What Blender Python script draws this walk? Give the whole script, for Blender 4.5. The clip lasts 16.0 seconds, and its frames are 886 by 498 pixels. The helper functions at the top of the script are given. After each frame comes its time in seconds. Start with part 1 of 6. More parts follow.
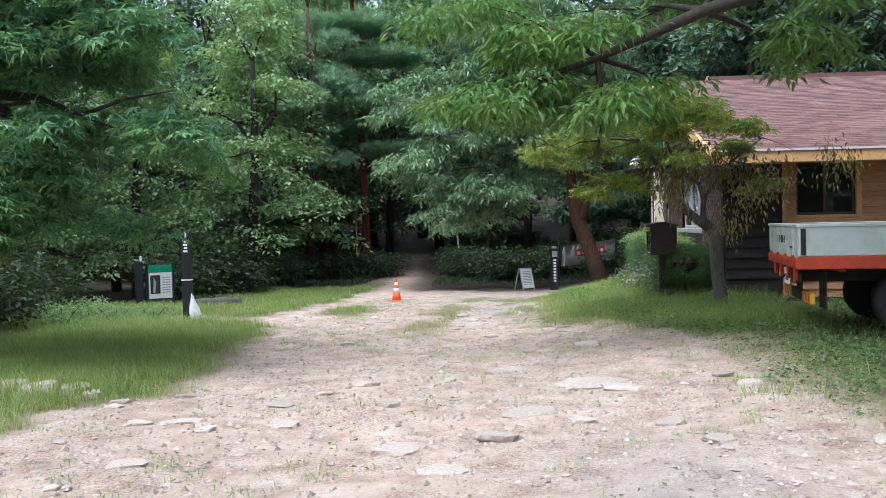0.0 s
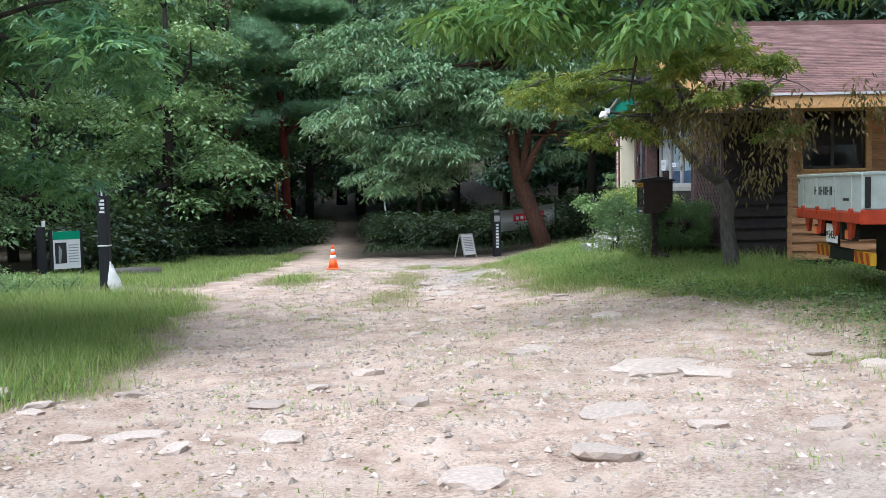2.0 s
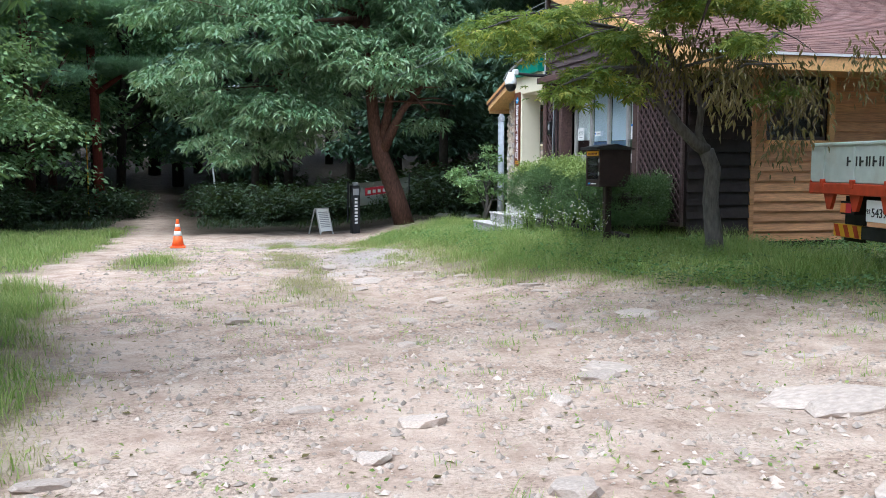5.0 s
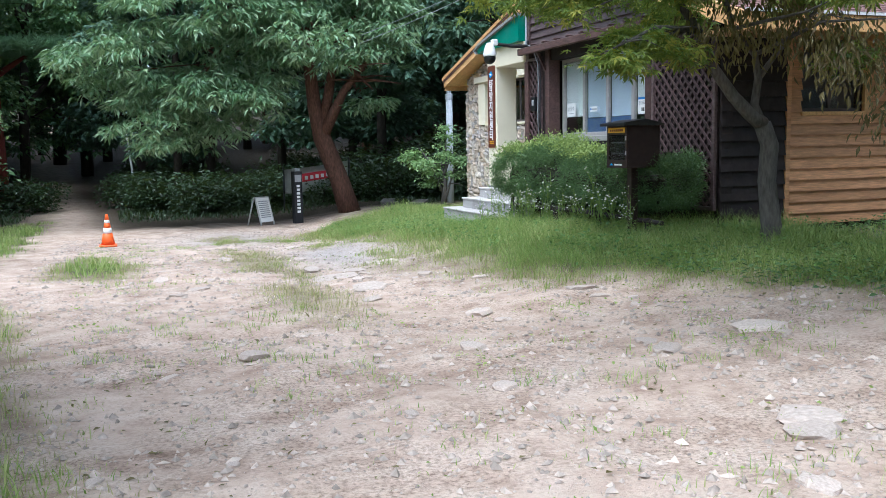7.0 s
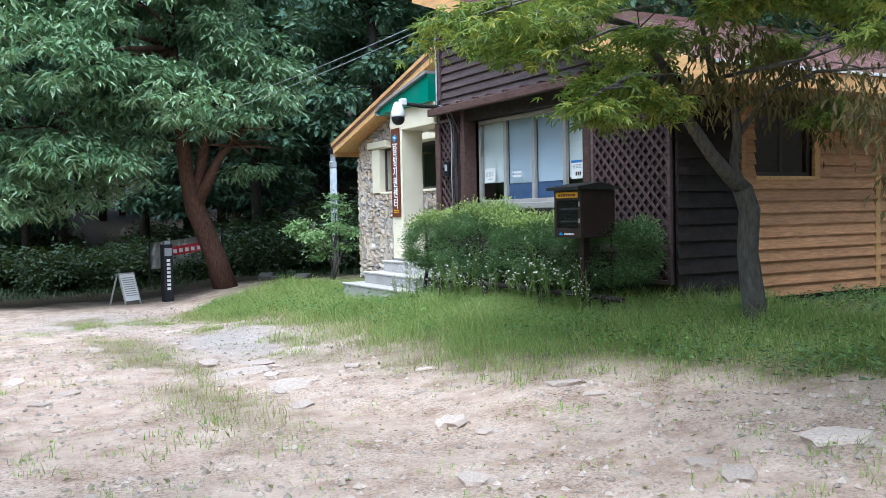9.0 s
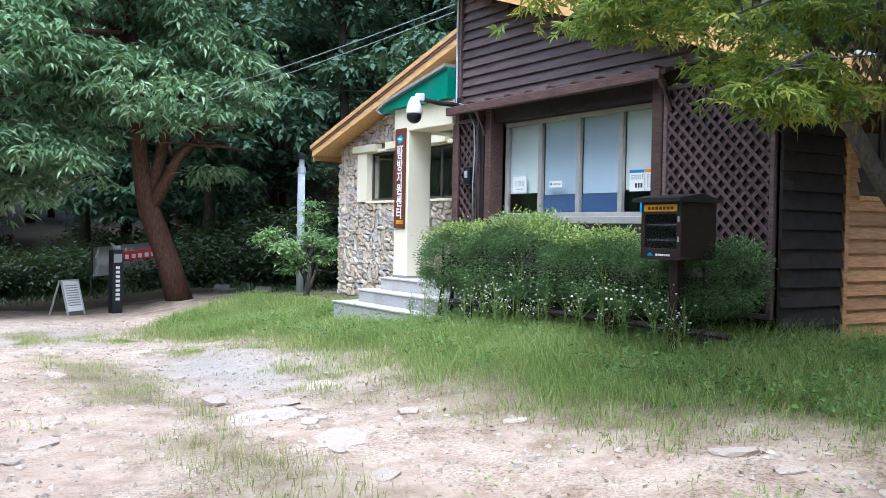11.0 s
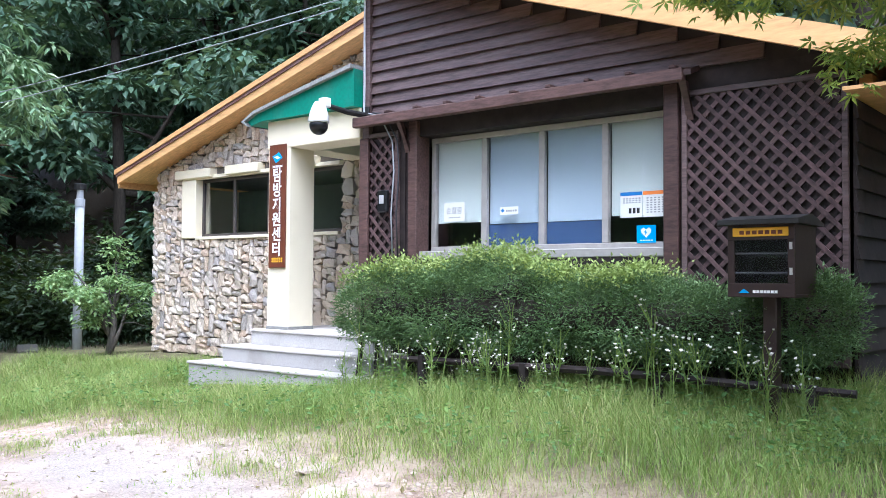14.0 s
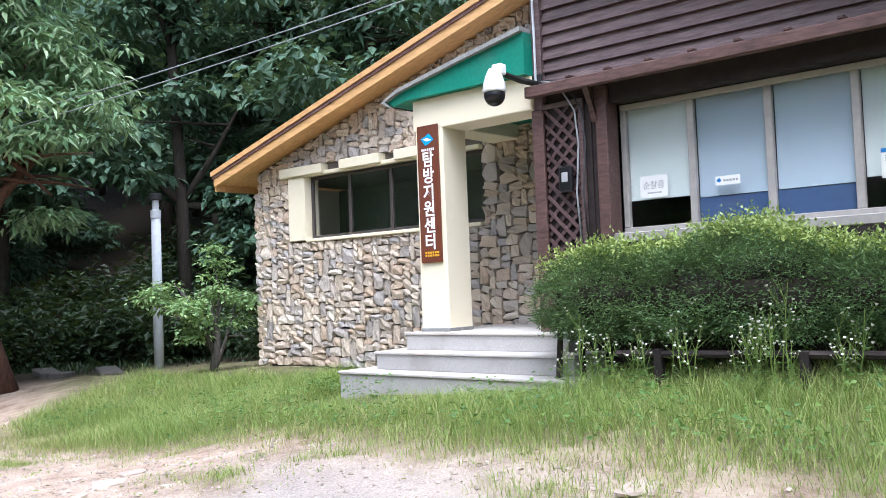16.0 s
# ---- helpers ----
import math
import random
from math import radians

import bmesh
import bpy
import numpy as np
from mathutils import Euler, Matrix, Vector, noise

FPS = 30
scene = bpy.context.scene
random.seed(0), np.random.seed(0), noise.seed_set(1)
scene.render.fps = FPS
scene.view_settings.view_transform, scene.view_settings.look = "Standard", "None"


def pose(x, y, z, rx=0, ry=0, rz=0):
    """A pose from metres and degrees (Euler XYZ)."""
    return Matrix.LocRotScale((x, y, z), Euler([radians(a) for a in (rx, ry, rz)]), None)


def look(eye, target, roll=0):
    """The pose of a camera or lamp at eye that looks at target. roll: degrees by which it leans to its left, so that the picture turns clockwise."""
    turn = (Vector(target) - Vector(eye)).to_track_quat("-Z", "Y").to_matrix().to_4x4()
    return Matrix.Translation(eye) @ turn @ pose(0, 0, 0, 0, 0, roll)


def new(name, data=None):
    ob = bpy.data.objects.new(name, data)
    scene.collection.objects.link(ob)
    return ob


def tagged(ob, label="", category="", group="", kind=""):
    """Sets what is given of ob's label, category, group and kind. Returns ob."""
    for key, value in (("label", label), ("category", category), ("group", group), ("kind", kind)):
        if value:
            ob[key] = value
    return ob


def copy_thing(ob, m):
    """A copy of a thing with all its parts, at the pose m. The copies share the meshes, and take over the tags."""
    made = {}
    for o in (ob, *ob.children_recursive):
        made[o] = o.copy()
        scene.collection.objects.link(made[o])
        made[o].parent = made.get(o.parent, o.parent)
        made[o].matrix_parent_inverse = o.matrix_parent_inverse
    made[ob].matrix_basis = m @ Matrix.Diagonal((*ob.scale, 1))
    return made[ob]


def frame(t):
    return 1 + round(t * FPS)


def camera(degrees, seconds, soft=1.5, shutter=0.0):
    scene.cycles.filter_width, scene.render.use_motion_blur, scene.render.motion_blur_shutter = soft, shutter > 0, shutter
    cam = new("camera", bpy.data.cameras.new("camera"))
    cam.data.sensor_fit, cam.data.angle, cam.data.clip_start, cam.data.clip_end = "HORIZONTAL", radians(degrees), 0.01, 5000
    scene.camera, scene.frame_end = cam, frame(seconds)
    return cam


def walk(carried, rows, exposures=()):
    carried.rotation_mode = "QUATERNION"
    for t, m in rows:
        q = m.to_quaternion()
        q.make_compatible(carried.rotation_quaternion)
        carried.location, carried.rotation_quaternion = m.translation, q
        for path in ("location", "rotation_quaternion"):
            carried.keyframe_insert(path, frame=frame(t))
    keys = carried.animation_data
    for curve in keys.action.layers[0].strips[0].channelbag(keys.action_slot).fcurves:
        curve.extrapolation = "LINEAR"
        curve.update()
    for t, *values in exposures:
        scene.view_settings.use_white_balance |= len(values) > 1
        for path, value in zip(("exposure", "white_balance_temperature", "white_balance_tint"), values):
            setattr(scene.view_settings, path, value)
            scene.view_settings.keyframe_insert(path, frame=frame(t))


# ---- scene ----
cam = camera(52.8, 16.0, soft=0.6)
PATH = [
    (0, (-2.479, -0.194, 1.598), (-2.615, 1.801, 1.539), -1.2),
    (0.5, (-2.739, 0.35, 1.554), (-2.869, 2.343, 1.462), -1.0),
    (1, (-3.034, 0.872, 1.507), (-3.162, 2.866, 1.407), -0.8),
    (1.5, (-3.29, 1.443, 1.444), (-3.395, 3.437, 1.323), -1.3),
    (2, (-3.567, 1.903, 1.384), (-3.501, 3.898, 1.252), -1.2),
    (2.5, (-3.803, 2.372, 1.334), (-3.645, 4.36, 1.184), -1.0),
    (3, (-4.076, 2.799, 1.289), (-3.832, 4.775, 1.104), 1.5),
    (3.1, (-4.124, 2.869, 1.308), (-3.826, 4.838, 1.127), 1.5),
    (3.2, (-4.198, 2.965, 1.315), (-3.849, 4.926, 1.134), 0.8),
    (5.3, (-5.157, 5.0, 1.227), (-4.608, 6.913, 1.033), 0.2),
    (5.5, (-5.255, 5.177, 1.215), (-4.649, 7.073, 1.019), 0.5),
    (6, (-5.431, 5.711, 1.224), (-4.792, 7.594, 1.009), 0.4),
    (6.5, (-5.663, 6.253, 1.218), (-5.007, 8.129, 0.997), -0.2),
    (7, (-5.679, 6.775, 1.265), (-5.002, 8.642, 1.032), -1.1),
    (7.5, (-5.747, 7.176, 1.292), (-4.947, 8.994, 1.062), -1.0),
    (8, (-5.804, 7.62, 1.248), (-4.898, 9.402, 1.179), -0.4),
    (8.5, (-5.723, 8.161, 1.228), (-4.794, 9.93, 1.134), -0.1),
    (8.7, (-5.715, 8.352, 1.228), (-4.773, 10.114, 1.141), -0.8),
    (10.8, (-5.888, 10.616, 1.141), (-4.798, 12.292, 1.095), 1.1),
    (11, (-5.897, 10.852, 1.148), (-4.801, 12.525, 1.108), 1.1),
    (11.5, (-6.001, 11.384, 1.119), (-4.87, 13.034, 1.083), 0.7),
    (12, (-6.042, 11.977, 1.088), (-4.827, 13.565, 1.06), -0.2),
    (12.5, (-6.09, 12.612, 1.069), (-4.82, 14.158, 1.071), 0.2),
    (13, (-6.124, 13.17, 1.059), (-4.757, 14.629, 1.082), 0.4),
    (13.5, (-6.092, 13.738, 1.06), (-4.667, 15.14, 1.118), 0.7),
    (14, (-6.153, 14.254, 1.039), (-4.612, 15.526, 1.108), 0.4),
    (14.5, (-6.155, 14.834, 0.991), (-4.599, 16.089, 1.066), 0.6),
    (15, (-6.209, 15.36, 0.949), (-4.65, 16.611, 1.032), 0.5),
    (15.5, (-6.273, 15.921, 0.896), (-4.721, 17.18, 0.984), -0.4),
    (16, (-6.372, 16.464, 0.864), (-4.853, 17.762, 0.955), -2.2),
]
EXPOSURES = [(0, 1.1, 5500, 8), (6, 1.12, 5350, 7), (8.5, 1.22, 5250, 6), (12, 1.5, 5250, 10), (14.5, 1.74, 5400, 14), (16, 1.52, 5600, 13)]
walk(cam, [(t, look(eye, target, roll)) for t, eye, target, roll in PATH], EXPOSURES)

# ---- world, sun, exposure ----
SUN_TURN, SUN_HEIGHT = 232, 64
world = bpy.data.worlds.new("world")
scene.world = world
world.use_nodes = True
wn = world.node_tree.nodes
sky = wn.new("ShaderNodeTexSky")
sky.sky_type, sky.sun_disc = "NISHITA", False
sky.sun_elevation, sky.sun_rotation = radians(SUN_HEIGHT), radians(SUN_TURN)
sky.air_density, sky.dust_density, sky.ozone_density = 1.0, 4.0, 1.0
haze = wn.new("ShaderNodeHueSaturation")
haze.inputs["Saturation"].default_value = 0.4
world.node_tree.links.new(sky.outputs[0], haze.inputs["Color"])
world.node_tree.links.new(haze.outputs[0], wn["Background"].inputs[0])
wn["Background"].inputs[1].default_value = 0.15
sun_data = bpy.data.lights.new("sun", "SUN")
sun_data.energy, sun_data.angle, sun_data.color = 1.05, radians(42), (1.0, 0.97, 0.92)
sun = new("sun", sun_data)
SUN_FROM = Vector((math.sin(radians(SUN_TURN)) * math.cos(radians(SUN_HEIGHT)), math.cos(radians(SUN_TURN)) * math.cos(radians(SUN_HEIGHT)), math.sin(radians(SUN_HEIGHT))))
sun.matrix_world = look(SUN_FROM * 60, (0, 0, 0))


# ---- materials ----
def nodes_of(name):
    m = bpy.data.materials.new(name)
    m.use_nodes = True
    nt = m.node_tree
    return m, nt, nt.nodes["Principled BSDF"]


def link(nt, a, b):
    nt.links.new(a, b)


def ramp_node(nt, stops):
    r = nt.nodes.new("ShaderNodeValToRGB")
    e = r.color_ramp.elements
    while len(e) < len(stops):
        e.new(0.5)
    for el, (p, c) in zip(e, stops):
        el.position = p
        el.color = (*c, 1)
    return r


def noise_node(nt, scale, detail=4.0, rough=0.55, vec=None):
    n = nt.nodes.new("ShaderNodeTexNoise")
    n.inputs["Scale"].default_value = scale
    n.inputs["Detail"].default_value = detail
    n.inputs["Roughness"].default_value = rough
    if vec is not None:
        link(nt, vec, n.inputs["Vector"])
    return n


def mix_node(nt, fac, a, b, mode="MIX"):
    n = nt.nodes.new("ShaderNodeMix")
    n.data_type, n.blend_type = "RGBA", mode
    for sock, v in ((n.inputs[0], fac), (n.inputs[6], a), (n.inputs[7], b)):
        if isinstance(v, (int, float)):
            sock.default_value = v
        elif isinstance(v, tuple):
            sock.default_value = (*v, 1)
        else:
            link(nt, v, sock)
    return n.outputs[2]


def bump_node(nt, bsdf, height, strength, dist):
    b = nt.nodes.new("ShaderNodeBump")
    b.inputs["Strength"].default_value = strength
    b.inputs["Distance"].default_value = dist
    link(nt, height, b.inputs["Height"])
    link(nt, b.outputs[0], bsdf.inputs["Normal"])


def coords(nt, scale=(1, 1, 1)):
    tc = nt.nodes.new("ShaderNodeTexCoord")
    mp = nt.nodes.new("ShaderNodeMapping")
    mp.inputs["Scale"].default_value = scale
    link(nt, tc.outputs["Object"], mp.inputs["Vector"])
    return mp.outputs[0]


def plain(name, colour, rough=0.6, metal=0.0, vary=0.15, grain=30.0, bump=0.15, dirt=(0.12, 0.1, 0.08), dirt_amount=0.25, stretch=(1, 1, 1), per="object", spec=0.4):
    """Surface with grain, blotches of dirt and a difference from piece to piece."""
    m, nt, b = nodes_of(name)
    v = coords(nt, stretch)
    fine, blot = noise_node(nt, grain, 5, 0.6, v), noise_node(nt, 2.3, 4, 0.6, v)
    dark = tuple(c * (1 - vary * 1.6) for c in colour)
    lite = tuple(min(1, c * (1 + vary)) for c in colour)
    r = ramp_node(nt, [(0.3, dark), (0.7, lite)])
    link(nt, fine.outputs[0], r.inputs[0])
    fac = ramp_node(nt, [(0.52, (0, 0, 0)), (0.78, (dirt_amount,) * 3)])
    link(nt, blot.outputs[0], fac.inputs[0])
    col = mix_node(nt, fac.outputs[0], r.outputs[0], dirt)
    if per:
        info = nt.nodes.new("ShaderNodeObjectInfo" if per == "object" else "ShaderNodeNewGeometry")
        rnd = info.outputs["Random" if per == "object" else "Random Per Island"]
        rr = ramp_node(nt, [(0.0, (1 - vary,) * 3), (1.0, (1 + vary,) * 3)])
        link(nt, rnd, rr.inputs[0])
        col = mix_node(nt, 1.0, col, rr.outputs[0], "MULTIPLY")
    link(nt, col, b.inputs["Base Color"])
    b.inputs["Roughness"].default_value = rough
    b.inputs["Metallic"].default_value = metal
    b.inputs["Specular IOR Level"].default_value = spec
    if bump:
        bump_node(nt, b, fine.outputs[0], bump, 0.01)
    return m


def leafy(name, stops, rough=0.5, trans=0.35, spec=0.4):
    """Leaves: one tone to a leaf, a larger drift through the crown, some light passing through."""
    m, nt, b = nodes_of(name)
    geo = nt.nodes.new("ShaderNodeNewGeometry")
    big = noise_node(nt, 0.7, 3, 0.6, coords(nt))
    mth = nt.nodes.new("ShaderNodeMath")
    mth.operation = "MULTIPLY_ADD"
    link(nt, geo.outputs["Random Per Island"], mth.inputs[0])
    mth.inputs[1].default_value = 0.5
    half = nt.nodes.new("ShaderNodeMath")
    half.operation = "MULTIPLY"
    half.inputs[1].default_value = 0.55
    link(nt, big.outputs[0], half.inputs[0])
    link(nt, half.outputs[0], mth.inputs[2])
    r = ramp_node(nt, stops)
    link(nt, mth.outputs[0], r.inputs[0])
    link(nt, r.outputs[0], b.inputs["Base Color"])
    b.inputs["Roughness"].default_value = rough
    b.inputs["Specular IOR Level"].default_value = spec
    tr = nt.nodes.new("ShaderNodeBsdfTranslucent")
    link(nt, mix_node(nt, 0.5, r.outputs[0], (0.25, 0.32, 0.04)), tr.inputs[0])
    mx = nt.nodes.new("ShaderNodeMixShader")
    mx.inputs[0].default_value = trans
    link(nt, b.outputs[0], mx.inputs[1])
    link(nt, tr.outputs[0], mx.inputs[2])
    link(nt, mx.outputs[0], nt.nodes["Material Output"].inputs[0])
    return m


def ground_material():
    m, nt, b = nodes_of("dirt_ground")
    v = coords(nt)
    big, mid, fine = noise_node(nt, 0.35, 4, 0.6, v), noise_node(nt, 3.0, 6, 0.65, v), noise_node(nt, 38, 6, 0.7, v)
    dirt = ramp_node(nt, [(0.28, (0.32, 0.225, 0.17)), (0.48, (0.51, 0.395, 0.315)), (0.72, (0.63, 0.525, 0.44))])
    link(nt, mid.outputs[0], dirt.inputs[0])
    speck = ramp_node(nt, [(0.36, (0.45, 0.42, 0.4)), (0.55, (1, 1, 1)), (0.75, (1.12, 1.1, 1.06))])
    link(nt, fine.outputs[0], speck.inputs[0])
    patch = ramp_node(nt, [(0.4, (0.25, 0.25, 0.25)), (0.6, (1, 1, 1))])
    link(nt, noise_node(nt, 1.1, 5, 0.65, v).outputs[0], patch.inputs[0])
    sandy = mix_node(nt, patch.outputs[0], dirt.outputs[0], mix_node(nt, 1.0, dirt.outputs[0], speck.outputs[0], "MULTIPLY"))
    att = nt.nodes.new("ShaderNodeVertexColor")
    att.layer_name = "cover"
    sep = nt.nodes.new("ShaderNodeSeparateColor")
    link(nt, att.outputs[0], sep.inputs[0])
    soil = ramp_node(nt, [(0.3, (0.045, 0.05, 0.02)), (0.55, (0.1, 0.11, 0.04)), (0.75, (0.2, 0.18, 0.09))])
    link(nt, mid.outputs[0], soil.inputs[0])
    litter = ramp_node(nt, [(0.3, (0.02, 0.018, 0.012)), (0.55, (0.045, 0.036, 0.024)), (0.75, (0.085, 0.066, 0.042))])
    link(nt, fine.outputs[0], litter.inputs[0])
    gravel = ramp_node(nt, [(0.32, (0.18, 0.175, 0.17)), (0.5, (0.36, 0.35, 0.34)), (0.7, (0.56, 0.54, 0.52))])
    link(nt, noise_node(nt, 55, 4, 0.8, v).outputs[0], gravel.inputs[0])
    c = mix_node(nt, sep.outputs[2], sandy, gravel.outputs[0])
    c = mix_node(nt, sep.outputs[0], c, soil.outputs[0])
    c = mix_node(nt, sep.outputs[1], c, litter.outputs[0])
    tone = ramp_node(nt, [(0.35, (0.86, 0.84, 0.82)), (0.65, (1.08, 1.06, 1.04))])
    link(nt, big.outputs[0], tone.inputs[0])
    c = mix_node(nt, 1.0, c, tone.outputs[0], "MULTIPLY")
    link(nt, c, b.inputs["Base Color"])
    b.inputs["Roughness"].default_value = 0.95
    b.inputs["Specular IOR Level"].default_value = 0.15
    add = nt.nodes.new("ShaderNodeMath")
    link(nt, mid.outputs[0], add.inputs[0])
    link(nt, fine.outputs[0], add.inputs[1])
    bump_node(nt, b, add.outputs[0], 0.7, 0.03)
    return m


M_GROUND = ground_material()
def stone_material(name, per):
    """Field stones of mixed tone: grey, tan, rust and blue-grey, one tone to a stone."""
    m, nt, b = nodes_of(name)
    v = coords(nt)
    info = nt.nodes.new("ShaderNodeObjectInfo" if per == "object" else "ShaderNodeNewGeometry")
    tone = ramp_node(nt, [(0.0, (0.34, 0.32, 0.31)), (0.2, (0.56, 0.47, 0.37)), (0.4, (0.44, 0.42, 0.42)), (0.6, (0.66, 0.57, 0.46)), (0.8, (0.5, 0.39, 0.3)), (1.0, (0.74, 0.68, 0.6))])
    link(nt, info.outputs["Random" if per == "object" else "Random Per Island"], tone.inputs[0])
    fine = noise_node(nt, 26, 5, 0.65, v)
    sp = ramp_node(nt, [(0.28, (0.55, 0.53, 0.51)), (0.72, (1.22, 1.19, 1.14))])
    link(nt, fine.outputs[0], sp.inputs[0])
    link(nt, mix_node(nt, 1.0, tone.outputs[0], sp.outputs[0], "MULTIPLY"), b.inputs["Base Color"])
    b.inputs["Roughness"].default_value = 0.85
    bump_node(nt, b, fine.outputs[0], 0.45, 0.012)
    return m


M_STONE = stone_material("river_stone_mixed", "object")
M_STONE_JOINED = stone_material("river_stone_mixed_joined", "island")
M_MORTAR = plain("mortar", (0.15, 0.13, 0.11), 0.95, vary=0.2, grain=60, bump=0.5)
M_ROCK = plain("field_rock", (0.46, 0.38, 0.32), 0.9, vary=0.16, grain=14, bump=0.6, dirt=(0.5, 0.39, 0.31), dirt_amount=0.8)
M_PEBBLE = plain("pebbles", (0.44, 0.365, 0.305), 0.9, vary=0.26, grain=14, bump=0.0, per="island")
M_CREAM = plain("cream_render", (0.8, 0.73, 0.55), 0.85, vary=0.05, grain=80, bump=0.2, dirt=(0.55, 0.48, 0.35), dirt_amount=0.35, per="")
M_DARKWOOD = plain("dark_stained_board", (0.105, 0.07, 0.068), 0.45, vary=0.3, grain=9, bump=0.35, dirt=(0.21, 0.17, 0.165), dirt_amount=0.5, stretch=(4, 0.6, 5))
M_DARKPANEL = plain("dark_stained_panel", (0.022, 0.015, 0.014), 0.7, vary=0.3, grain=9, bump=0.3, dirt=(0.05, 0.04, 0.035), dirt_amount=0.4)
M_REDWOOD = plain("red_brown_timber", (0.09, 0.05, 0.044), 0.55, vary=0.3, grain=12, bump=0.3, dirt=(0.16, 0.09, 0.07), dirt_amount=0.5, stretch=(3, 0.6, 3))
M_LATTICE = plain("lattice_wood", (0.085, 0.05, 0.05), 0.6, vary=0.3, grain=20, bump=0.3)
M_ORANGE = plain("pine_siding", (0.64, 0.34, 0.165), 0.6, vary=0.2, grain=7, bump=0.25, dirt=(0.3, 0.12, 0.04), dirt_amount=0.55, stretch=(0.7, 4, 7))
M_FASCIA = plain("pine_fascia", (0.75, 0.44, 0.19), 0.5, vary=0.14, grain=7, bump=0.2, dirt=(0.4, 0.17, 0.05), dirt_amount=0.4, stretch=(4, 0.6, 4))
M_SHINGLE = plain("brown_shingle", (0.2, 0.11, 0.095), 0.9, vary=0.3, grain=45, bump=0.6, dirt=(0.28, 0.2, 0.18), dirt_amount=0.6)
M_SHINGLE_JOINED = plain("brown_shingle_joined", (0.2, 0.11, 0.095), 0.9, vary=0.3, grain=45, bump=0.6, dirt=(0.28, 0.2, 0.18), dirt_amount=0.6, per="island")
M_GREENROOF = plain("green_painted_canopy", (0.01, 0.22, 0.15), 0.45, vary=0.12, grain=20, bump=0.1, dirt=(0.1, 0.2, 0.16), dirt_amount=0.4, per="")
M_GREY = plain("grey_edge", (0.25, 0.25, 0.24), 0.8, vary=0.2, grain=30)
M_STEP = plain("granite_step", (0.4, 0.385, 0.37), 0.75, vary=0.16, grain=90, bump=0.2, dirt=(0.24, 0.22, 0.19), dirt_amount=0.7)
M_TREAD = plain("granite_tread", (0.52, 0.49, 0.46), 0.7, vary=0.14, grain=90, bump=0.2, dirt=(0.36, 0.32, 0.27), dirt_amount=0.6)
M_TAUPE = plain("taupe_window_frame", (0.42, 0.395, 0.37), 0.45, metal=0.2, vary=0.08, grain=10, bump=0, dirt=(0.28, 0.25, 0.22), dirt_amount=0.4)
M_ALU = plain("aluminium", (0.6, 0.6, 0.6), 0.4, metal=0.6, vary=0.06, grain=10, bump=0, dirt_amount=0.2)
M_BROWNALU = plain("brown_window_frame", (0.09, 0.075, 0.07), 0.45, metal=0.3, vary=0.1, grain=10, bump=0)
M_WHITE = plain("white_plastic", (0.8, 0.8, 0.8), 0.35, vary=0.03, grain=10, bump=0, dirt=(0.5, 0.48, 0.42), dirt_amount=0.2, per="")
M_PAPER = plain("white_paper", (0.82, 0.82, 0.8), 0.8, vary=0.03, grain=30, bump=0, dirt_amount=0.05, per="")
M_BLACK = plain("black_plastic", (0.012, 0.012, 0.014), 0.3, vary=0.1, grain=10, bump=0, dirt=(0.05, 0.05, 0.05), dirt_amount=0.2, per="")
M_BLUEPRINT = plain("blue_print", (0.03, 0.2, 0.55), 0.5, vary=0.03, grain=10, bump=0, dirt_amount=0.05, per="")
M_CYANPRINT = plain("sky_blue_print", (0.01, 0.33, 0.75), 0.5, vary=0.03, grain=10, bump=0, dirt_amount=0.05, per="")
M_ORANGEPRINT = plain("orange_print", (0.85, 0.25, 0.05), 0.5, vary=0.03, grain=10, bump=0, dirt_amount=0.05, per="")
M_GREENPRINT = plain("green_print", (0.01, 0.3, 0.16), 0.5, vary=0.03, grain=10, bump=0, dirt_amount=0.05, per="")
M_REDPRINT = plain("red_print", (0.6, 0.04, 0.06), 0.5, vary=0.03, grain=10, bump=0, dirt_amount=0.05, per="")
M_INK = plain("dark_print", (0.03, 0.03, 0.03), 0.6, vary=0.03, grain=10, bump=0, dirt_amount=0.0, per="")
M_GREYPRINT = plain("grey_print", (0.35, 0.35, 0.36), 0.6, vary=0.03, grain=10, bump=0, dirt_amount=0.0, per="")
M_YELLOW = plain("yellow_plate", (0.75, 0.4, 0.02), 0.45, vary=0.05, grain=10, bump=0, dirt_amount=0.1, per="")
M_SIGN = plain("brown_sign", (0.14, 0.04, 0.02), 0.4, vary=0.12, grain=12, bump=0.1, stretch=(5, 5, 0.6), per="")
M_BOXWOOD = plain("brown_box_paint", (0.03, 0.016, 0.014), 0.45, vary=0.15, grain=14, bump=0.1, per="")
M_CONE = plain("orange_cone_rubber", (0.85, 0.13, 0.015), 0.5, vary=0.06, grain=14, bump=0.05, dirt=(0.4, 0.2, 0.1), dirt_amount=0.3, per="")
M_TRUCKWHITE = plain("worn_white_paint", (0.52, 0.58, 0.54), 0.4, vary=0.06, grain=8, bump=0.05, dirt=(0.35, 0.26, 0.17), dirt_amount=0.45, per="")
M_TRUCKRED = plain("worn_orange_paint", (0.5, 0.06, 0.02), 0.45, vary=0.15, grain=8, bump=0.08, dirt=(0.16, 0.07, 0.04), dirt_amount=0.6, per="")
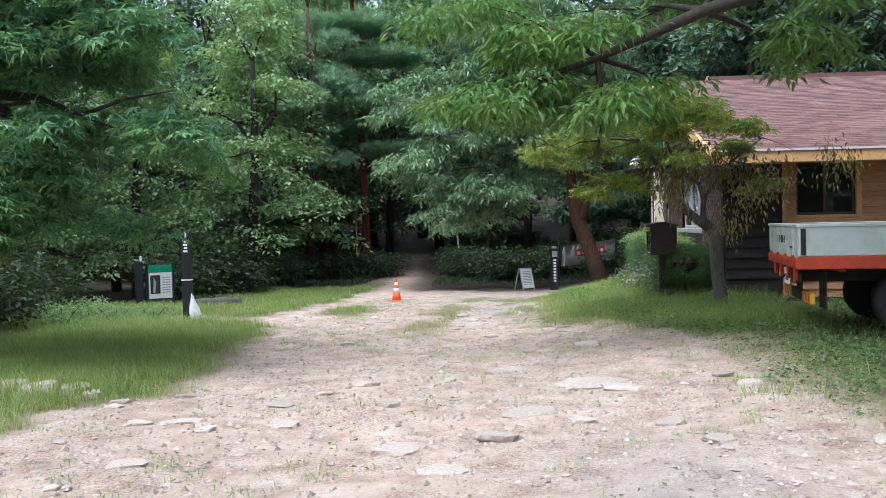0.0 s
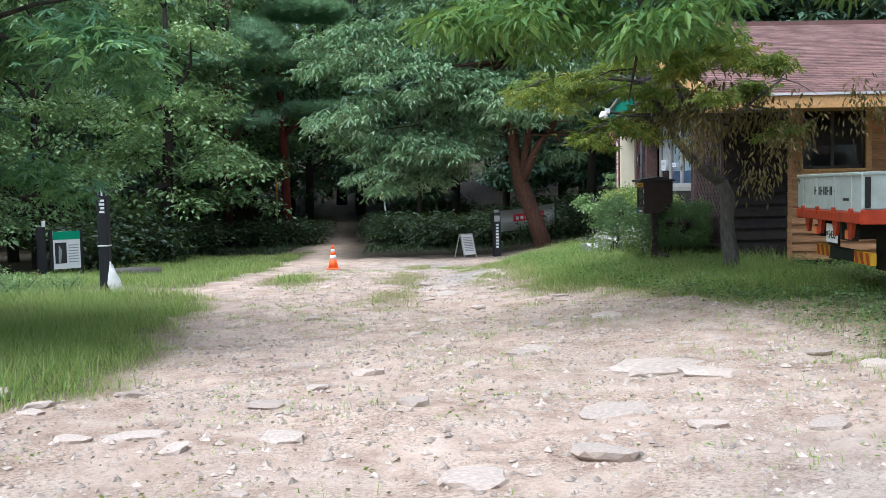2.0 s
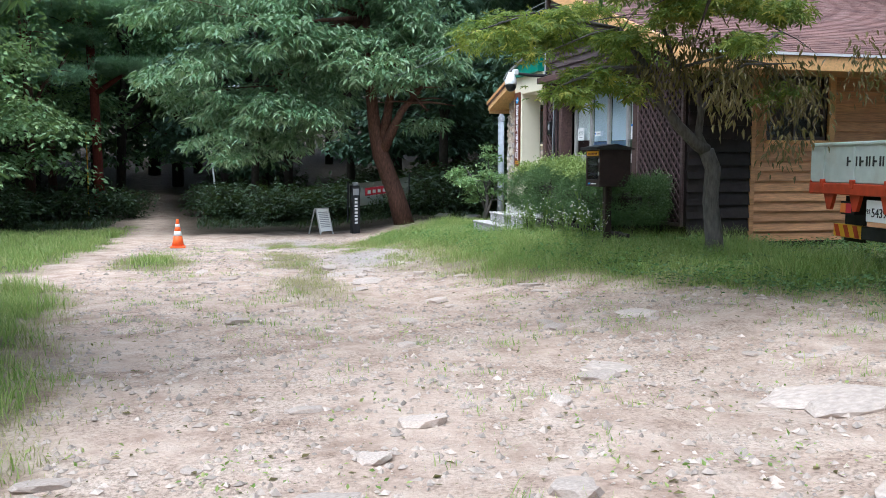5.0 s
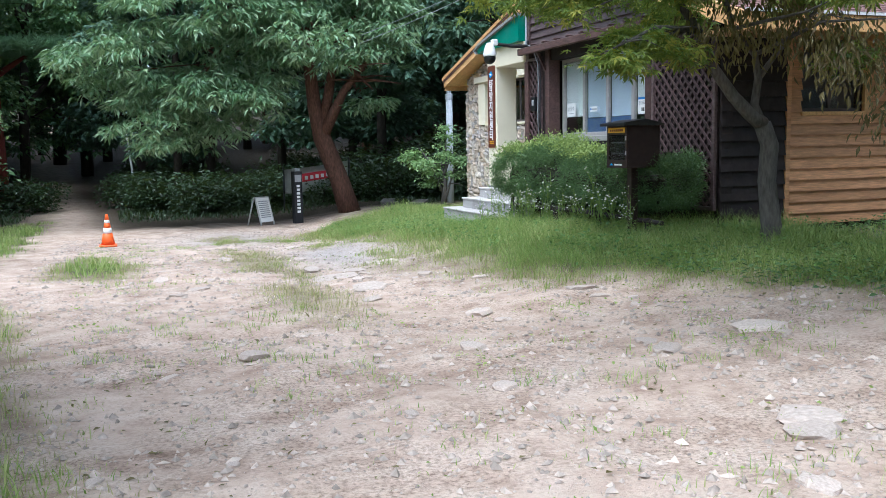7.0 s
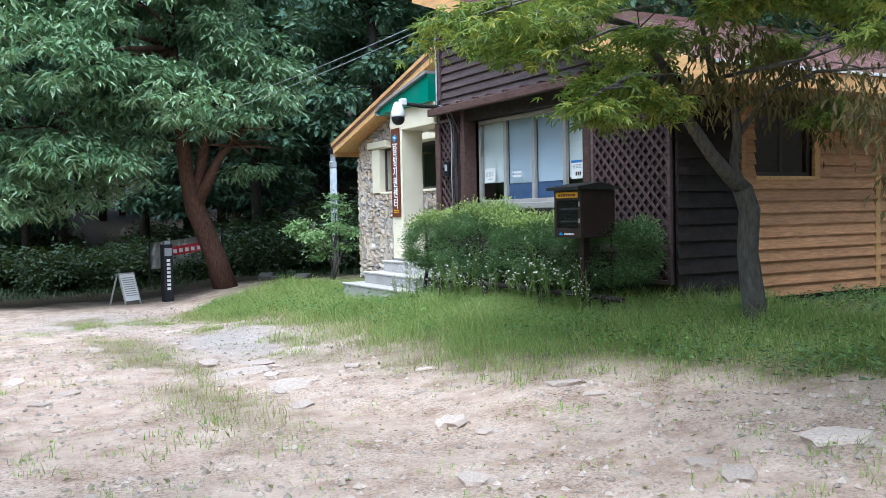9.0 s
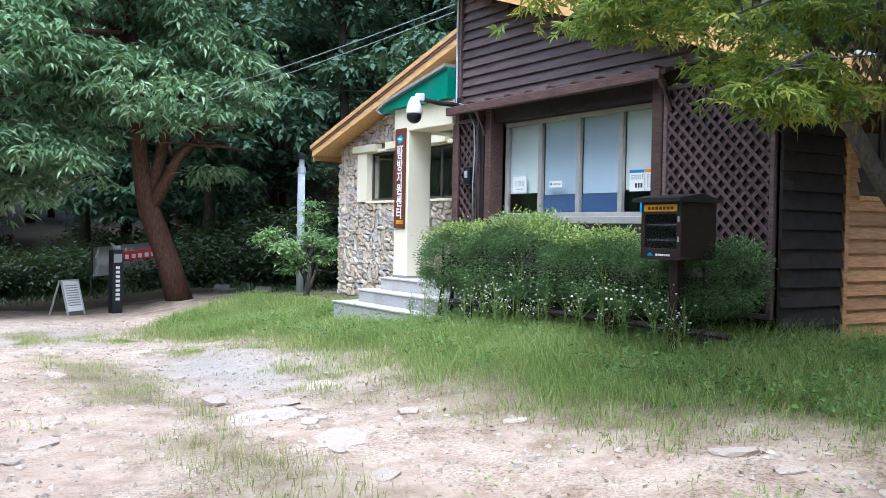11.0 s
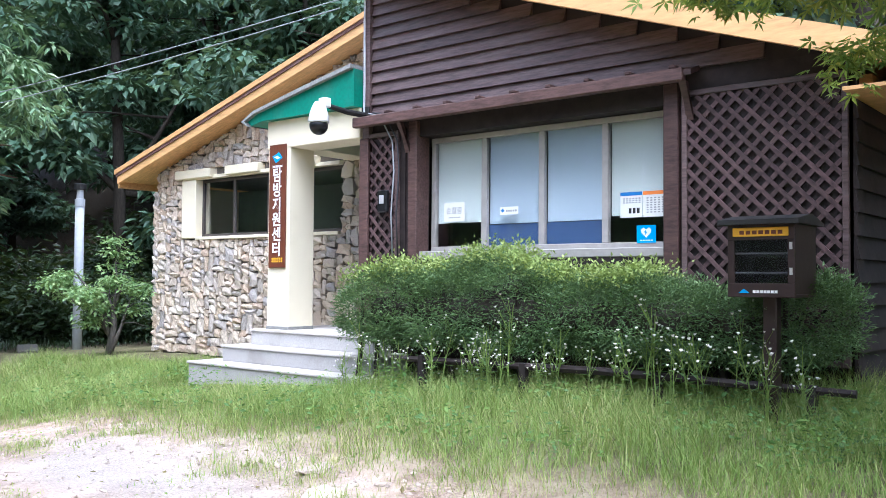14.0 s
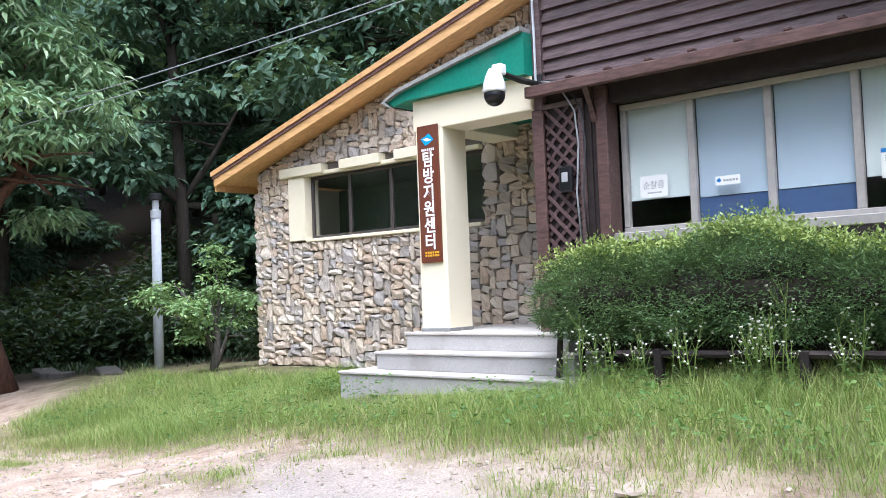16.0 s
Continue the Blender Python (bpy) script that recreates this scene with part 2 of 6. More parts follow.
M_STEELDARK = plain("black_chassis", (0.02, 0.02, 0.02), 0.6, vary=0.2, grain=14, bump=0.1, dirt=(0.08, 0.06, 0.04), dirt_amount=0.5, per="")
M_RUBBER = plain("tyre_rubber", (0.02, 0.02, 0.02), 0.85, vary=0.1, grain=30, bump=0.2, dirt=(0.14, 0.11, 0.08), dirt_amount=0.5, per="")
M_GALV = plain("grey_painted_pole", (0.56, 0.59, 0.63), 0.5, metal=0.0, vary=0.06, grain=10, bump=0.05, dirt_amount=0.2, per="")
M_DARKPOST = plain("black_timber_post", (0.015, 0.016, 0.02), 0.6, vary=0.2, grain=14, bump=0.2, stretch=(4, 4, 0.5), per="")
M_CABLE = plain("cable", (0.3, 0.32, 0.33), 0.6, vary=0.05, bump=0, per="")
M_CABLEDARK = plain("dark_cable", (0.04, 0.04, 0.045), 0.6, vary=0.05, bump=0, per="")
M_BAG = plain("white_sack", (0.75, 0.74, 0.72), 0.7, vary=0.08, grain=12, bump=0.5, per="")
M_BARK_GREY = plain("grey_bark", (0.11, 0.1, 0.088), 0.9, vary=0.3, grain=16, bump=0.6, stretch=(2, 2, 0.5), per="")
M_BARK_RED = plain("red_pine_bark", (0.13, 0.065, 0.044), 0.9, vary=0.35, grain=12, bump=0.8, dirt=(0.07, 0.035, 0.025), dirt_amount=0.7, stretch=(2, 2, 0.6), per="")
M_BARK_DARK = plain("dark_bark", (0.055, 0.045, 0.036), 0.95, vary=0.3, grain=12, bump=0.6, stretch=(2, 2, 0.5), per="object")
M_PINERED = plain("bright_red_pine_trunk", (0.2, 0.042, 0.028), 0.9, vary=0.3, grain=12, bump=0.6, stretch=(2, 2, 0.6), per="")

M_LEAF_MAPLE = leafy("maple_leaf", [(0.1, (0.07, 0.12, 0.03)), (0.4, (0.14, 0.22, 0.045)), (0.65, (0.27, 0.33, 0.06)), (0.85, (0.48, 0.42, 0.07))], trans=0.45)
M_LEAF_BOUGH = leafy("bough_leaf", [(0.1, (0.05, 0.13, 0.04)), (0.5, (0.11, 0.24, 0.07)), (0.85, (0.24, 0.37, 0.09))], trans=0.45)
# clover and weed leaf, darkened to paint in the shade beside the truck
M_CLOVER_SHADE = leafy("shaded_clover_leaf", [(0.1, (0.035, 0.085, 0.03)), (0.5, (0.07, 0.15, 0.045)), (0.85, (0.14, 0.23, 0.07))], trans=0.25)
# broadleaf crowns behind the house; the wood's shade is put into this leaf colour
M_LEAF_SHADED = leafy("shaded_forest_leaf", [(0.1, (0.035, 0.08, 0.056)), (0.5, (0.07, 0.14, 0.09)), (0.85, (0.13, 0.21, 0.125))], trans=0.2)
M_LEAF_DARK = leafy("deep_green_leaf", [(0.1, (0.05, 0.14, 0.08)), (0.5, (0.11, 0.26, 0.125)), (0.85, (0.24, 0.43, 0.15))], trans=0.35)
M_LEAF_CHESTNUT = leafy("chestnut_leaf", [(0.1, (0.075, 0.17, 0.08)), (0.5, (0.18, 0.31, 0.155)), (0.85, (0.4, 0.52, 0.31))], rough=0.4, trans=0.3, spec=0.5)
M_LEAF_FOREST = leafy("forest_leaf", [(0.1, (0.06, 0.14, 0.075)), (0.5, (0.14, 0.27, 0.12)), (0.85, (0.29, 0.44, 0.2))], trans=0.3)
M_LEAF_LIGHT = leafy("light_green_leaf", [(0.1, (0.11, 0.21, 0.09)), (0.5, (0.23, 0.37, 0.16)), (0.85, (0.42, 0.54, 0.24))], trans=0.4)
# undergrowth leaf taken near black: canopy shade painted into the colour
M_LEAF_UNDER_SHADE = leafy("shaded_undergrowth_leaf", [(0.1, (0.010, 0.024, 0.010)), (0.5, (0.021, 0.045, 0.017)), (0.85, (0.038, 0.070, 0.025))], trans=0.15)
M_NEEDLE = leafy("pine_needle", [(0.1, (0.11, 0.23, 0.13)), (0.5, (0.22, 0.38, 0.21)), (0.85, (0.36, 0.52, 0.3))], trans=0.25)
M_DEADLEAF = leafy("withered_leaf", [(0.1, (0.07, 0.05, 0.02)), (0.5, (0.13, 0.095, 0.035)), (0.85, (0.2, 0.16, 0.06))], trans=0.25)
M_HEDGE = leafy("yew_hedge_leaf", [(0.1, (0.045, 0.095, 0.04)), (0.5, (0.095, 0.175, 0.066)), (0.85, (0.2, 0.305, 0.11))], trans=0.15)
M_HEDGETOP = leafy("young_hedge_shoot", [(0.1, (0.14, 0.21, 0.05)), (0.5, (0.25, 0.34, 0.09)), (0.85, (0.42, 0.5, 0.17))], trans=0.3)
M_GRASS = leafy("grass_blade", [(0.08, (0.095, 0.185, 0.045)), (0.36, (0.195, 0.31, 0.08)), (0.62, (0.34, 0.425, 0.14)), (0.88, (0.6, 0.55, 0.29))], trans=0.5, spec=0.2)
M_DRYGRASS = leafy("dry_grass_blade", [(0.1, (0.2, 0.22, 0.08)), (0.5, (0.34, 0.31, 0.15)), (0.85, (0.52, 0.45, 0.27))], trans=0.4, spec=0.2)
M_PETAL = plain("white_petal", (0.75, 0.71, 0.66), 0.7, vary=0.08, bump=0, dirt_amount=0.0, per="")


def glass_material(name, tint, rough=0.02):
    m, nt, b = nodes_of(name)
    b.inputs["Base Color"].default_value = (*tint, 1)
    b.inputs["Roughness"].default_value = rough
    b.inputs["Transmission Weight"].default_value = 1.0
    b.inputs["IOR"].default_value = 1.45
    return m


M_GLASS = glass_material("window_glass", (0.98, 1.0, 1.0))
M_GLASSBOX = glass_material("dusty_box_glass", (0.55, 0.55, 0.57), 0.2)


# ---- building helpers ----
RNG = np.random.default_rng(7)


def thing(name, label, category, loc=(0, 0, 0), group="", kind="", turn=0.0):
    ob = new(name)
    ob.empty_display_size = 0.2
    ob.matrix_world = pose(*loc, 0, 0, turn)
    return tagged(ob, label, category, group, kind)


def mesh_of(bm, name, material, smooth=False):
    me = bpy.data.meshes.new(name)
    bmesh.ops.recalc_face_normals(bm, faces=bm.faces)
    if smooth:
        for f in bm.faces:
            f.smooth = True
    bm.to_mesh(me)
    bm.free()
    me.materials.append(material)
    return me


def part(name, bm, material, parent, label="", smooth=False):
    """One mesh under a thing or a part, in that parent's own coordinates."""
    ob = new(name, mesh_of(bm, name, material, smooth))
    ob.parent = parent
    if label:
        ob["label"] = label
    return ob


def piece(name, me, parent, m=None):
    ob = new(name, me)
    ob.parent = parent
    if m is not None:
        ob.matrix_basis = m
    return ob


def block(x0, x1, y0, y1, z0, z1, bevel=0.0, bm=None):
    own = bm or bmesh.new()
    r = bmesh.ops.create_cube(own, size=1.0, matrix=Matrix.Translation(((x0 + x1) / 2, (y0 + y1) / 2, (z0 + z1) / 2)) @ Matrix.Diagonal((x1 - x0, y1 - y0, z1 - z0, 1)))
    if bevel:
        vs = set(r["verts"])
        bmesh.ops.bevel(own, geom=[e for e in own.edges if e.verts[0] in vs], offset=bevel, segments=1, affect="EDGES")
    return own


def prism(poly, axis, a, b, bm=None):
    """A flat outline pushed along an axis: outline in the two other axes, in their order."""
    own = bm or bmesh.new()

    def at(p, v):
        q = list(p)
        q.insert(axis, v)
        return own.verts.new(q)
    lo, hi = [at(p, a) for p in poly], [at(p, b) for p in poly]
    own.faces.new(lo[::-1])
    own.faces.new(hi)
    for i in range(len(poly)):
        j = (i + 1) % len(poly)
        own.faces.new((lo[i], lo[j], hi[j], hi[i]))
    return own


def tube(pts, radii, sides=8, bm=None):
    """A tapering round limb through points."""
    own = bm or bmesh.new()
    rings = []
    pts = [Vector(p) for p in pts]
    for i, p in enumerate(pts):
        d = (pts[min(i + 1, len(pts) - 1)] - pts[max(i - 1, 0)]).normalized()
        u = d.cross(Vector((0.31, 0.95, 0.05))).normalized()
        w = d.cross(u)
        rings.append([own.verts.new(p + (u * math.cos(a) + w * math.sin(a)) * radii[i]) for a in (2 * math.pi * k / sides for k in range(sides))])
    for a, b in zip(rings, rings[1:]):
        for k in range(sides):
            own.faces.new((a[k], a[(k + 1) % sides], b[(k + 1) % sides], b[k]))
    own.faces.new(rings[0][::-1])
    own.faces.new(rings[-1])
    return own


def np_mesh(name, verts, faces, material, smooth=False):
    me = bpy.data.meshes.new(name)
    verts, faces = np.asarray(verts, np.float32), np.asarray(faces, np.int32)
    k = faces.shape[1]
    me.vertices.add(len(verts))
    me.vertices.foreach_set("co", verts.ravel())
    me.loops.add(faces.size)
    me.loops.foreach_set("vertex_index", faces.ravel())
    me.polygons.add(len(faces))
    me.polygons.foreach_set("loop_start", np.arange(0, faces.size, k, dtype=np.int32))
    me.polygons.foreach_set("use_smooth", np.full(len(faces), smooth))
    me.update(calc_edges=True)
    me.materials.append(material)
    return me


def smooth01(v):
    v = np.clip(v, 0, 1)
    return v * v * (3 - 2 * v)


def vnoise(x, y, scale, seed=0):
    """Smooth value noise, 0 to 1."""
    x, y = np.asarray(x, float) * scale + 17.3 * seed, np.asarray(y, float) * scale - 9.7 * seed
    xi, yi = np.floor(x).astype(np.int64), np.floor(y).astype(np.int64)
    fx, fy = smooth01(x - xi), smooth01(y - yi)

    def hsh(a, b):
        h = (a * 374761393 + b * 668265263 + seed * 1442695041) & 0xFFFFFFFF
        h = ((h ^ (h >> 13)) * 1274126177) & 0xFFFFFFFF
        return ((h ^ (h >> 16)) & 0xFFFF) / 65535.0
    return (hsh(xi, yi) * (1 - fx) + hsh(xi + 1, yi) * fx) * (1 - fy) + (hsh(xi, yi + 1) * (1 - fx) + hsh(xi + 1, yi + 1) * fx) * fy


# ---- the lie of the land ----
def lie(x, y):
    x, y = np.asarray(x, float), np.asarray(y, float)
    base = np.interp(y, [-40, -10, 0, 8, 14, 20, 28, 34, 50, 70, 400], [0.3, 0.15, 0.1, -0.12, -0.25, -0.42, -0.88, -1.05, -1.3, -0.2, 30])
    side = np.interp(y, [-10, 0, 10, 16, 24, 28, 34, 50], [0.1, 0.1, 0.2, 0.36, 0.36, 0.62, 0.4, 0.3])
    far = smooth01((y - 22) / 5)
    z = base + side * smooth01((x + 3.2 - 2.0 * far) / (4.2 - 0.2 * far))
    z = z + 0.42 * np.maximum(0, x - 11) * smooth01((x - 11) / 12) + 0.3 * np.maximum(0, -x - 24) * smooth01((-x - 24) / 12)
    return z


def roughness_of(x, y):
    near = smooth01((x + 16) / 4) * smooth01((6 - x) / 3) * smooth01((y + 6) / 4) * smooth01((40 - y) / 6)
    return near * (0.05 * (vnoise(x, y, 1.1, 1) - 0.5) + 0.04 * (vnoise(x, y, 3.1, 2) - 0.5) + 0.02 * (vnoise(x, y, 7.0, 3) - 0.5))


def ground_at(x, y):
    return lie(x, y) + roughness_of(x, y)


def gz(x, y):
    return float(ground_at(x, y))


LEFT_Y, LEFT_X = [-5, 6, 7.8, 9, 11.4, 15.2, 16.6, 17.6], [-6.4, -6.2, -6.6, -5.5, -5.9, -6.1, -6.6, -8.0]
RIGHT_Y = [-5, 5, 6.2, 8.2, 9.7, 11.6, 12.3, 13.2, 14.2, 15.8, 17, 20.5, 22.6, 25, 27, 29, 31, 36]
RIGHT_X = [0.4, -0.2, -0.35, -0.75, -0.3, -0.25, -0.6, -1.15, -1.55, -1.9, -2.2, -2.3, -2.2, -2.3, -2.3, -2.0, -0.5, 2.0]


def cover(x, y):
    """How much grass, forest litter and grey gravel lies at a place."""
    x, y = np.asarray(x, float), np.asarray(y, float)
    wob = (vnoise(x, y, 0.9, 5) - 0.5) * 0.9 + (vnoise(x, y, 3.0, 6) - 0.5) * 0.5
    left = np.where(y < 17.6, np.interp(y, LEFT_Y, LEFT_X) - x, -1.0)
    far_left = np.where(y >= 18.6, np.minimum((y - 18.8) * 1.0, -7.3 - x + 0.0 * y), -1.0)
    island = 0.75 - np.hypot((x + 6.1 + (y - 20) * 0.02) / 1.1, (y - 20.6) / 3.6)
    right = x - np.interp(y, RIGHT_Y, RIGHT_X) + 0.45 * np.exp(-((y - 15.5) / 3) ** 2)
    d = np.maximum(np.maximum(left, far_left), np.maximum(island * 1.4, right)) + wob * 0.6
    grass = smooth01(d / np.where(x > -3.5, 2.3, 1.3) + 0.2)
    # thin grass between the wheel tracks
    mid = np.exp(-((x + 3.9 - 0.03 * (y - 15)) / 0.55) ** 2) * smooth01((y - 12) / 4) * smooth01((32 - y) / 4)
    side = np.exp(-((x + 2.2) / 0.6) ** 2) * smooth01((y - 16) / 2) * smooth01((30 - y) / 3)
    grass = np.maximum(grass, 0.72 * np.maximum(mid, 0.9 * side) * smooth01(vnoise(x, y, 1.3, 8) * 2.4 - 0.6))
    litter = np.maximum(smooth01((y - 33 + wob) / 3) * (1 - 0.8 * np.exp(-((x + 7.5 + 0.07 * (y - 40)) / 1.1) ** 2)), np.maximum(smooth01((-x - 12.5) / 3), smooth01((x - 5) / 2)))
    gravel = np.exp(-((x + 2.3) / 0.9) ** 2 - ((y - 20.4) / 2.0) ** 2) + 0.8 * np.exp(-((x + 3.2) / 1.3) ** 2 - ((y - 28) / 2.6) ** 2) + 0.5 * np.exp(-((x + 1.4) / 0.8) ** 2 - ((y - 4.6) / 1.6) ** 2)
    return grass * (1 - litter * smooth01((y - 36) / 6)), litter, np.clip(gravel * 1.3, 0, 1) * (1 - grass)


def build_ground():
    def axis(stops):
        out = [np.arange(a, b, s) for a, b, s in stops]
        return np.concatenate(out)
    xs = axis([(-420, -60, 40), (-60, -20, 4), (-20, -10, 0.8), (-10, 3.6, 0.13), (3.6, 12, 0.6), (12, 60, 4), (60, 421, 40)])
    ys = axis([(-300, -40, 40), (-40, -4, 3), (-4, 2, 0.4), (2, 26, 0.13), (26, 36, 0.3), (36, 80, 1.5), (80, 200, 10), (200, 521, 40)])
    gx, gy = np.meshgrid(xs, ys)
    gx, gy = gx.ravel(), gy.ravel()
    v = np.stack([gx, gy, ground_at(gx, gy)], 1)
    n, m = len(ys), len(xs)
    i = (np.arange(n - 1)[:, None] * m + np.arange(m - 1)[None, :]).ravel()
    f = np.stack([i, i + 1, i + m + 1, i + m], 1)
    me = np_mesh("ground", v, f, M_GROUND, True)
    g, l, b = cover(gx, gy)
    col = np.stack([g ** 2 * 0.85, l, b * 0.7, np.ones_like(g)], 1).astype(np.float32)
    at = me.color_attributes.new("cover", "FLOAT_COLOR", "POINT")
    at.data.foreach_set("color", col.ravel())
    tagged(new("ground", me), "pale stony dirt track with grassy edges and dark forest floor", "ground", kind="structure")


build_ground()

# ---- the visitor centre ----
XF, XW, XS = 1.5, 1.74, 2.9          # bay front, bay window, stone wall
YS, YB, YN = 16.25, 21.8, 28.45      # south wall, bay's north side, stone corner
XE = 9.6                             # back of the house
RIDGE_Y, RIDGE_Z = 21.8, 4.9


def roof_z(y):
    return 2.9 + (29.1 - y) * 0.281 if y > RIDGE_Y else 2.72 + (y - 15.3) * (RIDGE_Z - 2.72) / 6.5


house = thing("house", "low gabled building of river stone, dark boards and pine siding", "building")


def rounded_stone(seed):
    bm = bmesh.new()
    bmesh.ops.create_cube(bm, size=2.0)
    bmesh.ops.subdivide_edges(bm, edges=bm.edges[:], cuts=1, use_grid_fill=True)
    for v in bm.verts:
        c = v.co
        p = 7.0
        n = (abs(c.x) ** p + abs(c.y) ** p + abs(c.z) ** p) ** (1 / p)
        v.co = c / n * (1 + 0.34 * noise.noise(c * 1.5 + Vector((seed * 7.1, seed * 3.3, 0))) + 0.16 * noise.noise(c * 3.7 + Vector((seed * 2.3, 0, seed * 5.9))))
        v.co *= 0.5
    return bm


STONE_MESHES = [mesh_of(rounded_stone(k), "stone", M_STONE) for k in range(9)]


def fill_with_stones(inside, a0, a1, b0, b1, cell, rng):
    """Packs a wall's face with stones of uneven size: centre, size and tilt of each."""
    na, nb = int((a1 - a0) / cell), int((b1 - b0) / cell)
    used = np.zeros((na, nb), bool)
    for i in range(na):
        for j in range(nb):
            used[i, j] = not inside(a0 + (i + 0.5) * cell, b0 + (j + 0.5) * cell)
    out = []
    shapes = [(5, 2), (4, 2), (6, 3), (4, 3), (3, 2), (5, 3), (3, 3), (3, 6), (2, 4), (3, 5), (6, 2), (4, 6), (2, 5), (4, 5), (7, 2)]
    odds = np.array([7, 8, 2.5, 4.5, 6, 4, 2.5, 1.2, 1.4, 1.4, 5, 0.8, 0.7, 1.2, 2.5])
    for j in range(nb):
        for i in range(na):
            if used[i, j]:
                continue
            w, h = shapes[rng.choice(len(shapes), p=odds / odds.sum())]
            ww = 0
            while ww < w and i + ww < na and not used[i + ww, j]:
                ww += 1
            hh = 1
            while hh < h and j + hh < nb and not used[i:i + ww, j + hh].any():
                hh += 1
            if i + ww < na - 1 and not used[i + ww, j] and (i + ww + 1 >= na or used[min(i + ww + 1, na - 1), j]):
                ww += 1 if not used[i:i + ww + 1, j:j + hh].any() else 0
            used[i:i + ww, j:j + hh] = True
            out.append((a0 + (i + ww / 2) * cell, b0 + (j + hh / 2) * cell, ww * cell, hh * cell, rng.normal(0, 8), int(rng.integers(9))))
    return out


SW = (23.7, 27.2, 1.72, 2.72)        # stone wall's window: y0, y1, z0, z1


def in_stone(y, z):
    if z > roof_z(y) - 0.2 or z < -0.3:
        return False
    return not (SW[0] - 0.02 < y < SW[1] + 0.42 and SW[2] - 0.02 < z < SW[3] + 0.17)


# mortar backing with the opening through it
stone_wall = part("stone_wall", prism([(YB, -0.5), (YN, -0.5), (YN, SW[2]), (YB, SW[2])], 0, XS + 0.085, XS + 0.3), M_MORTAR, house, "wall of rounded river stones in mortar")
bm = prism([(SW[1] + 0.4, SW[2]), (YN, SW[2]), (YN, SW[3]), (SW[1] + 0.4, SW[3])], 0, XS + 0.085, XS + 0.3)
prism([(YB, SW[2]), (SW[0], SW[2]), (SW[0], SW[3]), (YB, SW[3])], 0, XS + 0.085, XS + 0.3, bm)
prism([(YB, SW[3]), (YN, SW[3]), (YN, roof_z(YN) - 0.15), (YB, RIDGE_Z - 0.15)], 0, XS + 0.085, XS + 0.3, bm)
part("mortar", bm, M_MORTAR, stone_wall)
# cream reveal, lintel blocks and sill
part("window_reveal", block(XS - 0.02, XS + 0.28, SW[1], SW[1] + 0.4, SW[2], SW[3], 0.01), M_CREAM, house, "cream rendered reveal")
part("lintel", block(XS + 0.0, XS + 0.26, SW[0], SW[1] + 0.4, SW[3], SW[3] + 0.06, 0.008), M_CREAM, house, "cream lintel")
for a, b in ((26.75, 27.75), (25.5, 26.35), (24.2, 25.2)):
    part("lintel_block", block(XS - 0.07, XS + 0.1, a, b, SW[3] + 0.02, SW[3] + 0.17, 0.012), M_CREAM, house, "cream projecting lintel block")
part("window_sill", block(XS - 0.02, XS + 0.26, SW[0], SW[1], SW[2] - 0.03, SW[2] + 0.02, 0.006), M_CREAM, house)


def sash_window(parent, axis, plane, a0, a1, z0, z1, leaves, frame_mat, deep=0.05, rail=0.05, back=None):
    """A window of several sliding panes: outer frame, mullions, glass; axis is the one that it faces along."""
    def blk(a, b, c, d, p0, p1, bev=0.006):
        return block(p0, p1, a, b, c, d, bev) if axis == 0 else block(a, b, p0, p1, c, d, bev)
    win = part("window", blk(a0, a1, z0, z0 + rail, plane, plane + deep), frame_mat, parent)
    part("head_rail", blk(a0, a1, z1 - rail, z1, plane, plane + deep), frame_mat, win)
    part("jamb", blk(a0, a0 + rail, z0 + rail, z1 - rail, plane, plane + deep), frame_mat, win)
    part("jamb", blk(a1 - rail, a1, z0 + rail, z1 - rail, plane, plane + deep), frame_mat, win)
    w = (a1 - a0) / leaves
    for k in range(1, leaves):
        c = a0 + k * w
        part("mullion", blk(c - rail * 0.6, c + rail * 0.6, z0 + rail, z1 - rail, plane + 0.004, plane + deep - 0.004), frame_mat, win)
    for k in range(leaves):
        g = part("pane", blk(a0 + k * w + rail * 0.6, a0 + (k + 1) * w - rail * 0.6, z0 + rail, z1 - rail, plane + 0.02, plane + 0.026, 0), M_GLASS, win)
        g.visible_shadow = False
    return win


sash_window(house, 0, XS + 0.12, SW[0], SW[1], SW[2] + 0.02, SW[3], 4, M_BROWNALU)

# the bay's dark boarded front
M_BLIND = plain("grey_blue_roller_blind", (0.48, 0.57, 0.66), 0.7, vary=0.04, grain=120, bump=0.05, dirt_amount=0.1, per="object")
# paler blind for the outer panes, carrying the white reflection in its colour
M_BLIND_REFLECT = plain("reflection_pale_blind", (0.7, 0.76, 0.74), 0.7, vary=0.04, grain=120, bump=0.05, dirt_amount=0.1, per="object")
# inner faces coloured dark grey so that the room looks unlit through the glass
M_DARKIN = plain("unlit_room_grey", (0.12, 0.12, 0.12), 0.9, vary=0.1, grain=10, bump=0, per="")
M_NAVY = plain("navy_film", (0.05, 0.09, 0.2), 0.4, vary=0.05, grain=10, bump=0, per="")
WB = (17.92, 20.95, 1.36, 2.68)      # bay window: y0, y1, z0, z1
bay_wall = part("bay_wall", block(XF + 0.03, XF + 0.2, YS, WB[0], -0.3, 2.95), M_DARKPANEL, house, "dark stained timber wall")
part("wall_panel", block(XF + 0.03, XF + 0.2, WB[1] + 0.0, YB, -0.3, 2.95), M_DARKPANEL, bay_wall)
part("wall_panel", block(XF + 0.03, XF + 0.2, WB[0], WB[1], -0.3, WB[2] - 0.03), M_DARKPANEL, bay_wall)
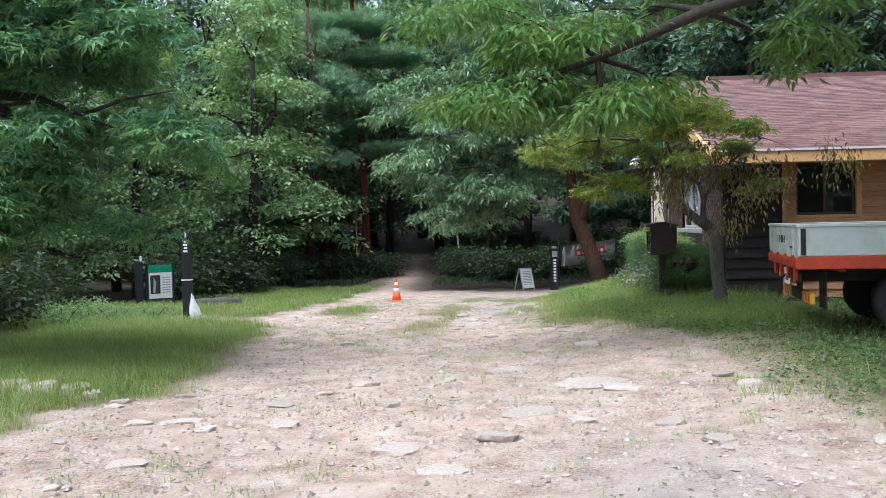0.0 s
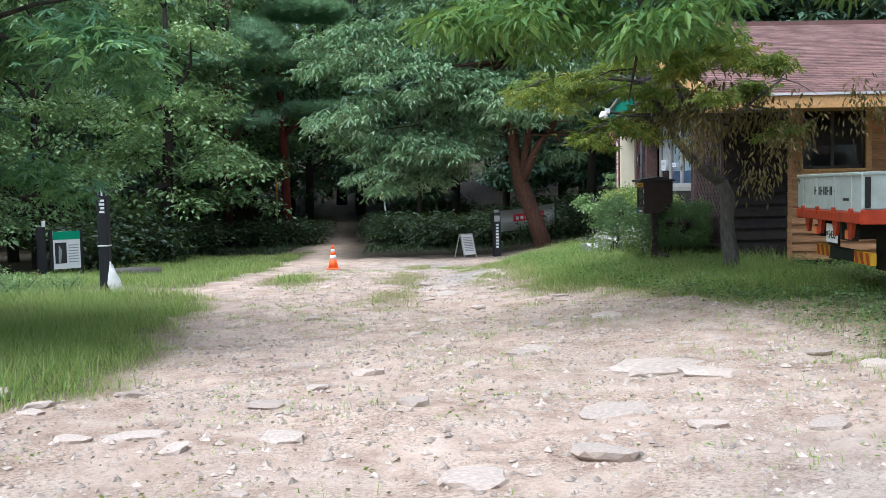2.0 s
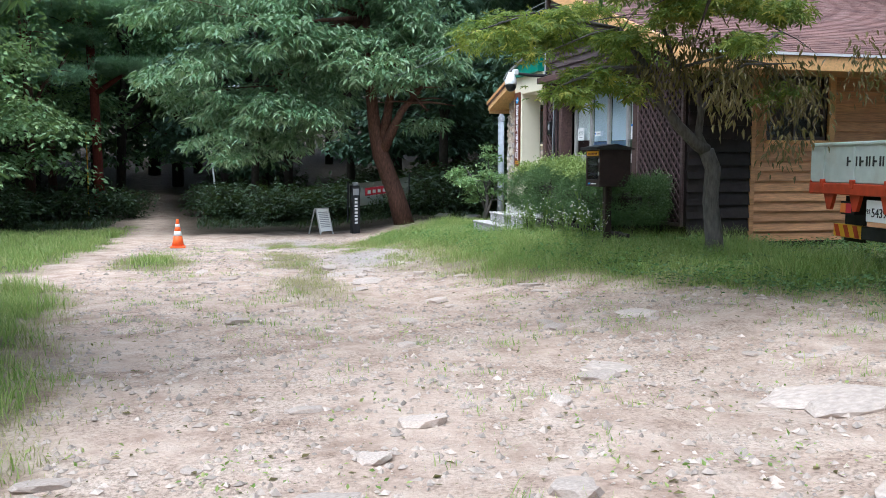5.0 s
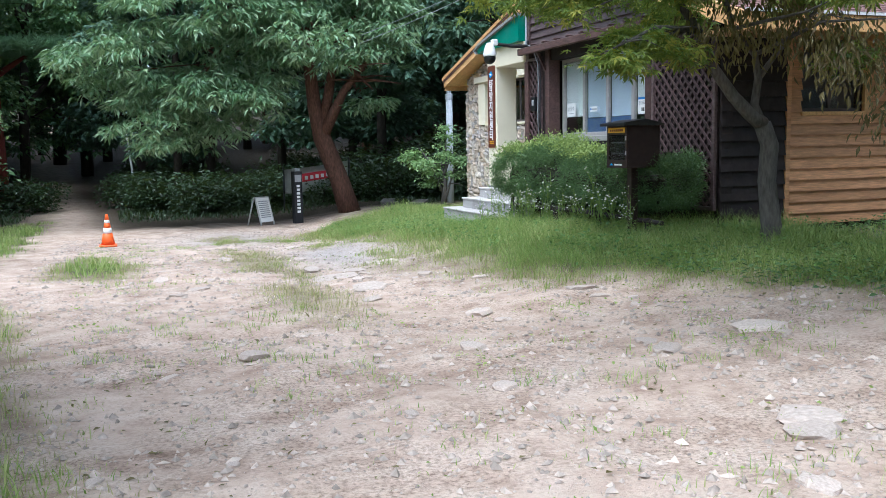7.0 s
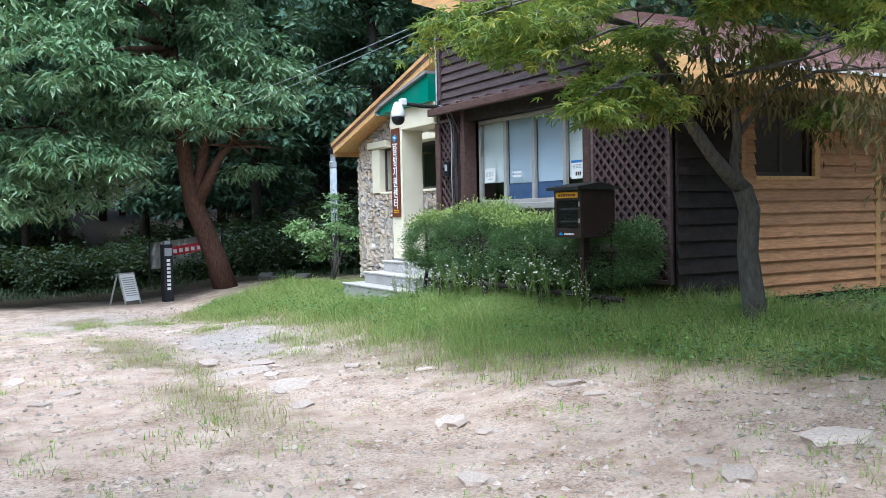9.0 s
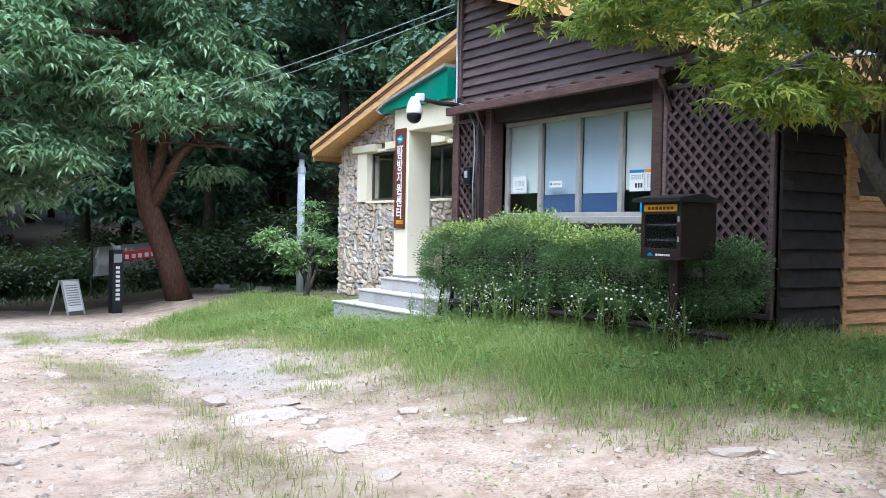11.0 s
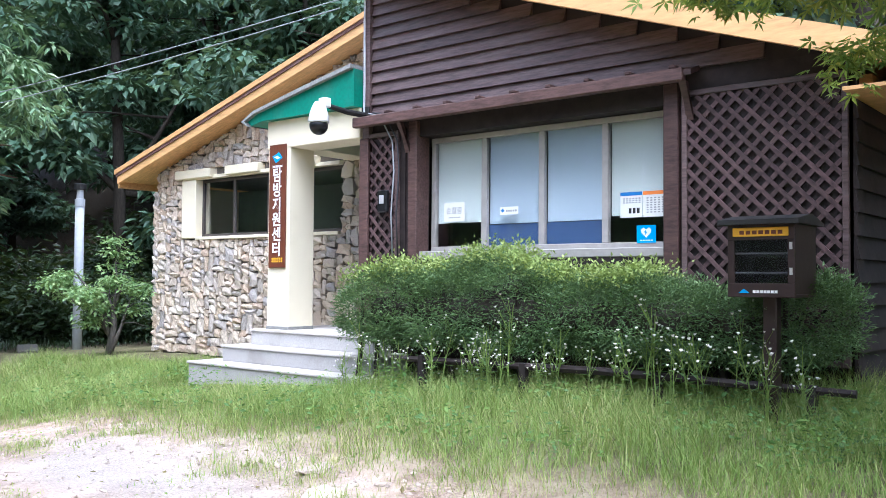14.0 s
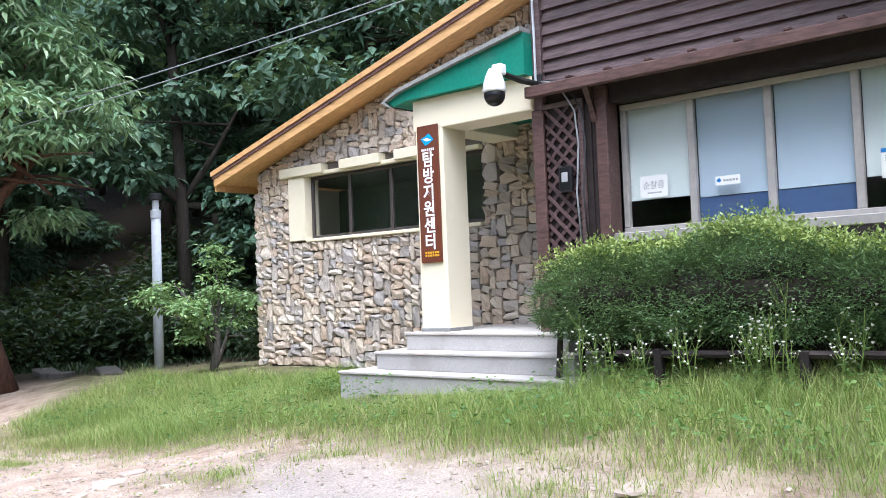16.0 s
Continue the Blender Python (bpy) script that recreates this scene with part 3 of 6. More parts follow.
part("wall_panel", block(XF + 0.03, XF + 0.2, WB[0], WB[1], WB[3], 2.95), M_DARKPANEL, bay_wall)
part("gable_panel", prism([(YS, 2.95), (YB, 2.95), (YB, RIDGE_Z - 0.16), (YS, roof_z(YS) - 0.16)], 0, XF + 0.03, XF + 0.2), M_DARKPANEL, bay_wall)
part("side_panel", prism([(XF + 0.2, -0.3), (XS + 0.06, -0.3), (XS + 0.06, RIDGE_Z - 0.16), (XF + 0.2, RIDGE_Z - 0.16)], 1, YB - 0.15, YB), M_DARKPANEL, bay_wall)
win = sash_window(house, 0, XW, *WB, 4, M_TAUPE, deep=0.07, rail=0.06)
wy = (WB[1] - WB[0]) / 4
for k in range(4):
    y0, y1 = WB[0] + k * wy + 0.04, WB[0] + (k + 1) * wy - 0.04
    outer = k in (0, 3)
    # outer blinds painted paler in place of the glass's white reflection
    part("blind", block(XW + 0.075, XW + 0.085, y0, y1, WB[2] + (0.33 if outer else 0.3), WB[3] - 0.05), M_BLIND_REFLECT if outer else M_BLIND, house, "lowered roller blind")
    if not outer:
        part("window_film", block(XW + 0.06, XW + 0.068, y0, y1, WB[2] + 0.06, WB[2] + 0.29), M_NAVY, house)
part("window_apron", block(XF + 0.02, XW + 0.06, WB[0], WB[1], WB[2] - 0.09, WB[2], 0.008), M_TAUPE, house, "taupe metal sill")
part("door_post", block(XF - 0.03, XF + 0.2, WB[1], WB[1] + 0.13, 0.3, 2.86, 0.01), M_REDWOOD, house, "reddish timber post beside the window")
part("door_post", block(XF - 0.03, XF + 0.2, WB[0] - 0.15, WB[0], 0.3, 2.86, 0.01), M_REDWOOD, house)


def clapboards(parent, axis, plane, a_of, z0, z1, pitch, material, out=-1):
    """Overlapping boards, each its own object; a_of(z) gives the stretches that they cover at a height."""
    z = z0
    while z < z1 - 0.02:
        for a0, a1 in a_of(z + pitch / 2):
            if a1 - a0 < 0.05:
                continue
            t0, t1 = plane + out * 0.05, plane + out * 0.008
            poly_bm = bmesh.new()
            rows = [(t0, z), (t1, z + pitch + 0.01), (plane, z + pitch + 0.01), (plane, z)]
            ends = []
            for a in (a0, a1):
                ends.append([poly_bm.verts.new((p, a, q) if axis == 0 else (a, p, q)) for p, q in rows])
            poly_bm.faces.new(ends[0])
            poly_bm.faces.new(ends[1][::-1])
            for k in range(4):
                poly_bm.faces.new((ends[0][k], ends[0][(k + 1) % 4], ends[1][(k + 1) % 4], ends[1][k]))
            part("board", poly_bm, material, parent)
        z += pitch


gable_boards = part("gable_wall", block(XF - 0.05, XF + 0.03, YB - 0.11, YB, 2.7, RIDGE_Z - 0.2, 0.006), M_DARKWOOD, house, "dark brown stained clapboard gable")


def gable_span(z):
    return [(YS + max(0.0, (z + 0.24 - roof_z(YS)) * 6.5 / (RIDGE_Z - 2.72)), YB - 0.112)]


clapboards(gable_boards, 0, XF + 0.03, gable_span, 2.98, 4.72, 0.135, M_DARKWOOD)


def lattice(parent, plane, y0, y1, z0, z1, step=0.15):
    """Crossed slats in a frame, each slat its own object."""
    for layer, way in ((0, 1), (1, -1)):
        n = int((y1 - y0 + z1 - z0) / step)
        for k in range(1, n):
            s = k * step
            if way == 1:
                p, q = (y0 + max(0, s - (z1 - z0)), z0 + min(s, z1 - z0)), (y0 + min(s, y1 - y0), z0 + max(0, s - (y1 - y0)))
            else:
                p, q = (y1 - max(0, s - (z1 - z0)), z0 + min(s, z1 - z0)), (y1 - min(s, y1 - y0), z0 + max(0, s - (y1 - y0)))
            ln = math.dist(p, q)
            if ln < 0.06:
                continue
            dy, dz = (q[0] - p[0]) / ln, (q[1] - p[1]) / ln
            m = Matrix.Translation((plane - layer * 0.011, (p[0] + q[0]) / 2, (p[1] + q[1]) / 2)) @ Matrix.Rotation(math.atan2(dz, dy), 4, "X") @ Matrix.Diagonal((1, ln, 1, 1))
            piece("slat", SLAT_MESH, parent, m)
    for a, b, c, d in ((y0 - 0.05, y0, z0 - 0.05, z1 + 0.05), (y1, y1 + 0.05, z0 - 0.05, z1 + 0.05), (y0, y1, z1, z1 + 0.05), (y0, y1, z0 - 0.05, z0)):
        part("lattice_frame", block(plane - 0.025, plane + 0.02, a, b, c, d, 0.004), M_DARKWOOD, parent)


SLAT_MESH = mesh_of(block(-0.005, 0.005, -0.5, 0.5, -0.019, 0.019), "slat", M_LATTICE)
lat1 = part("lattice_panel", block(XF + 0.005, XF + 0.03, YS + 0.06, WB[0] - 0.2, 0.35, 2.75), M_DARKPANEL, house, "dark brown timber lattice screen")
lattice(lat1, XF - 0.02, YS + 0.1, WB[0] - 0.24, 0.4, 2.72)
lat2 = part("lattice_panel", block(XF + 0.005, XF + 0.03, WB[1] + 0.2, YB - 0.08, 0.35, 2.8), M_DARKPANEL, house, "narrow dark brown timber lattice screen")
lattice(lat2, XF - 0.02, WB[1] + 0.32, YB - 0.12, 0.9, 2.72)
part("corner_post", block(XF - 0.08, XF + 0.03, YB - 0.12, YB + 0.02, 0.05, 2.72, 0.01), M_REDWOOD, house, "dark reddish corner post")

# little roof over the bay window
awning = part("window_canopy", prism([(XF - 0.2, 2.93), (XF, 3.0), (XF, 2.95), (XF - 0.2, 2.88)], 1, WB[0] - 0.35, YB - 0.02), M_REDWOOD, house, "reddish brown timber canopy over the window")
part("front_beam", block(XF - 0.23, XF - 0.14, WB[0] - 0.28, YB + 0.0, 2.83, 2.95, 0.012), M_REDWOOD, awning)
for k in range(9):
    y = WB[0] - 0.2 + k * 0.44
    part("rafter_tail", block(XF - 0.215, XF - 0.035, y, y + 0.06, 2.955, 2.99, 0.008), M_REDWOOD, awning)
for y in (WB[0] - 0.3, WB[1] + 0.1):
    part("bracket", prism([(XF - 0.2, 2.83), (XF - 0.14, 2.83), (XF - 0.03, 2.5), (XF - 0.03, 2.6)], 1, y, y + 0.07), M_REDWOOD, awning)

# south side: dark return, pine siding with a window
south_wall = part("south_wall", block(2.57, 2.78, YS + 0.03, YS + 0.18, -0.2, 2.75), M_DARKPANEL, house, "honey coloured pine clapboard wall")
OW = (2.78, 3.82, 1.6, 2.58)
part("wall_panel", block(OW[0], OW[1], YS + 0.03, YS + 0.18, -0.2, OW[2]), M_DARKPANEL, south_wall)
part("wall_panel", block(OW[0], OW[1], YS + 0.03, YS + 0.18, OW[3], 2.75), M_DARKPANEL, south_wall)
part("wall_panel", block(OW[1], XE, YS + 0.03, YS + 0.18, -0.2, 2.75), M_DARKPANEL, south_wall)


def south_span(z):
    return [(2.6, OW[0]), (OW[1] + 0.1, 5.02), (5.12, XE)] if z > OW[2] - 0.05 else [(2.6, 5.02), (5.12, XE)]


clapboards(south_wall, 1, YS + 0.03, south_span, 0.12, 2.62, 0.147, M_ORANGE)
part("corner_trim", block(2.53, 2.6, YS - 0.02, YS + 0.06, 0.1, 2.7, 0.005), M_ORANGE, south_wall)
part("batten", block(5.02, 5.12, YS - 0.015, YS + 0.03, 0.12, 2.7, 0.005), M_FASCIA, south_wall)
part("window_trim", block(OW[1], OW[1] + 0.1, YS - 0.02, YS + 0.05, OW[2] - 0.04, OW[3] + 0.08, 0.005), M_FASCIA, south_wall)
part("window_trim", block(OW[0], OW[1], YS - 0.015, YS + 0.05, OW[2] - 0.05, OW[2], 0.005), M_FASCIA, south_wall)
sash_window(house, 1, YS + 0.06, OW[0], OW[1], OW[2], OW[3], 2, M_BROWNALU)
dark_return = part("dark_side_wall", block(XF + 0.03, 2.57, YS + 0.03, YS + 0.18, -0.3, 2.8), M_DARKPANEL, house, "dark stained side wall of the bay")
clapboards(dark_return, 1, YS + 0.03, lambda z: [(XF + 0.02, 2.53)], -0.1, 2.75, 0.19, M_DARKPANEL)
# back and north walls, floor and inner faces
part("north_wall", block(XS + 0.06, XE, YN - 0.2, YN, -0.6, 2.7), M_CREAM, house)
part("east_wall", prism([(YS + 0.03, -0.6), (YN, -0.6), (YN, 2.65), (RIDGE_Y, RIDGE_Z - 0.16), (YS + 0.03, 2.72)], 0, XE - 0.2, XE), M_CREAM, house)
# room faces, their dimness put into the colour
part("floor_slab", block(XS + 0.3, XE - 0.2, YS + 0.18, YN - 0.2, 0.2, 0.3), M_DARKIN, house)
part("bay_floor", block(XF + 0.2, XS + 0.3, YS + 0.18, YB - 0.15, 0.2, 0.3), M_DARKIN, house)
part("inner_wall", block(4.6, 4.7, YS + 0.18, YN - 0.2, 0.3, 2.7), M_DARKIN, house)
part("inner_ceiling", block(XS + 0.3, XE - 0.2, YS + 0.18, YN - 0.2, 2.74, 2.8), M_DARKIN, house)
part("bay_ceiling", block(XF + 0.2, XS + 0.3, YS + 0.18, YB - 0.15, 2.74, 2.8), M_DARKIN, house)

# roof
def slab(y0, y1, x0, x1, top, bottom):
    return prism([(y0, roof_z(y0) - top), (y1, roof_z(y1) - top), (y1, roof_z(y1) - bottom), (y0, roof_z(y0) - bottom)], 0, x0, x1)


SOUTH_Z = (RIDGE_Z - 2.72) / 6.5
roof = part("roof", prism([(15.3, 2.68), (21.8, 4.86), (21.8, 4.74), (15.3, 2.56)], 0, 1.12, XE + 0.4), M_FASCIA, house, "gabled roof of brown asphalt shingles")
part("roof_deck", slab(21.8, 29.05, 2.57, XE + 0.4, 0.04, 0.14), M_FASCIA, roof)
part("rake_board", prism([(15.28, 2.7), (21.85, 4.92), (21.85, 4.7), (15.28, 2.48)], 0, 1.06, 1.12), M_FASCIA, roof, "orange pine rake board")
part("rake_board", slab(21.8, 29.08, 2.52, 2.57, -0.02, 0.17), M_FASCIA, roof, "orange pine rake board")
part("rake_trim", slab(21.8, 29.12, 2.48, 2.53, -0.09, -0.01), M_FASCIA, roof, "reddish upper rake trim")
part("soffit", slab(21.85, 29.0, 2.57, XS + 0.05, 0.14, 0.16), M_FASCIA, roof)
part("eave_board", block(1.12, XE + 0.4, 15.26, 15.3, 2.5, 2.69, 0.005), M_FASCIA, roof, "orange pine eave board")
part("drip_edge", block(1.08, XE + 0.4, 15.235, 15.27, 2.695, 2.73), M_WHITE, roof, "thin white drip edge")
part("soffit", block(1.12, XE, 15.3, YS, 2.53, 2.56), M_FASCIA, roof)
part("wall_plate", block(1.6, XE, YS - 0.1, YS + 0.03, 2.58, 2.74, 0.008), M_FASCIA, roof)
part("north_eave_board", block(2.55, XE + 0.4, 29.05, 29.1, 2.66, 2.88), M_FASCIA, roof)

# porch: column, beam and green canopy
column = part("porch_column", block(1.4, 1.83, 23.05, 23.47, 0.38, 2.74, 0.012), M_CREAM, house, "cream rendered porch column")
part("column_foot", block(1.395, 1.835, 23.045, 23.475, 0.385, 0.425, 0.004), M_GREY, column, "scuffed dark foot")
beam = part("porch_beam", block(1.4, 1.83, YB + 0.0, 23.5, 2.73, 3.1, 0.01), M_CREAM, house, "cream rendered beam")
part("return_beam", block(1.83, XS + 0.05, 23.05, 23.47, 2.75, 3.1, 0.01), M_CREAM, beam)
canopy = part("porch_canopy", prism([(23.72, 3.06), (23.8, 3.12), (23.6, 3.2), (22.7, 3.38), (YB + 0.0, 3.55), (YB + 0.0, 3.1), (23.5, 3.1)], 0, 1.3, XS + 0.04), M_GREENROOF, house, "curved green porch canopy with a grey edge")
part("canopy_edge", prism([(23.74, 3.05), (23.86, 3.12), (23.62, 3.24), (22.7, 3.43), (YB + 0.0, 3.6), (YB + 0.0, 3.55), (22.7, 3.38), (23.6, 3.2), (23.8, 3.12)], 0, 1.24, XS + 0.04), M_GREY, canopy)
part("canopy_soffit", block(1.83, XS + 0.04, YB + 0.0, 23.05, 2.93, 2.97), M_GREENROOF, canopy)

steps = thing("entrance_steps", "three pale granite steps up to the porch", "steps", (0.9, 22.5, -0.25))
for x0, y0, y1, z0, z1 in ((0.62, 20.85, 24.1, -0.4, -0.02), (0.92, 21.1, 23.8, -0.02, 0.185), (1.22, 21.35, 23.6, 0.185, 0.385)):
    s = part("riser", block(x0 + 0.02 - 0.9, XS + 0.05 - 0.9, y0 + 0.02 - 22.5, y1 - 0.02 - 22.5, z0 + 0.25, z1 - 0.03 + 0.25, 0.006), M_STEP, steps)
    ym = y0 + 0.56 * (y1 - y0)
    for a, b in ((y0, ym - 0.003), (ym + 0.003, y1)):
        part("tread", block(x0 - 0.9, XS + 0.05 - 0.9, a - 22.5, b - 22.5, z1 - 0.03 + 0.25, z1 + 0.25, 0.006), M_TREAD, steps)


# ---- leaves, trees and bushes ----
OVATE = ([(0, 0, 0), (0.27, 0.42, 0.07), (0, 1, -0.08), (-0.27, 0.42, 0.07)], [(0, 1, 2), (0, 2, 3)])
LANCE = ([(0, 0, 0), (0.15, 0.4, 0.05), (0, 1, -0.14), (-0.15, 0.4, 0.05)], [(0, 1, 2), (0, 2, 3)])


def star_leaf():
    v, f = [(0, 0, 0)], []
    for a, ln in ((-100, 0.5), (-50, 0.85), (0, 1.0), (50, 0.85), (100, 0.5)):
        s, c = math.sin(radians(a)), math.cos(radians(a))
        n = len(v)
        v += [(s * ln * 0.45 + c * 0.11, c * ln * 0.45 - s * 0.11, 0.02), (s * ln, c * ln, -0.12), (s * ln * 0.45 - c * 0.11, c * ln * 0.45 + s * 0.11, 0.02)]
        f += [(0, n, n + 1), (0, n + 1, n + 2)]
    return v, f


STAR = star_leaf()


def needle_tuft():
    v, f = [], []
    for k in range(9):
        a, e = k * 2.4, 0.25 + 0.5 * ((k * 37) % 10) / 10
        d = (math.cos(a) * math.cos(e), math.sin(a) * math.cos(e), math.sin(e))
        n = len(v)
        v += [(-d[1] * 0.03, d[0] * 0.03, 0), (d[1] * 0.03, -d[0] * 0.03, 0), d]
        f.append((n, n + 1, n + 2))
    return v, f


TUFT = needle_tuft()


def leaf_cloud(name, at, aim, size, shape, material, rng, flop=0.5):
    """One mesh of many leaves. aim: the way that each leaf's tip points."""
    tv, tf = np.array(shape[0], float), np.array(shape[1])
    n = len(at)
    aim = aim / np.maximum(np.linalg.norm(aim, axis=1, keepdims=True), 1e-6)
    up = np.array([0, 0, 1.0]) + rng.normal(0, flop, (n, 3))
    side = np.cross(aim, up)
    side /= np.maximum(np.linalg.norm(side, axis=1, keepdims=True), 1e-6)
    nor = np.cross(side, aim)
    s = np.asarray(size).reshape(-1, 1, 1)
    v = at[:, None, :] + s * (tv[None, :, 0:1] * side[:, None] + tv[None, :, 1:2] * aim[:, None] + tv[None, :, 2:3] * nor[:, None])
    f = tf[None] + (np.arange(n) * len(tv))[:, None, None]
    return np_mesh(name, v.reshape(-1, 3), f.reshape(-1, 3), material)


def twigs_at(centres, per, spread, rng, flat=0.6, droop=0.35, size=0.15, vary=0.3):
    """Leaves scattered round twig centres: places, aims and sizes."""
    n = len(centres)
    off = rng.normal(0, 1, (n, per, 3)) * spread
    off[..., 2] *= flat
    at = (centres[:, None] + off).reshape(-1, 3)
    aim = (off / np.maximum(np.linalg.norm(off, axis=2, keepdims=True), 1e-6)).reshape(-1, 3)
    aim = aim + rng.normal(0, 0.5, aim.shape)
    aim[:, 2] = aim[:, 2] * 0.5 - droop
    return at, aim, size * (1 + vary * rng.uniform(-1, 1, len(at)))


def in_lobes(lobes, count, rng, shell=0.55, clump=0.0):
    """Twig centres in a set of lobes (x, y, z, rx, ry, rz), denser towards their skins. clump: the radius of the
    flat, drooping sprays in which the twigs stand, with gaps between one spray and the next."""
    lobes = np.array(lobes, float)
    w = (lobes[:, 3] * lobes[:, 4] * lobes[:, 5]) ** 0.67
    n = max(len(lobes), count // 16) if clump else count
    k = rng.choice(len(lobes), n, p=w / w.sum())
    d = rng.normal(0, 1, (n, 3))
    d /= np.linalg.norm(d, axis=1, keepdims=True)
    r = shell + (1 - shell) * rng.random(n) ** 0.7
    at = lobes[k, :3] + d * lobes[k, 3:] * r[:, None]
    if not clump:
        return at
    j = rng.integers(0, n, count)
    wide = clump * rng.uniform(0.55, 1.25, n)[j]
    turn, far = rng.uniform(0, 2 * math.pi, count), np.sqrt(rng.random(count))
    tilt = d[j] * 0.35
    dx, dy = np.cos(turn) * far * wide, np.sin(turn) * far * wide
    dz = -0.4 * wide * far ** 2 - (tilt[:, 0] * dx + tilt[:, 1] * dy) + rng.normal(0, 0.07, count) * wide
    return at[j] + np.stack([dx, dy, dz], 1)


def limbs(bm, top, lobes, r, rng, sides=6):
    for lo in lobes:
        e = Vector(lo[:3])
        s = Vector(top)
        mid = s.lerp(e, 0.5) + Vector((rng.uniform(-1, 1), rng.uniform(-1, 1), rng.uniform(0, 1))) * 0.12 * (e - s).length
        tube([s, s.lerp(mid, 0.6), mid, mid.lerp(e, 0.6), e], [r, r * 0.8, r * 0.6, r * 0.4, r * 0.15], sides, bm)
        for _ in range(3):
            a = mid.lerp(e, rng.uniform(0.0, 0.7))
            b = a + Vector((rng.normal() * lo[3], rng.normal() * lo[4], rng.normal() * lo[5] * 0.7)) * 0.6
            tube([a, a.lerp(b, 0.5) + Vector((0, 0, 0.05)), b], [r * 0.35, r * 0.22, r * 0.06], 5, bm)


def tree(name, label, loc, trunk, radii, lobes, twigs, per, spread, shape, size, leaf_mat, bark, seed, flat=0.6, droop=0.35, shell=0.5, group="", limb_from=None, category="tree", clump=0.0, boughs=()):
    """A tree: tapered trunk with limbs to every lobe, and a crown of single leaves in sprays.
    boughs: further main limbs, each its points and radii; limb_from names a trunk point, or (bough, point)."""
    rng = np.random.default_rng(seed)
    t = thing(name, label, category, loc, group)
    bm = tube(trunk, radii, 10)
    for pts, rad in boughs:
        tube(pts, rad, 8, bm)
    for k, lo in enumerate(lobes):
        q = limb_from[k] if limb_from else len(trunk) - 1
        src, rr = (boughs[q[0]][0][q[1]], boughs[q[0]][1][q[1]]) if isinstance(q, tuple) else (trunk[q], radii[q])
        limbs(bm, src, [lo], rr * 0.7, rng)
    part("trunk", bm, bark, t, smooth=True)
    at, aim, sz = twigs_at(in_lobes(lobes, twigs, rng, shell, clump), per, spread, rng, flat, droop, size)
    ob = new("crown", leaf_cloud("crown", at, aim, sz, shape, leaf_mat, rng, 0.4))
    ob.parent = t
    return t


def on(x, y, dz=-0.08):
    return (x, y, gz(x, y) + dz)


# maple beside the bay: a bent stem that forks low
maple_trunk = [(0, 0, 0), (0.02, 0.0, 0.3), (-0.04, 0.02, 0.8), (-0.03, 0.0, 1.2), (-0.13, 0.0, 1.42)]
maple_boughs = [([(-0.13, 0, 1.42), (-0.3, 0, 1.53), (-0.52, 0.0, 1.72), (-0.77, 0.05, 2.05), (-0.91, 0.1, 2.42), (-1.25, 0.2, 2.9)], [0.085, 0.075, 0.066, 0.058, 0.05, 0.03]),
                ([(-0.13, 0, 1.4), (-0.26, -0.02, 1.62), (-0.25, -0.06, 1.9), (-0.33, -0.1, 2.15), (-0.66, -0.15, 2.4), (-0.9, -0.25, 2.9)], [0.06, 0.05, 0.044, 0.036, 0.03, 0.02]),
                ([(-0.25, -0.06, 1.9), (-0.13, -0.15, 2.12), (0.15, -0.3, 2.5), (0.6, -0.4, 2.85)], [0.036, 0.028, 0.022, 0.015])]
maple = tree("maple_tree", "slender grey-barked maple forking low beside the bay, partly withered", on(1.05, 14.75), maple_trunk, [0.15, 0.115, 0.1, 0.1, 0.095],
             [(-3.2, 0.1, 2.75, 0.75, 0.6, 0.16), (-2.4, 0.0, 2.5, 0.7, 0.6, 0.2), (-2.3, -0.3, 2.1, 0.4, 0.4, 0.12), (-1.75, 0.1, 2.25, 0.5, 0.5, 0.16), (-2.0, 0.3, 2.9, 1.1, 0.9, 0.2), (-1.1, 0.3, 2.85, 0.9, 0.9, 0.22), (-0.4, -0.7, 2.95, 0.9, 0.8, 0.2), (0.3, -0.4, 2.75, 0.5, 0.5, 0.2), (-1.2, -0.6, 3.5, 1.2, 1.1, 0.28), (-0.4, 0.0, 3.3, 0.8, 0.8, 0.25), (1.2, -0.3, 2.6, 0.4, 0.4, 0.15), (-1.7, 1.2, 3.2, 0.9, 0.8, 0.18), (0.75, -0.5, 2.15, 0.3, 0.3, 0.1), (-0.2, -1.8, 2.3, 0.5, 0.4, 0.14), (-1.1, -2.0, 2.4, 0.6, 0.5, 0.14)],
             560, 12, 0.11, STAR, 0.11, M_LEAF_MAPLE, M_BARK_GREY, 3, flat=0.3, droop=0.5, clump=0.4, boughs=maple_boughs, limb_from=[(0, 5), (0, 5), (0, 4), (0, 4), (0, 5), (0, 5), (1, 5), (2, 3), (1, 5), (2, 3), (2, 3), (0, 5), (2, 2), (1, 3), (1, 4)])
rng = np.random.default_rng(12)
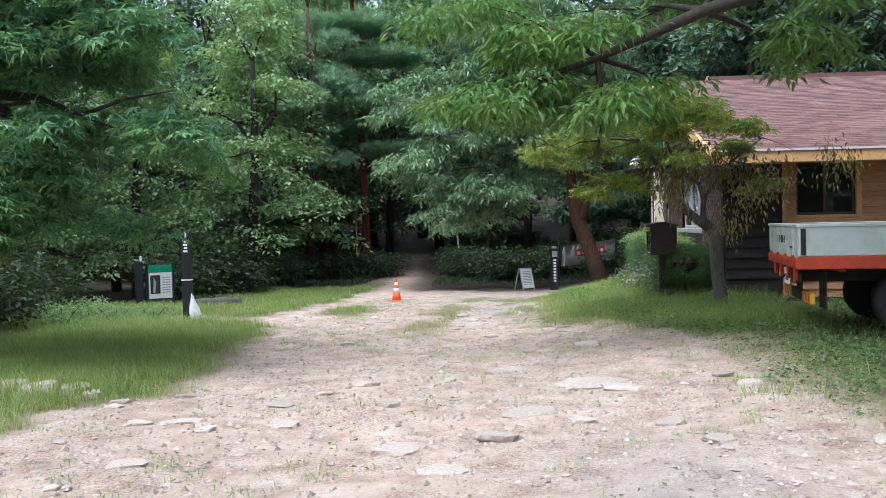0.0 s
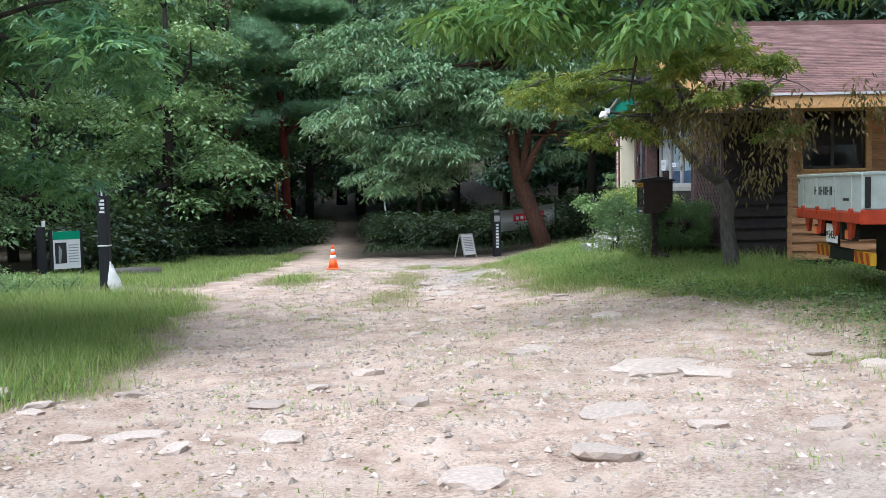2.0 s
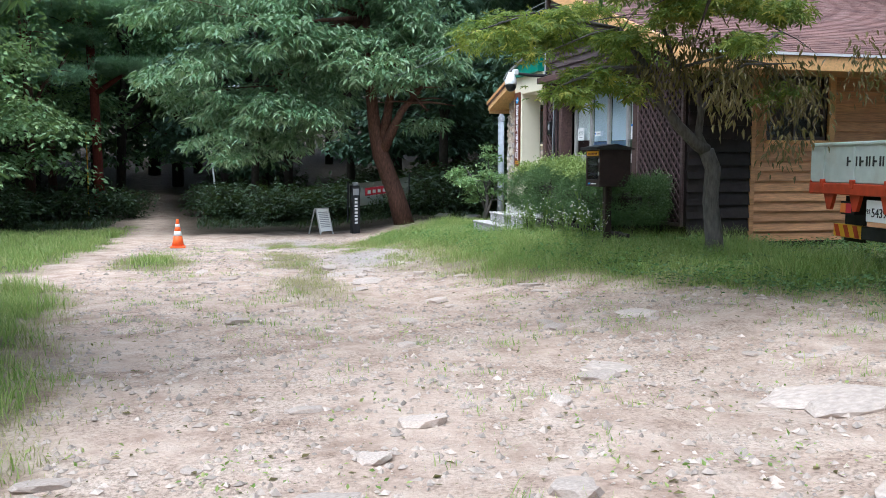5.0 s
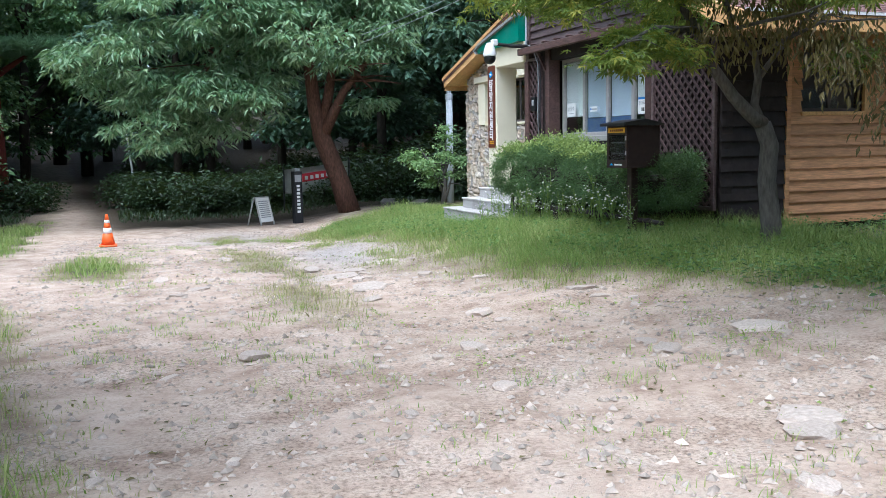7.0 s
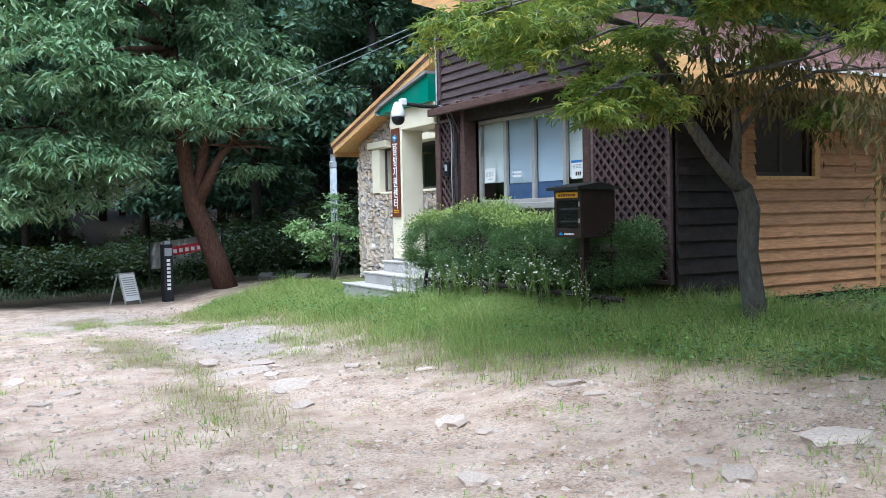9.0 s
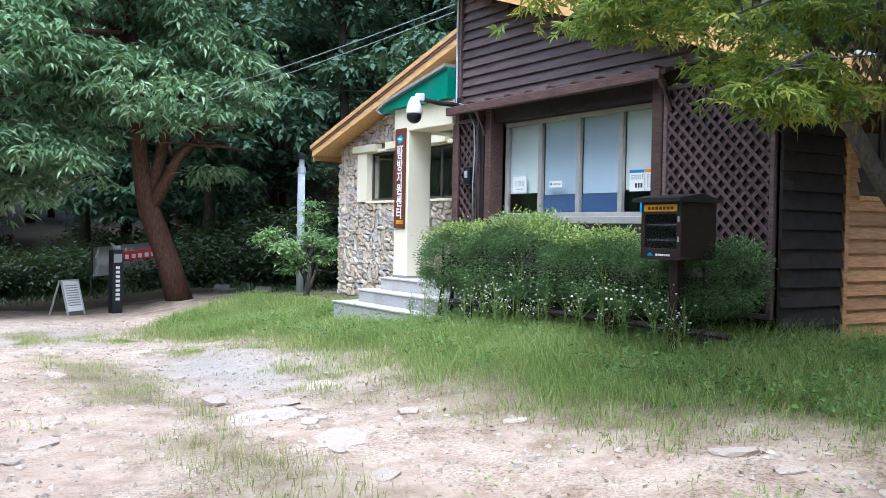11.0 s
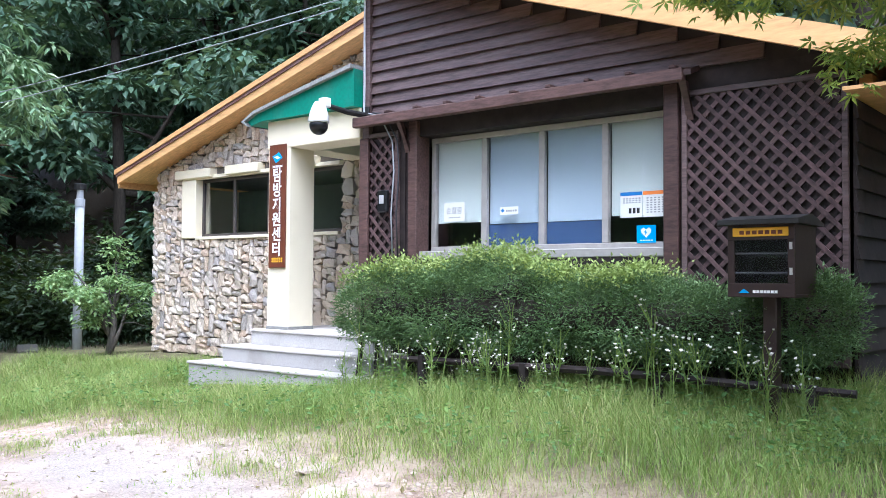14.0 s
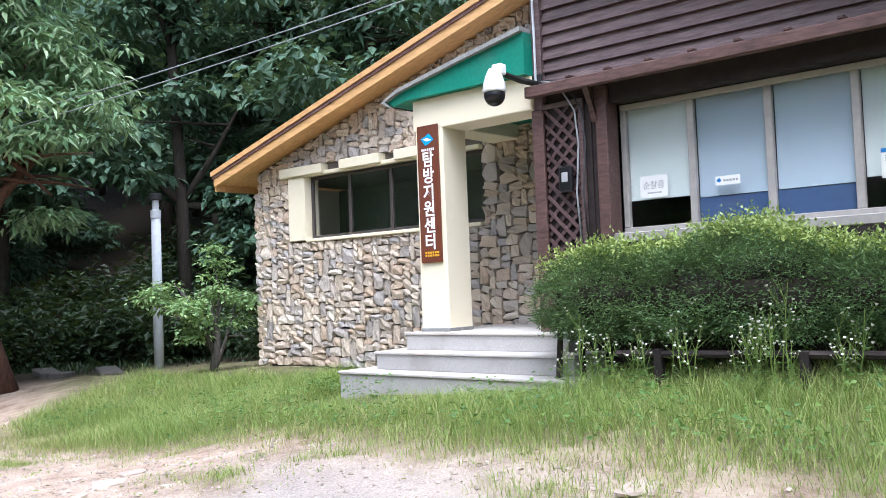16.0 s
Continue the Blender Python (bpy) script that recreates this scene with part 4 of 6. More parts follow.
wt = in_lobes([(0.1, -0.4, 2.45, 0.4, 0.3, 0.35), (0.3, -0.5, 2.1, 0.3, 0.25, 0.3), (0.75, -0.6, 2.2, 0.3, 0.25, 0.35), (-0.5, -0.2, 2.7, 0.5, 0.4, 0.25), (1.7, -0.6, 2.45, 0.4, 0.3, 0.4), (-0.3, -1.8, 1.5, 0.28, 0.28, 0.28), (0.1, -1.6, 1.85, 0.35, 0.3, 0.35), (-1.1, -2.1, 1.9, 0.35, 0.3, 0.3), (-0.9, -0.3, 2.3, 0.55, 0.45, 0.3), (-0.35, -0.5, 2.4, 0.5, 0.4, 0.3)], 230, rng, 0.2)
at, aim, sz = twigs_at(wt, 9, 0.09, rng, 1.2, 1.6, 0.1)
withered = new("withered_foliage", leaf_cloud("withered_foliage", at, aim, sz, LANCE, M_DEADLEAF, rng))
withered.parent = maple
withered["label"] = "hanging bunches of withered brown leaves"

# tree whose boughs hang over the track
# last four lobes stand above the view, added to shade the verge and truck
tree("broadleaf_tree", "large roadside tree with boughs hanging over the track", on(3.0, 6.6), [(0, 0, 0), (-0.1, 0.1, 1.5), (-0.3, 0.3, 2.8), (-0.7, 0.6, 3.7)], [0.3, 0.24, 0.2, 0.15],
     [(-5.6, 4.4, 3.35, 0.8, 0.9, 0.35), (-4.9, 4.4, 2.85, 0.7, 0.8, 0.3), (-4.3, 4.6, 2.25, 0.4, 0.45, 0.25), (-4.3, 4.3, 3.25, 0.9, 0.9, 0.35), (-3.4, 4.4, 3.2, 0.8, 0.8, 0.28), (-5.4, 4.9, 4.2, 1.2, 1.1, 0.45), (-3.8, 4.8, 4.1, 1.2, 1.1, 0.45), (-2.2, 4.4, 3.75, 0.9, 0.8, 0.2), (-1.2, 3.8, 3.7, 0.9, 0.8, 0.2), (-0.3, 3.0, 4.4, 1.5, 1.4, 0.6), (0.4, 0.5, 5.2, 2.4, 2.2, 1.2), (-2.4, 1.6, 5.0, 1.7, 1.6, 0.7), (0.8, 4.4, 4.8, 1.7, 1.6, 0.7), (2.4, 3.0, 5.0, 2.0, 2.0, 1.0), (-2.2, 4.8, 4.8, 1.5, 1.3, 0.5), (-2.2, 3.0, 6.3, 2.4, 2.0, 0.8), (-0.4, 4.2, 6.5, 2.2, 1.9, 0.8), (-3.6, 4.4, 6.4, 1.9, 1.8, 0.7), (2.0, 2.8, 6.4, 2.4, 2.0, 0.9)],
     2900, 13, 0.13, LANCE, 0.17, M_LEAF_BOUGH, M_BARK_DARK, 5, flat=0.4, droop=0.6, clump=0.5, boughs=[([(-0.7, 0.6, 3.7), (-1.8, 2.0, 4.05), (-3.2, 3.4, 3.9), (-4.3, 4.2, 3.55), (-5.2, 4.4, 3.3)], [0.13, 0.1, 0.07, 0.05, 0.025]), ([(-0.7, 0.6, 3.7), (-0.6, 2.0, 4.1), (-1.2, 3.4, 3.9)], [0.1, 0.07, 0.035])],
     limb_from=[(0, 4), (0, 4), (0, 3), (0, 3), (0, 3), (0, 3), (0, 2), (0, 2), (1, 2), (1, 1), 3, (0, 1), (1, 1), 3, (0, 2), (0, 1), (1, 1), (0, 1), 3])

# dark maple on the left bank
tree("dark_maple_tree", "dense dark green maple leaning over the grassy bank", on(-10.7, 11.4), [(0, 0, 0), (0.1, 0.1, 1.4), (0.5, 0.1, 2.6), (0.9, 0.2, 3.8)], [0.28, 0.22, 0.18, 0.13],
     [(2.6, -0.6, 2.9, 1.3, 1.2, 0.45), (3.5, -1.0, 3.1, 1.1, 1.1, 0.45), (3.5, -1.2, 4.1, 1.1, 1.1, 0.45), (1.3, -0.8, 2.6, 1.4, 1.2, 0.5), (2.6, -0.4, 4.3, 1.8, 1.6, 0.7), (0.2, 0.4, 3.6, 1.8, 1.8, 0.8), (1.4, 0.2, 5.4, 2.2, 2.0, 0.9), (2.6, -0.8, 5.4, 1.6, 1.5, 0.7), (2.0, 0.8, 2.0, 1.2, 1.0, 0.4), (0.6, -0.4, 1.9, 1.2, 1.0, 0.4), (-1.5, 0.8, 3.2, 1.8, 1.8, 0.9)],
     1250, 13, 0.19, STAR, 0.16, M_LEAF_DARK, M_BARK_DARK, 6, flat=0.35, droop=0.5, clump=0.6)

# chestnut with the leaning red-brown trunk
tree("chestnut_tree", "spreading chestnut with a leaning reddish trunk at the forest edge", on(1.15, 34.4, -0.15), [(0.1, 0, 0), (-0.25, 0, 1.2), (-0.75, 0.0, 2.5), (-0.95, 0, 3.4), (-1.1, 0, 5.0), (-1.2, 0.1, 7.0), (-1.3, 0.1, 9.5)], [0.36, 0.3, 0.28, 0.22, 0.17, 0.13, 0.08],
     [(-4.0, -0.6, 4.0, 2.4, 2.0, 0.9), (-6.0, -0.5, 4.8, 2.2, 2.0, 0.9), (-4.6, -1.2, 6.3, 2.6, 2.0, 1.0), (-1.2, -1.4, 5.6, 2.6, 1.9, 0.9), (0.7, -0.9, 5.0, 1.4, 1.4, 0.7), (0.6, -0.4, 6.8, 1.6, 1.6, 0.9), (-2.4, -0.6, 8.2, 3.0, 2.2, 1.2), (-6.6, 0.2, 7.4, 2.2, 2.0, 1.1), (-0.4, 0.0, 9.6, 2.0, 1.9, 1.2), (-3.6, 0.2, 10.6, 3.0, 2.4, 1.4), (-5.2, -1.0, 3.0, 1.4, 1.2, 0.5), (0.6, -1.2, 3.9, 1.2, 1.0, 0.4)],
     5200, 10, 0.12, LANCE, 0.26, M_LEAF_CHESTNUT, M_BARK_RED, 8, flat=0.4, droop=0.55, shell=0.6, clump=0.75, limb_from=[5, 5, 5, 5, 2, 2, 5, 5, 6, 6, 5, 4])

# red pine by the trail with its yellow marker line
tree("pine_tree", "tall pine with a bright reddish trunk by the trail", on(-10.6, 52.5, -0.2), [(0, 0, 0), (-0.05, 0, 3), (-0.1, 0, 6), (-0.3, 0, 10), (-0.6, 0, 14), (-0.5, 0, 18)], [0.27, 0.24, 0.22, 0.19, 0.15, 0.08],
     [(-2.2, -1.2, 8.6, 2.6, 2.2, 0.4), (1.6, -1.2, 9.8, 2.4, 2.0, 0.4), (-2.4, -1.0, 11.2, 2.6, 2.2, 0.45), (1.4, -0.8, 12.6, 2.4, 2.0, 0.45), (-0.6, -0.8, 14.4, 2.8, 2.4, 0.5), (-0.4, 0, 17.0, 2.4, 2.2, 0.6), (2.0, -1.2, 7.2, 2.2, 1.7, 0.35)],
     1500, 12, 0.3, TUFT, 0.42, M_NEEDLE, M_PINERED, 9, flat=0.35, droop=-0.2, limb_from=[3, 3, 4, 4, 4, 5, 2])

# two-stemmed shrub by the stone corner
tree("small_shrub_tree", "small two-stemmed shrub tree with light green leaves by the stone corner", on(2.45, 29.15), [(0, 0, 0), (0.03, -0.05, 0.35), (0.05, -0.1, 0.6), (0.02, -0.1, 0.85)], [0.07, 0.065, 0.055, 0.045],
     [(0.0, 0.0, 1.25, 0.75, 0.75, 0.4), (-0.45, 0.45, 1.15, 0.55, 0.55, 0.3), (0.25, -0.3, 1.1, 0.45, 0.45, 0.3), (0.1, 0.0, 1.8, 0.22, 0.22, 0.35), (-0.8, 0.8, 1.4, 0.5, 0.35, 0.07), (-0.1, 0.0, 0.85, 0.5, 0.5, 0.25), (0.2, -0.2, 1.6, 0.3, 0.3, 0.3), (-0.5, 0.4, 1.6, 0.25, 0.25, 0.3)],
     380, 11, 0.07, OVATE, 0.09, M_LEAF_LIGHT, M_BARK_GREY, 11, flat=0.5, droop=0.3, category="shrub", clump=0.24, limb_from=[3, 1, 0, 3, 2, 2, 3, 1])


# forest: a few sorts, each stood many times
def forest_sort(name, label, height, seed, material, shape, twigs, per, size, low, wide, bark):
    rng = np.random.default_rng(seed)
    lobes = []
    for k in range(11):
        h = low + (height - low) * (k / 10) ** 0.9
        r = wide * (1.0 - 0.55 * (k / 10) ** 2) * rng.uniform(0.55, 1.0)
        a = k * 2.4 + rng.uniform(-0.4, 0.4)
        o = wide * 0.55 * (1 - 0.6 * k / 10)
        lobes.append((math.cos(a) * o, math.sin(a) * o, h, r * 0.75, r * 0.75, r * 0.42))
    lean = rng.uniform(-0.4, 0.4, 2)
    trunk = [(0, 0, 0), (lean[0] * 0.3, lean[1] * 0.3, height * 0.25), (lean[0], lean[1], height * 0.5), (lean[0] * 1.2, lean[1], height * 0.8)]
    return tree(name, label, (0, -400, 0), trunk, [0.22, 0.18, 0.14, 0.07], lobes, twigs, per, 0.27, shape, size, material, bark, seed, flat=0.4, droop=0.5, shell=0.4, clump=0.9, group="forest trees", limb_from=[1, 1, 1, 2, 2, 2, 2, 2, 3, 3, 3])


SORTS = [
    forest_sort("forest_tree", "broadleaf forest tree with a dense mid green crown", 13, 21, M_LEAF_FOREST, OVATE, 800, 11, 0.27, 2.6, 3.2, M_BARK_DARK),
    # this sort's dark leaves paint the forest's shade
    forest_sort("forest_tree", "tall forest tree with a high dense crown coloured for shade", 17, 22, M_LEAF_SHADED, OVATE, 800, 12, 0.34, 4.0, 3.8, M_BARK_DARK),
    forest_sort("forest_tree", "light green broadleaf tree at the wood's edge", 11, 23, M_LEAF_LIGHT, OVATE, 900, 12, 0.2, 2.2, 3.0, M_BARK_DARK),
    forest_sort("forest_tree", "pine among the forest trees with layered needles", 18, 24, M_NEEDLE, TUFT, 420, 9, 0.4, 7.0, 3.0, M_BARK_RED),
]
frng = np.random.default_rng(31)
placed = [(1.1, 34.4), (-10.6, 52.5), (-11.2, 10.4)]


def stand(kind, x, y, s=1.0):
    q = copy_thing(SORTS[kind], pose(x, y, gz(x, y) - 0.15, 0, 0, frng.uniform(0, 360)))
    q.scale = (s, s, s * frng.uniform(0.9, 1.1))
    placed.append((x, y))
    return q


# the first rank, tree by tree
for kind, x, y, s in ((2, -17.0, 27.5, 0.8), (2, -16.5, 33, 1.0), (2, -13.4, 38, 1.25), (2, -15.0, 45.5, 1.4), (3, -12.8, 47, 1.05), (0, -18.5, 22, 0.9), (1, -20, 28, 1.0), (0, -18, 14, 0.8),
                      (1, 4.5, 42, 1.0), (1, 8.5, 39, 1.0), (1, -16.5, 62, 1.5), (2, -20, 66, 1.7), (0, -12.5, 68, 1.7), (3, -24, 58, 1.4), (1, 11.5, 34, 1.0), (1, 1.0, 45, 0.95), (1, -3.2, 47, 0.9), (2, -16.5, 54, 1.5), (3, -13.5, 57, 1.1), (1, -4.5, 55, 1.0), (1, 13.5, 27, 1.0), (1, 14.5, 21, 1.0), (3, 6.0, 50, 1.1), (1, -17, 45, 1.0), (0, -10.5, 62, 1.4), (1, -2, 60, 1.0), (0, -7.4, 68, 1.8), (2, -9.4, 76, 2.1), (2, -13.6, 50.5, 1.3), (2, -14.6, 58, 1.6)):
    stand(kind, x, y, s)
tries = 0
while len(placed) < 140 and tries < 4000:
    tries += 1
    x, y = frng.uniform(-48, 40), frng.uniform(12, 96)
    if -13 < x < 11 and y < 47:
        continue
    if -10.2 < x < -5.0 and y < 74:
        continue
    if -17.5 < x < -11 and y < 33:
        continue
    if min((x - a) ** 2 + (y - b) ** 2 for a, b in placed) < 11:
        continue
    # shade-coloured sort to the right, lighter leaves left: light and shade set by leaf
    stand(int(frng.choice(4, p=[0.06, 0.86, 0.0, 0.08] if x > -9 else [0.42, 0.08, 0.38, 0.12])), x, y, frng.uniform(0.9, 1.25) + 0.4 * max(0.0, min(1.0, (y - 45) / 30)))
for k in range(26):
    x, y = frng.uniform(-34, 30), frng.uniform(-34, -6)
    if min((x - a) ** 2 + (y - b) ** 2 for a, b in placed) > 22 and not -8 < x < 4:
        stand(int(frng.integers(3)), x, y, frng.uniform(0.9, 1.2))
for t in SORTS:
    for o in (*t.children_recursive, t):
        bpy.data.objects.remove(o)


def bush_sort(label, seed, material, size, r):
    rng = np.random.default_rng(seed)
    t = thing("bush", label, "bush", (0, -400, 0), "undergrowth")
    bm = bmesh.new()
    for k in range(6):
        a = k * 1.05
        tube([(0, 0, 0), (math.cos(a) * r * 0.3, math.sin(a) * r * 0.3, r * 0.5), (math.cos(a) * r * 0.7, math.sin(a) * r * 0.7, r * 0.95)], [0.025, 0.018, 0.006], 5, bm)
    part("stem", bm, M_BARK_DARK, t)
    lob = [(math.cos(k) * r * 0.45, math.sin(k) * r * 0.45, r * (0.45 + 0.25 * ((k * 7) % 3) / 2), r * 0.6, r * 0.6, r * 0.45) for k in range(7)]
    at, aim, sz = twigs_at(in_lobes(lob, 150, rng, 0.4), 11, 0.13, rng, 0.7, 0.15, size)
    c = new("foliage", leaf_cloud("foliage", at, aim, sz, OVATE, material, rng))
    c.parent = t
    return t


BUSHES = [bush_sort("leafy bush at the forest edge, near black for canopy shade", 41, M_LEAF_UNDER_SHADE, 0.12, 1.0), bush_sort("light green bramble bush on the bank", 42, M_LEAF_LIGHT, 0.1, 0.9), bush_sort("undergrowth bush with leaves near black for canopy shade", 43, M_LEAF_UNDER_SHADE, 0.14, 1.1)]


def bush(k, x, y, s):
    q = copy_thing(BUSHES[k], pose(x, y, gz(x, y) - 0.06, 0, 0, frng.uniform(0, 360)))
    q.scale = (s, s, s)


for k, x, y, s in ((1, -10.4, 17.4, 0.55), (1, -11.0, 16.4, 0.6), (1, -9.9, 18.2, 0.45), (1, -11.4, 18.4, 0.6), (0, -12.4, 15.2, 1.4), (0, -12.0, 13.2, 1.3), (0, -13.2, 17.6, 1.6), (2, -14.5, 20.5, 1.2), (0, -15.0, 23.0, 1.3), (0, -9.8, 46.5, 1.5), (0, -11.2, 45.0, 1.3), (2, -8.9, 48.5, 1.1),
                   (2, -13.2, 29, 1.3), (0, -12.6, 33.5, 1.2), (2, -12.2, 38, 1.3), (0, -2.8, 40.5, 1.1), (2, -0.4, 41, 1.3), (0, 3.6, 38.6, 1.3), (2, 6.4, 36.5, 1.3), (2, -4.4, 43.5, 1.0), (0, 7.2, 33.6, 1.2), (0, 8.8, 31.0, 1.2), (2, 1.6, 39.5, 1.0)):
    bush(k, x, y, s)
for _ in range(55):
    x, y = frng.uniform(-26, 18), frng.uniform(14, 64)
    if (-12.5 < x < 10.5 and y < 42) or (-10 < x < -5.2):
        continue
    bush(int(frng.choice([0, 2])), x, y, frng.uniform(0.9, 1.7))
# extra dark bushes added over the open slope so that it reads as deep shade
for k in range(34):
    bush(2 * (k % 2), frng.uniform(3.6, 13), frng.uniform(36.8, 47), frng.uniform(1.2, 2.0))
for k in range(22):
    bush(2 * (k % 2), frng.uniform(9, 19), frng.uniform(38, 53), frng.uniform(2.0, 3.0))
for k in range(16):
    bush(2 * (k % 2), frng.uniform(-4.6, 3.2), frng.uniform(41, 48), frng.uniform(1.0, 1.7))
for t in BUSHES:
    for o in (*t.children_recursive, t):
        bpy.data.objects.remove(o)


# ---- things round the house ----
WIRE_A, WIRE_B = (0.6, 33.0, 4.0), (0.9, 33.0, 4.35)
def word(text, parent, material, size, m, name="lettering", thick=0.002, bold=0.0):
    """Letters as a mesh, standing in the parent's x-z plane and facing its -y, before m."""
    cu = bpy.data.curves.new(name, "FONT")
    cu.body, cu.size, cu.extrude, cu.offset = text, size, thick, bold
    cu.align_x, cu.align_y = "CENTER", "CENTER"
    tmp = new(name, cu)
    dg = bpy.context.evaluated_depsgraph_get()
    me = bpy.data.meshes.new_from_object(tmp.evaluated_get(dg))
    bpy.data.objects.remove(tmp)
    me.materials.clear()
    me.materials.append(material)
    ob = new(name, me)
    ob.parent = parent
    ob.matrix_basis = m @ Matrix.Rotation(radians(90), 4, "X")
    return ob


FACE_WEST = Matrix.Rotation(radians(-90), 4, "Z")      # turns a face that looks to -y so that it looks to -x


def bars(parent, material, x, y0, y1, z0, z1, rows, cols, fill=0.7):
    """Plain bars in place of writing that cannot be read, on a face that looks to -x."""
    bm = bmesh.new()
    for r in range(rows):
        for c in range(cols):
            h, w = (z1 - z0) / rows, (y1 - y0) / cols
            block(x - 0.002, x, y0 + c * w, y0 + (c + fill) * w, z0 + r * h, z0 + (r + fill) * h, 0, bm)
    return part("print_bar", bm, material, parent)


# hanging sign on the column
sign = thing("column_sign", "tall brown sign with white lettering fixed to the porch column", "sign", (1.4, 23.26, 1.18))
part("board", block(-0.03, -0.004, -0.16, 0.16, 0, 1.6, 0.006), M_SIGN, sign)
for k, ch in enumerate("탐방지원센터"):
    word(ch, sign, M_WHITE, 0.195, Matrix.Translation((-0.031, 0, 1.19 - k * 0.192)) @ FACE_WEST, bold=0.005)
part("emblem", prism([(-0.1, 1.42), (-0.03, 1.5), (0.03, 1.47), (0.1, 1.45), (0.03, 1.36), (-0.02, 1.38)], 0, -0.033, -0.03), M_CYANPRINT, sign, "blue and white mountain emblem")
part("emblem_stripe", prism([(-0.07, 1.42), (0.0, 1.45), (0.07, 1.44), (0.0, 1.41)], 0, -0.035, -0.0335), M_WHITE, sign)
bars(sign, M_WHITE, -0.03, -0.1, 0.1, 1.3, 1.34, 1, 7)
bars(sign, M_YELLOW, -0.03, -0.12, 0.1, 0.07, 0.14, 2, 6)

# camera on its arm
cctv = thing("security_camera", "white dome security camera with a dark globe on a metal arm", "camera", (1.46, 21.74, 3.0))
part("arm", tube([(0, 0, 0), (-0.3, 0.02, 0.0), (-0.62, 0.03, 0.03)], [0.035, 0.033, 0.03], 8), M_STEELDARK, cctv)
part("wall_plate", block(-0.03, 0.0, -0.06, 0.06, -0.1, 0.1, 0.006), M_STEELDARK, cctv)
part("bracket", block(-0.7, -0.6, -0.03, 0.09, 0.0, 0.11, 0.012), M_WHITE, cctv, "white mounting head")
housing = part("housing", tube([(-0.74, 0.03, 0.05), (-0.74, 0.03, -0.02), (-0.74, 0.03, -0.1), (-0.74, 0.03, -0.17), (-0.74, 0.03, -0.19)], [0.05, 0.085, 0.11, 0.12, 0.115], 20), M_WHITE, cctv, smooth=True)
bm = bmesh.new()
bmesh.ops.create_uvsphere(bm, u_segments=20, v_segments=10, radius=0.108, matrix=Matrix.Translation((-0.74, 0.03, -0.22)))
part("dome", bm, M_BLACK, cctv, "dark smoked globe", smooth=True)

# intercom and cables on the bay
box_ic = thing("intercom", "small black intercom box on the lattice", "intercom", (XF - 0.045, 21.42, 1.82))
part("case", block(-0.06, 0, -0.075, 0.075, 0, 0.26, 0.012), M_BLACK, box_ic)
part("screen", block(-0.064, -0.058, -0.035, 0.04, 0.1, 0.2, 0.003), M_GREYPRINT, box_ic)
for k, (y, mat) in enumerate(((21.28, M_CABLE), (21.2, M_CABLEDARK))):
    c = thing("cable", "thin cable clipped down the dark timber wall", "cable", (XF - 0.06, y, 1.3))
    part("line", tube([(0, 0, 0), (0.0, 0.03, 0.5), (-0.01, -0.02, 1.0), (0.0, 0.02, 1.35), (-0.02, 0.2, 1.66), (0, 0.42, 1.72)], [0.01] * 6, 6), mat, c, smooth=True)
for a, b, mat in (((2.2, 23.0, 4.72), WIRE_A, M_CABLE), ((2.2, 23.0, 4.84), WIRE_B, M_CABLE)):
    a, b = Vector(a), Vector(b)
    pts = [a.lerp(b, t / 12) - Vector((0, 0, 1.1 * (1 - (2 * t / 12 - 1) ** 2) * 0.06)) for t in range(13)]
    w = thing("overhead_wire", "overhead wire from the house to the trees", "wire", a, group="overhead wires")
    part("line", tube([p - a for p in pts], [0.008] * 13, 6), mat, w)
conduit = thing("conduit", "grey conduit running up the bay's corner", "pipe", (XF - 0.07, YB - 0.05, 2.9))
part("pipe", tube([(0, 0, 0), (0, 0.0, 0.6), (0, 0.01, 1.2), (0, 0.0, 1.75)], [0.014] * 4, 6), M_GALV, conduit)

# notices in the bay window
n1 = thing("paper_notice", "white paper notice in the window", "notice", (XW - 0.004, 20.6, 1.7))
part("sheet", block(-0.004, 0, -0.15, 0.15, 0, 0.22), M_PAPER, n1)
word("순찰중", n1, M_GREYPRINT, 0.085, Matrix.Translation((-0.005, 0, 0.12)) @ FACE_WEST)
bars(n1, M_GREYPRINT, -0.004, -0.08, 0.08, 0.04, 0.06, 1, 5)
n2 = thing("paper_notice", "small pale label on the window", "notice", (XW - 0.004, 19.84, 1.75))
part("sheet", block(-0.004, 0, -0.12, 0.12, 0, 0.085), M_PAPER, n2)
bars(n2, M_GREYPRINT, -0.004, -0.1, 0.05, 0.03, 0.06, 1, 5)
part("emblem", prism([(0.06, 0.04), (0.08, 0.07), (0.11, 0.045), (0.085, 0.025)], 0, -0.007, -0.004), M_BLUEPRINT, n2)
n3 = thing("paper_notice", "white notice with a blue heading and pictures", "notice", (XW - 0.004, 18.38, 1.66))
part("sheet", block(-0.004, 0, -0.118, 0.118, 0, 0.25), M_PAPER, n3)
part("heading", block(-0.006, -0.004, -0.118, 0.118, 0.215, 0.25), M_BLUEPRINT, n3)
bars(n3, M_INK, -0.004, -0.09, 0.04, 0.04, 0.12, 1, 3, 0.66)
bars(n3, M_GREYPRINT, -0.004, -0.1, 0.1, 0.14, 0.2, 3, 6, 0.6)
n4 = thing("paper_notice", "white notice with an orange heading", "notice", (XW - 0.004, 18.135, 1.66))
part("sheet", block(-0.004, 0, -0.118, 0.118, 0, 0.25), M_PAPER, n4)
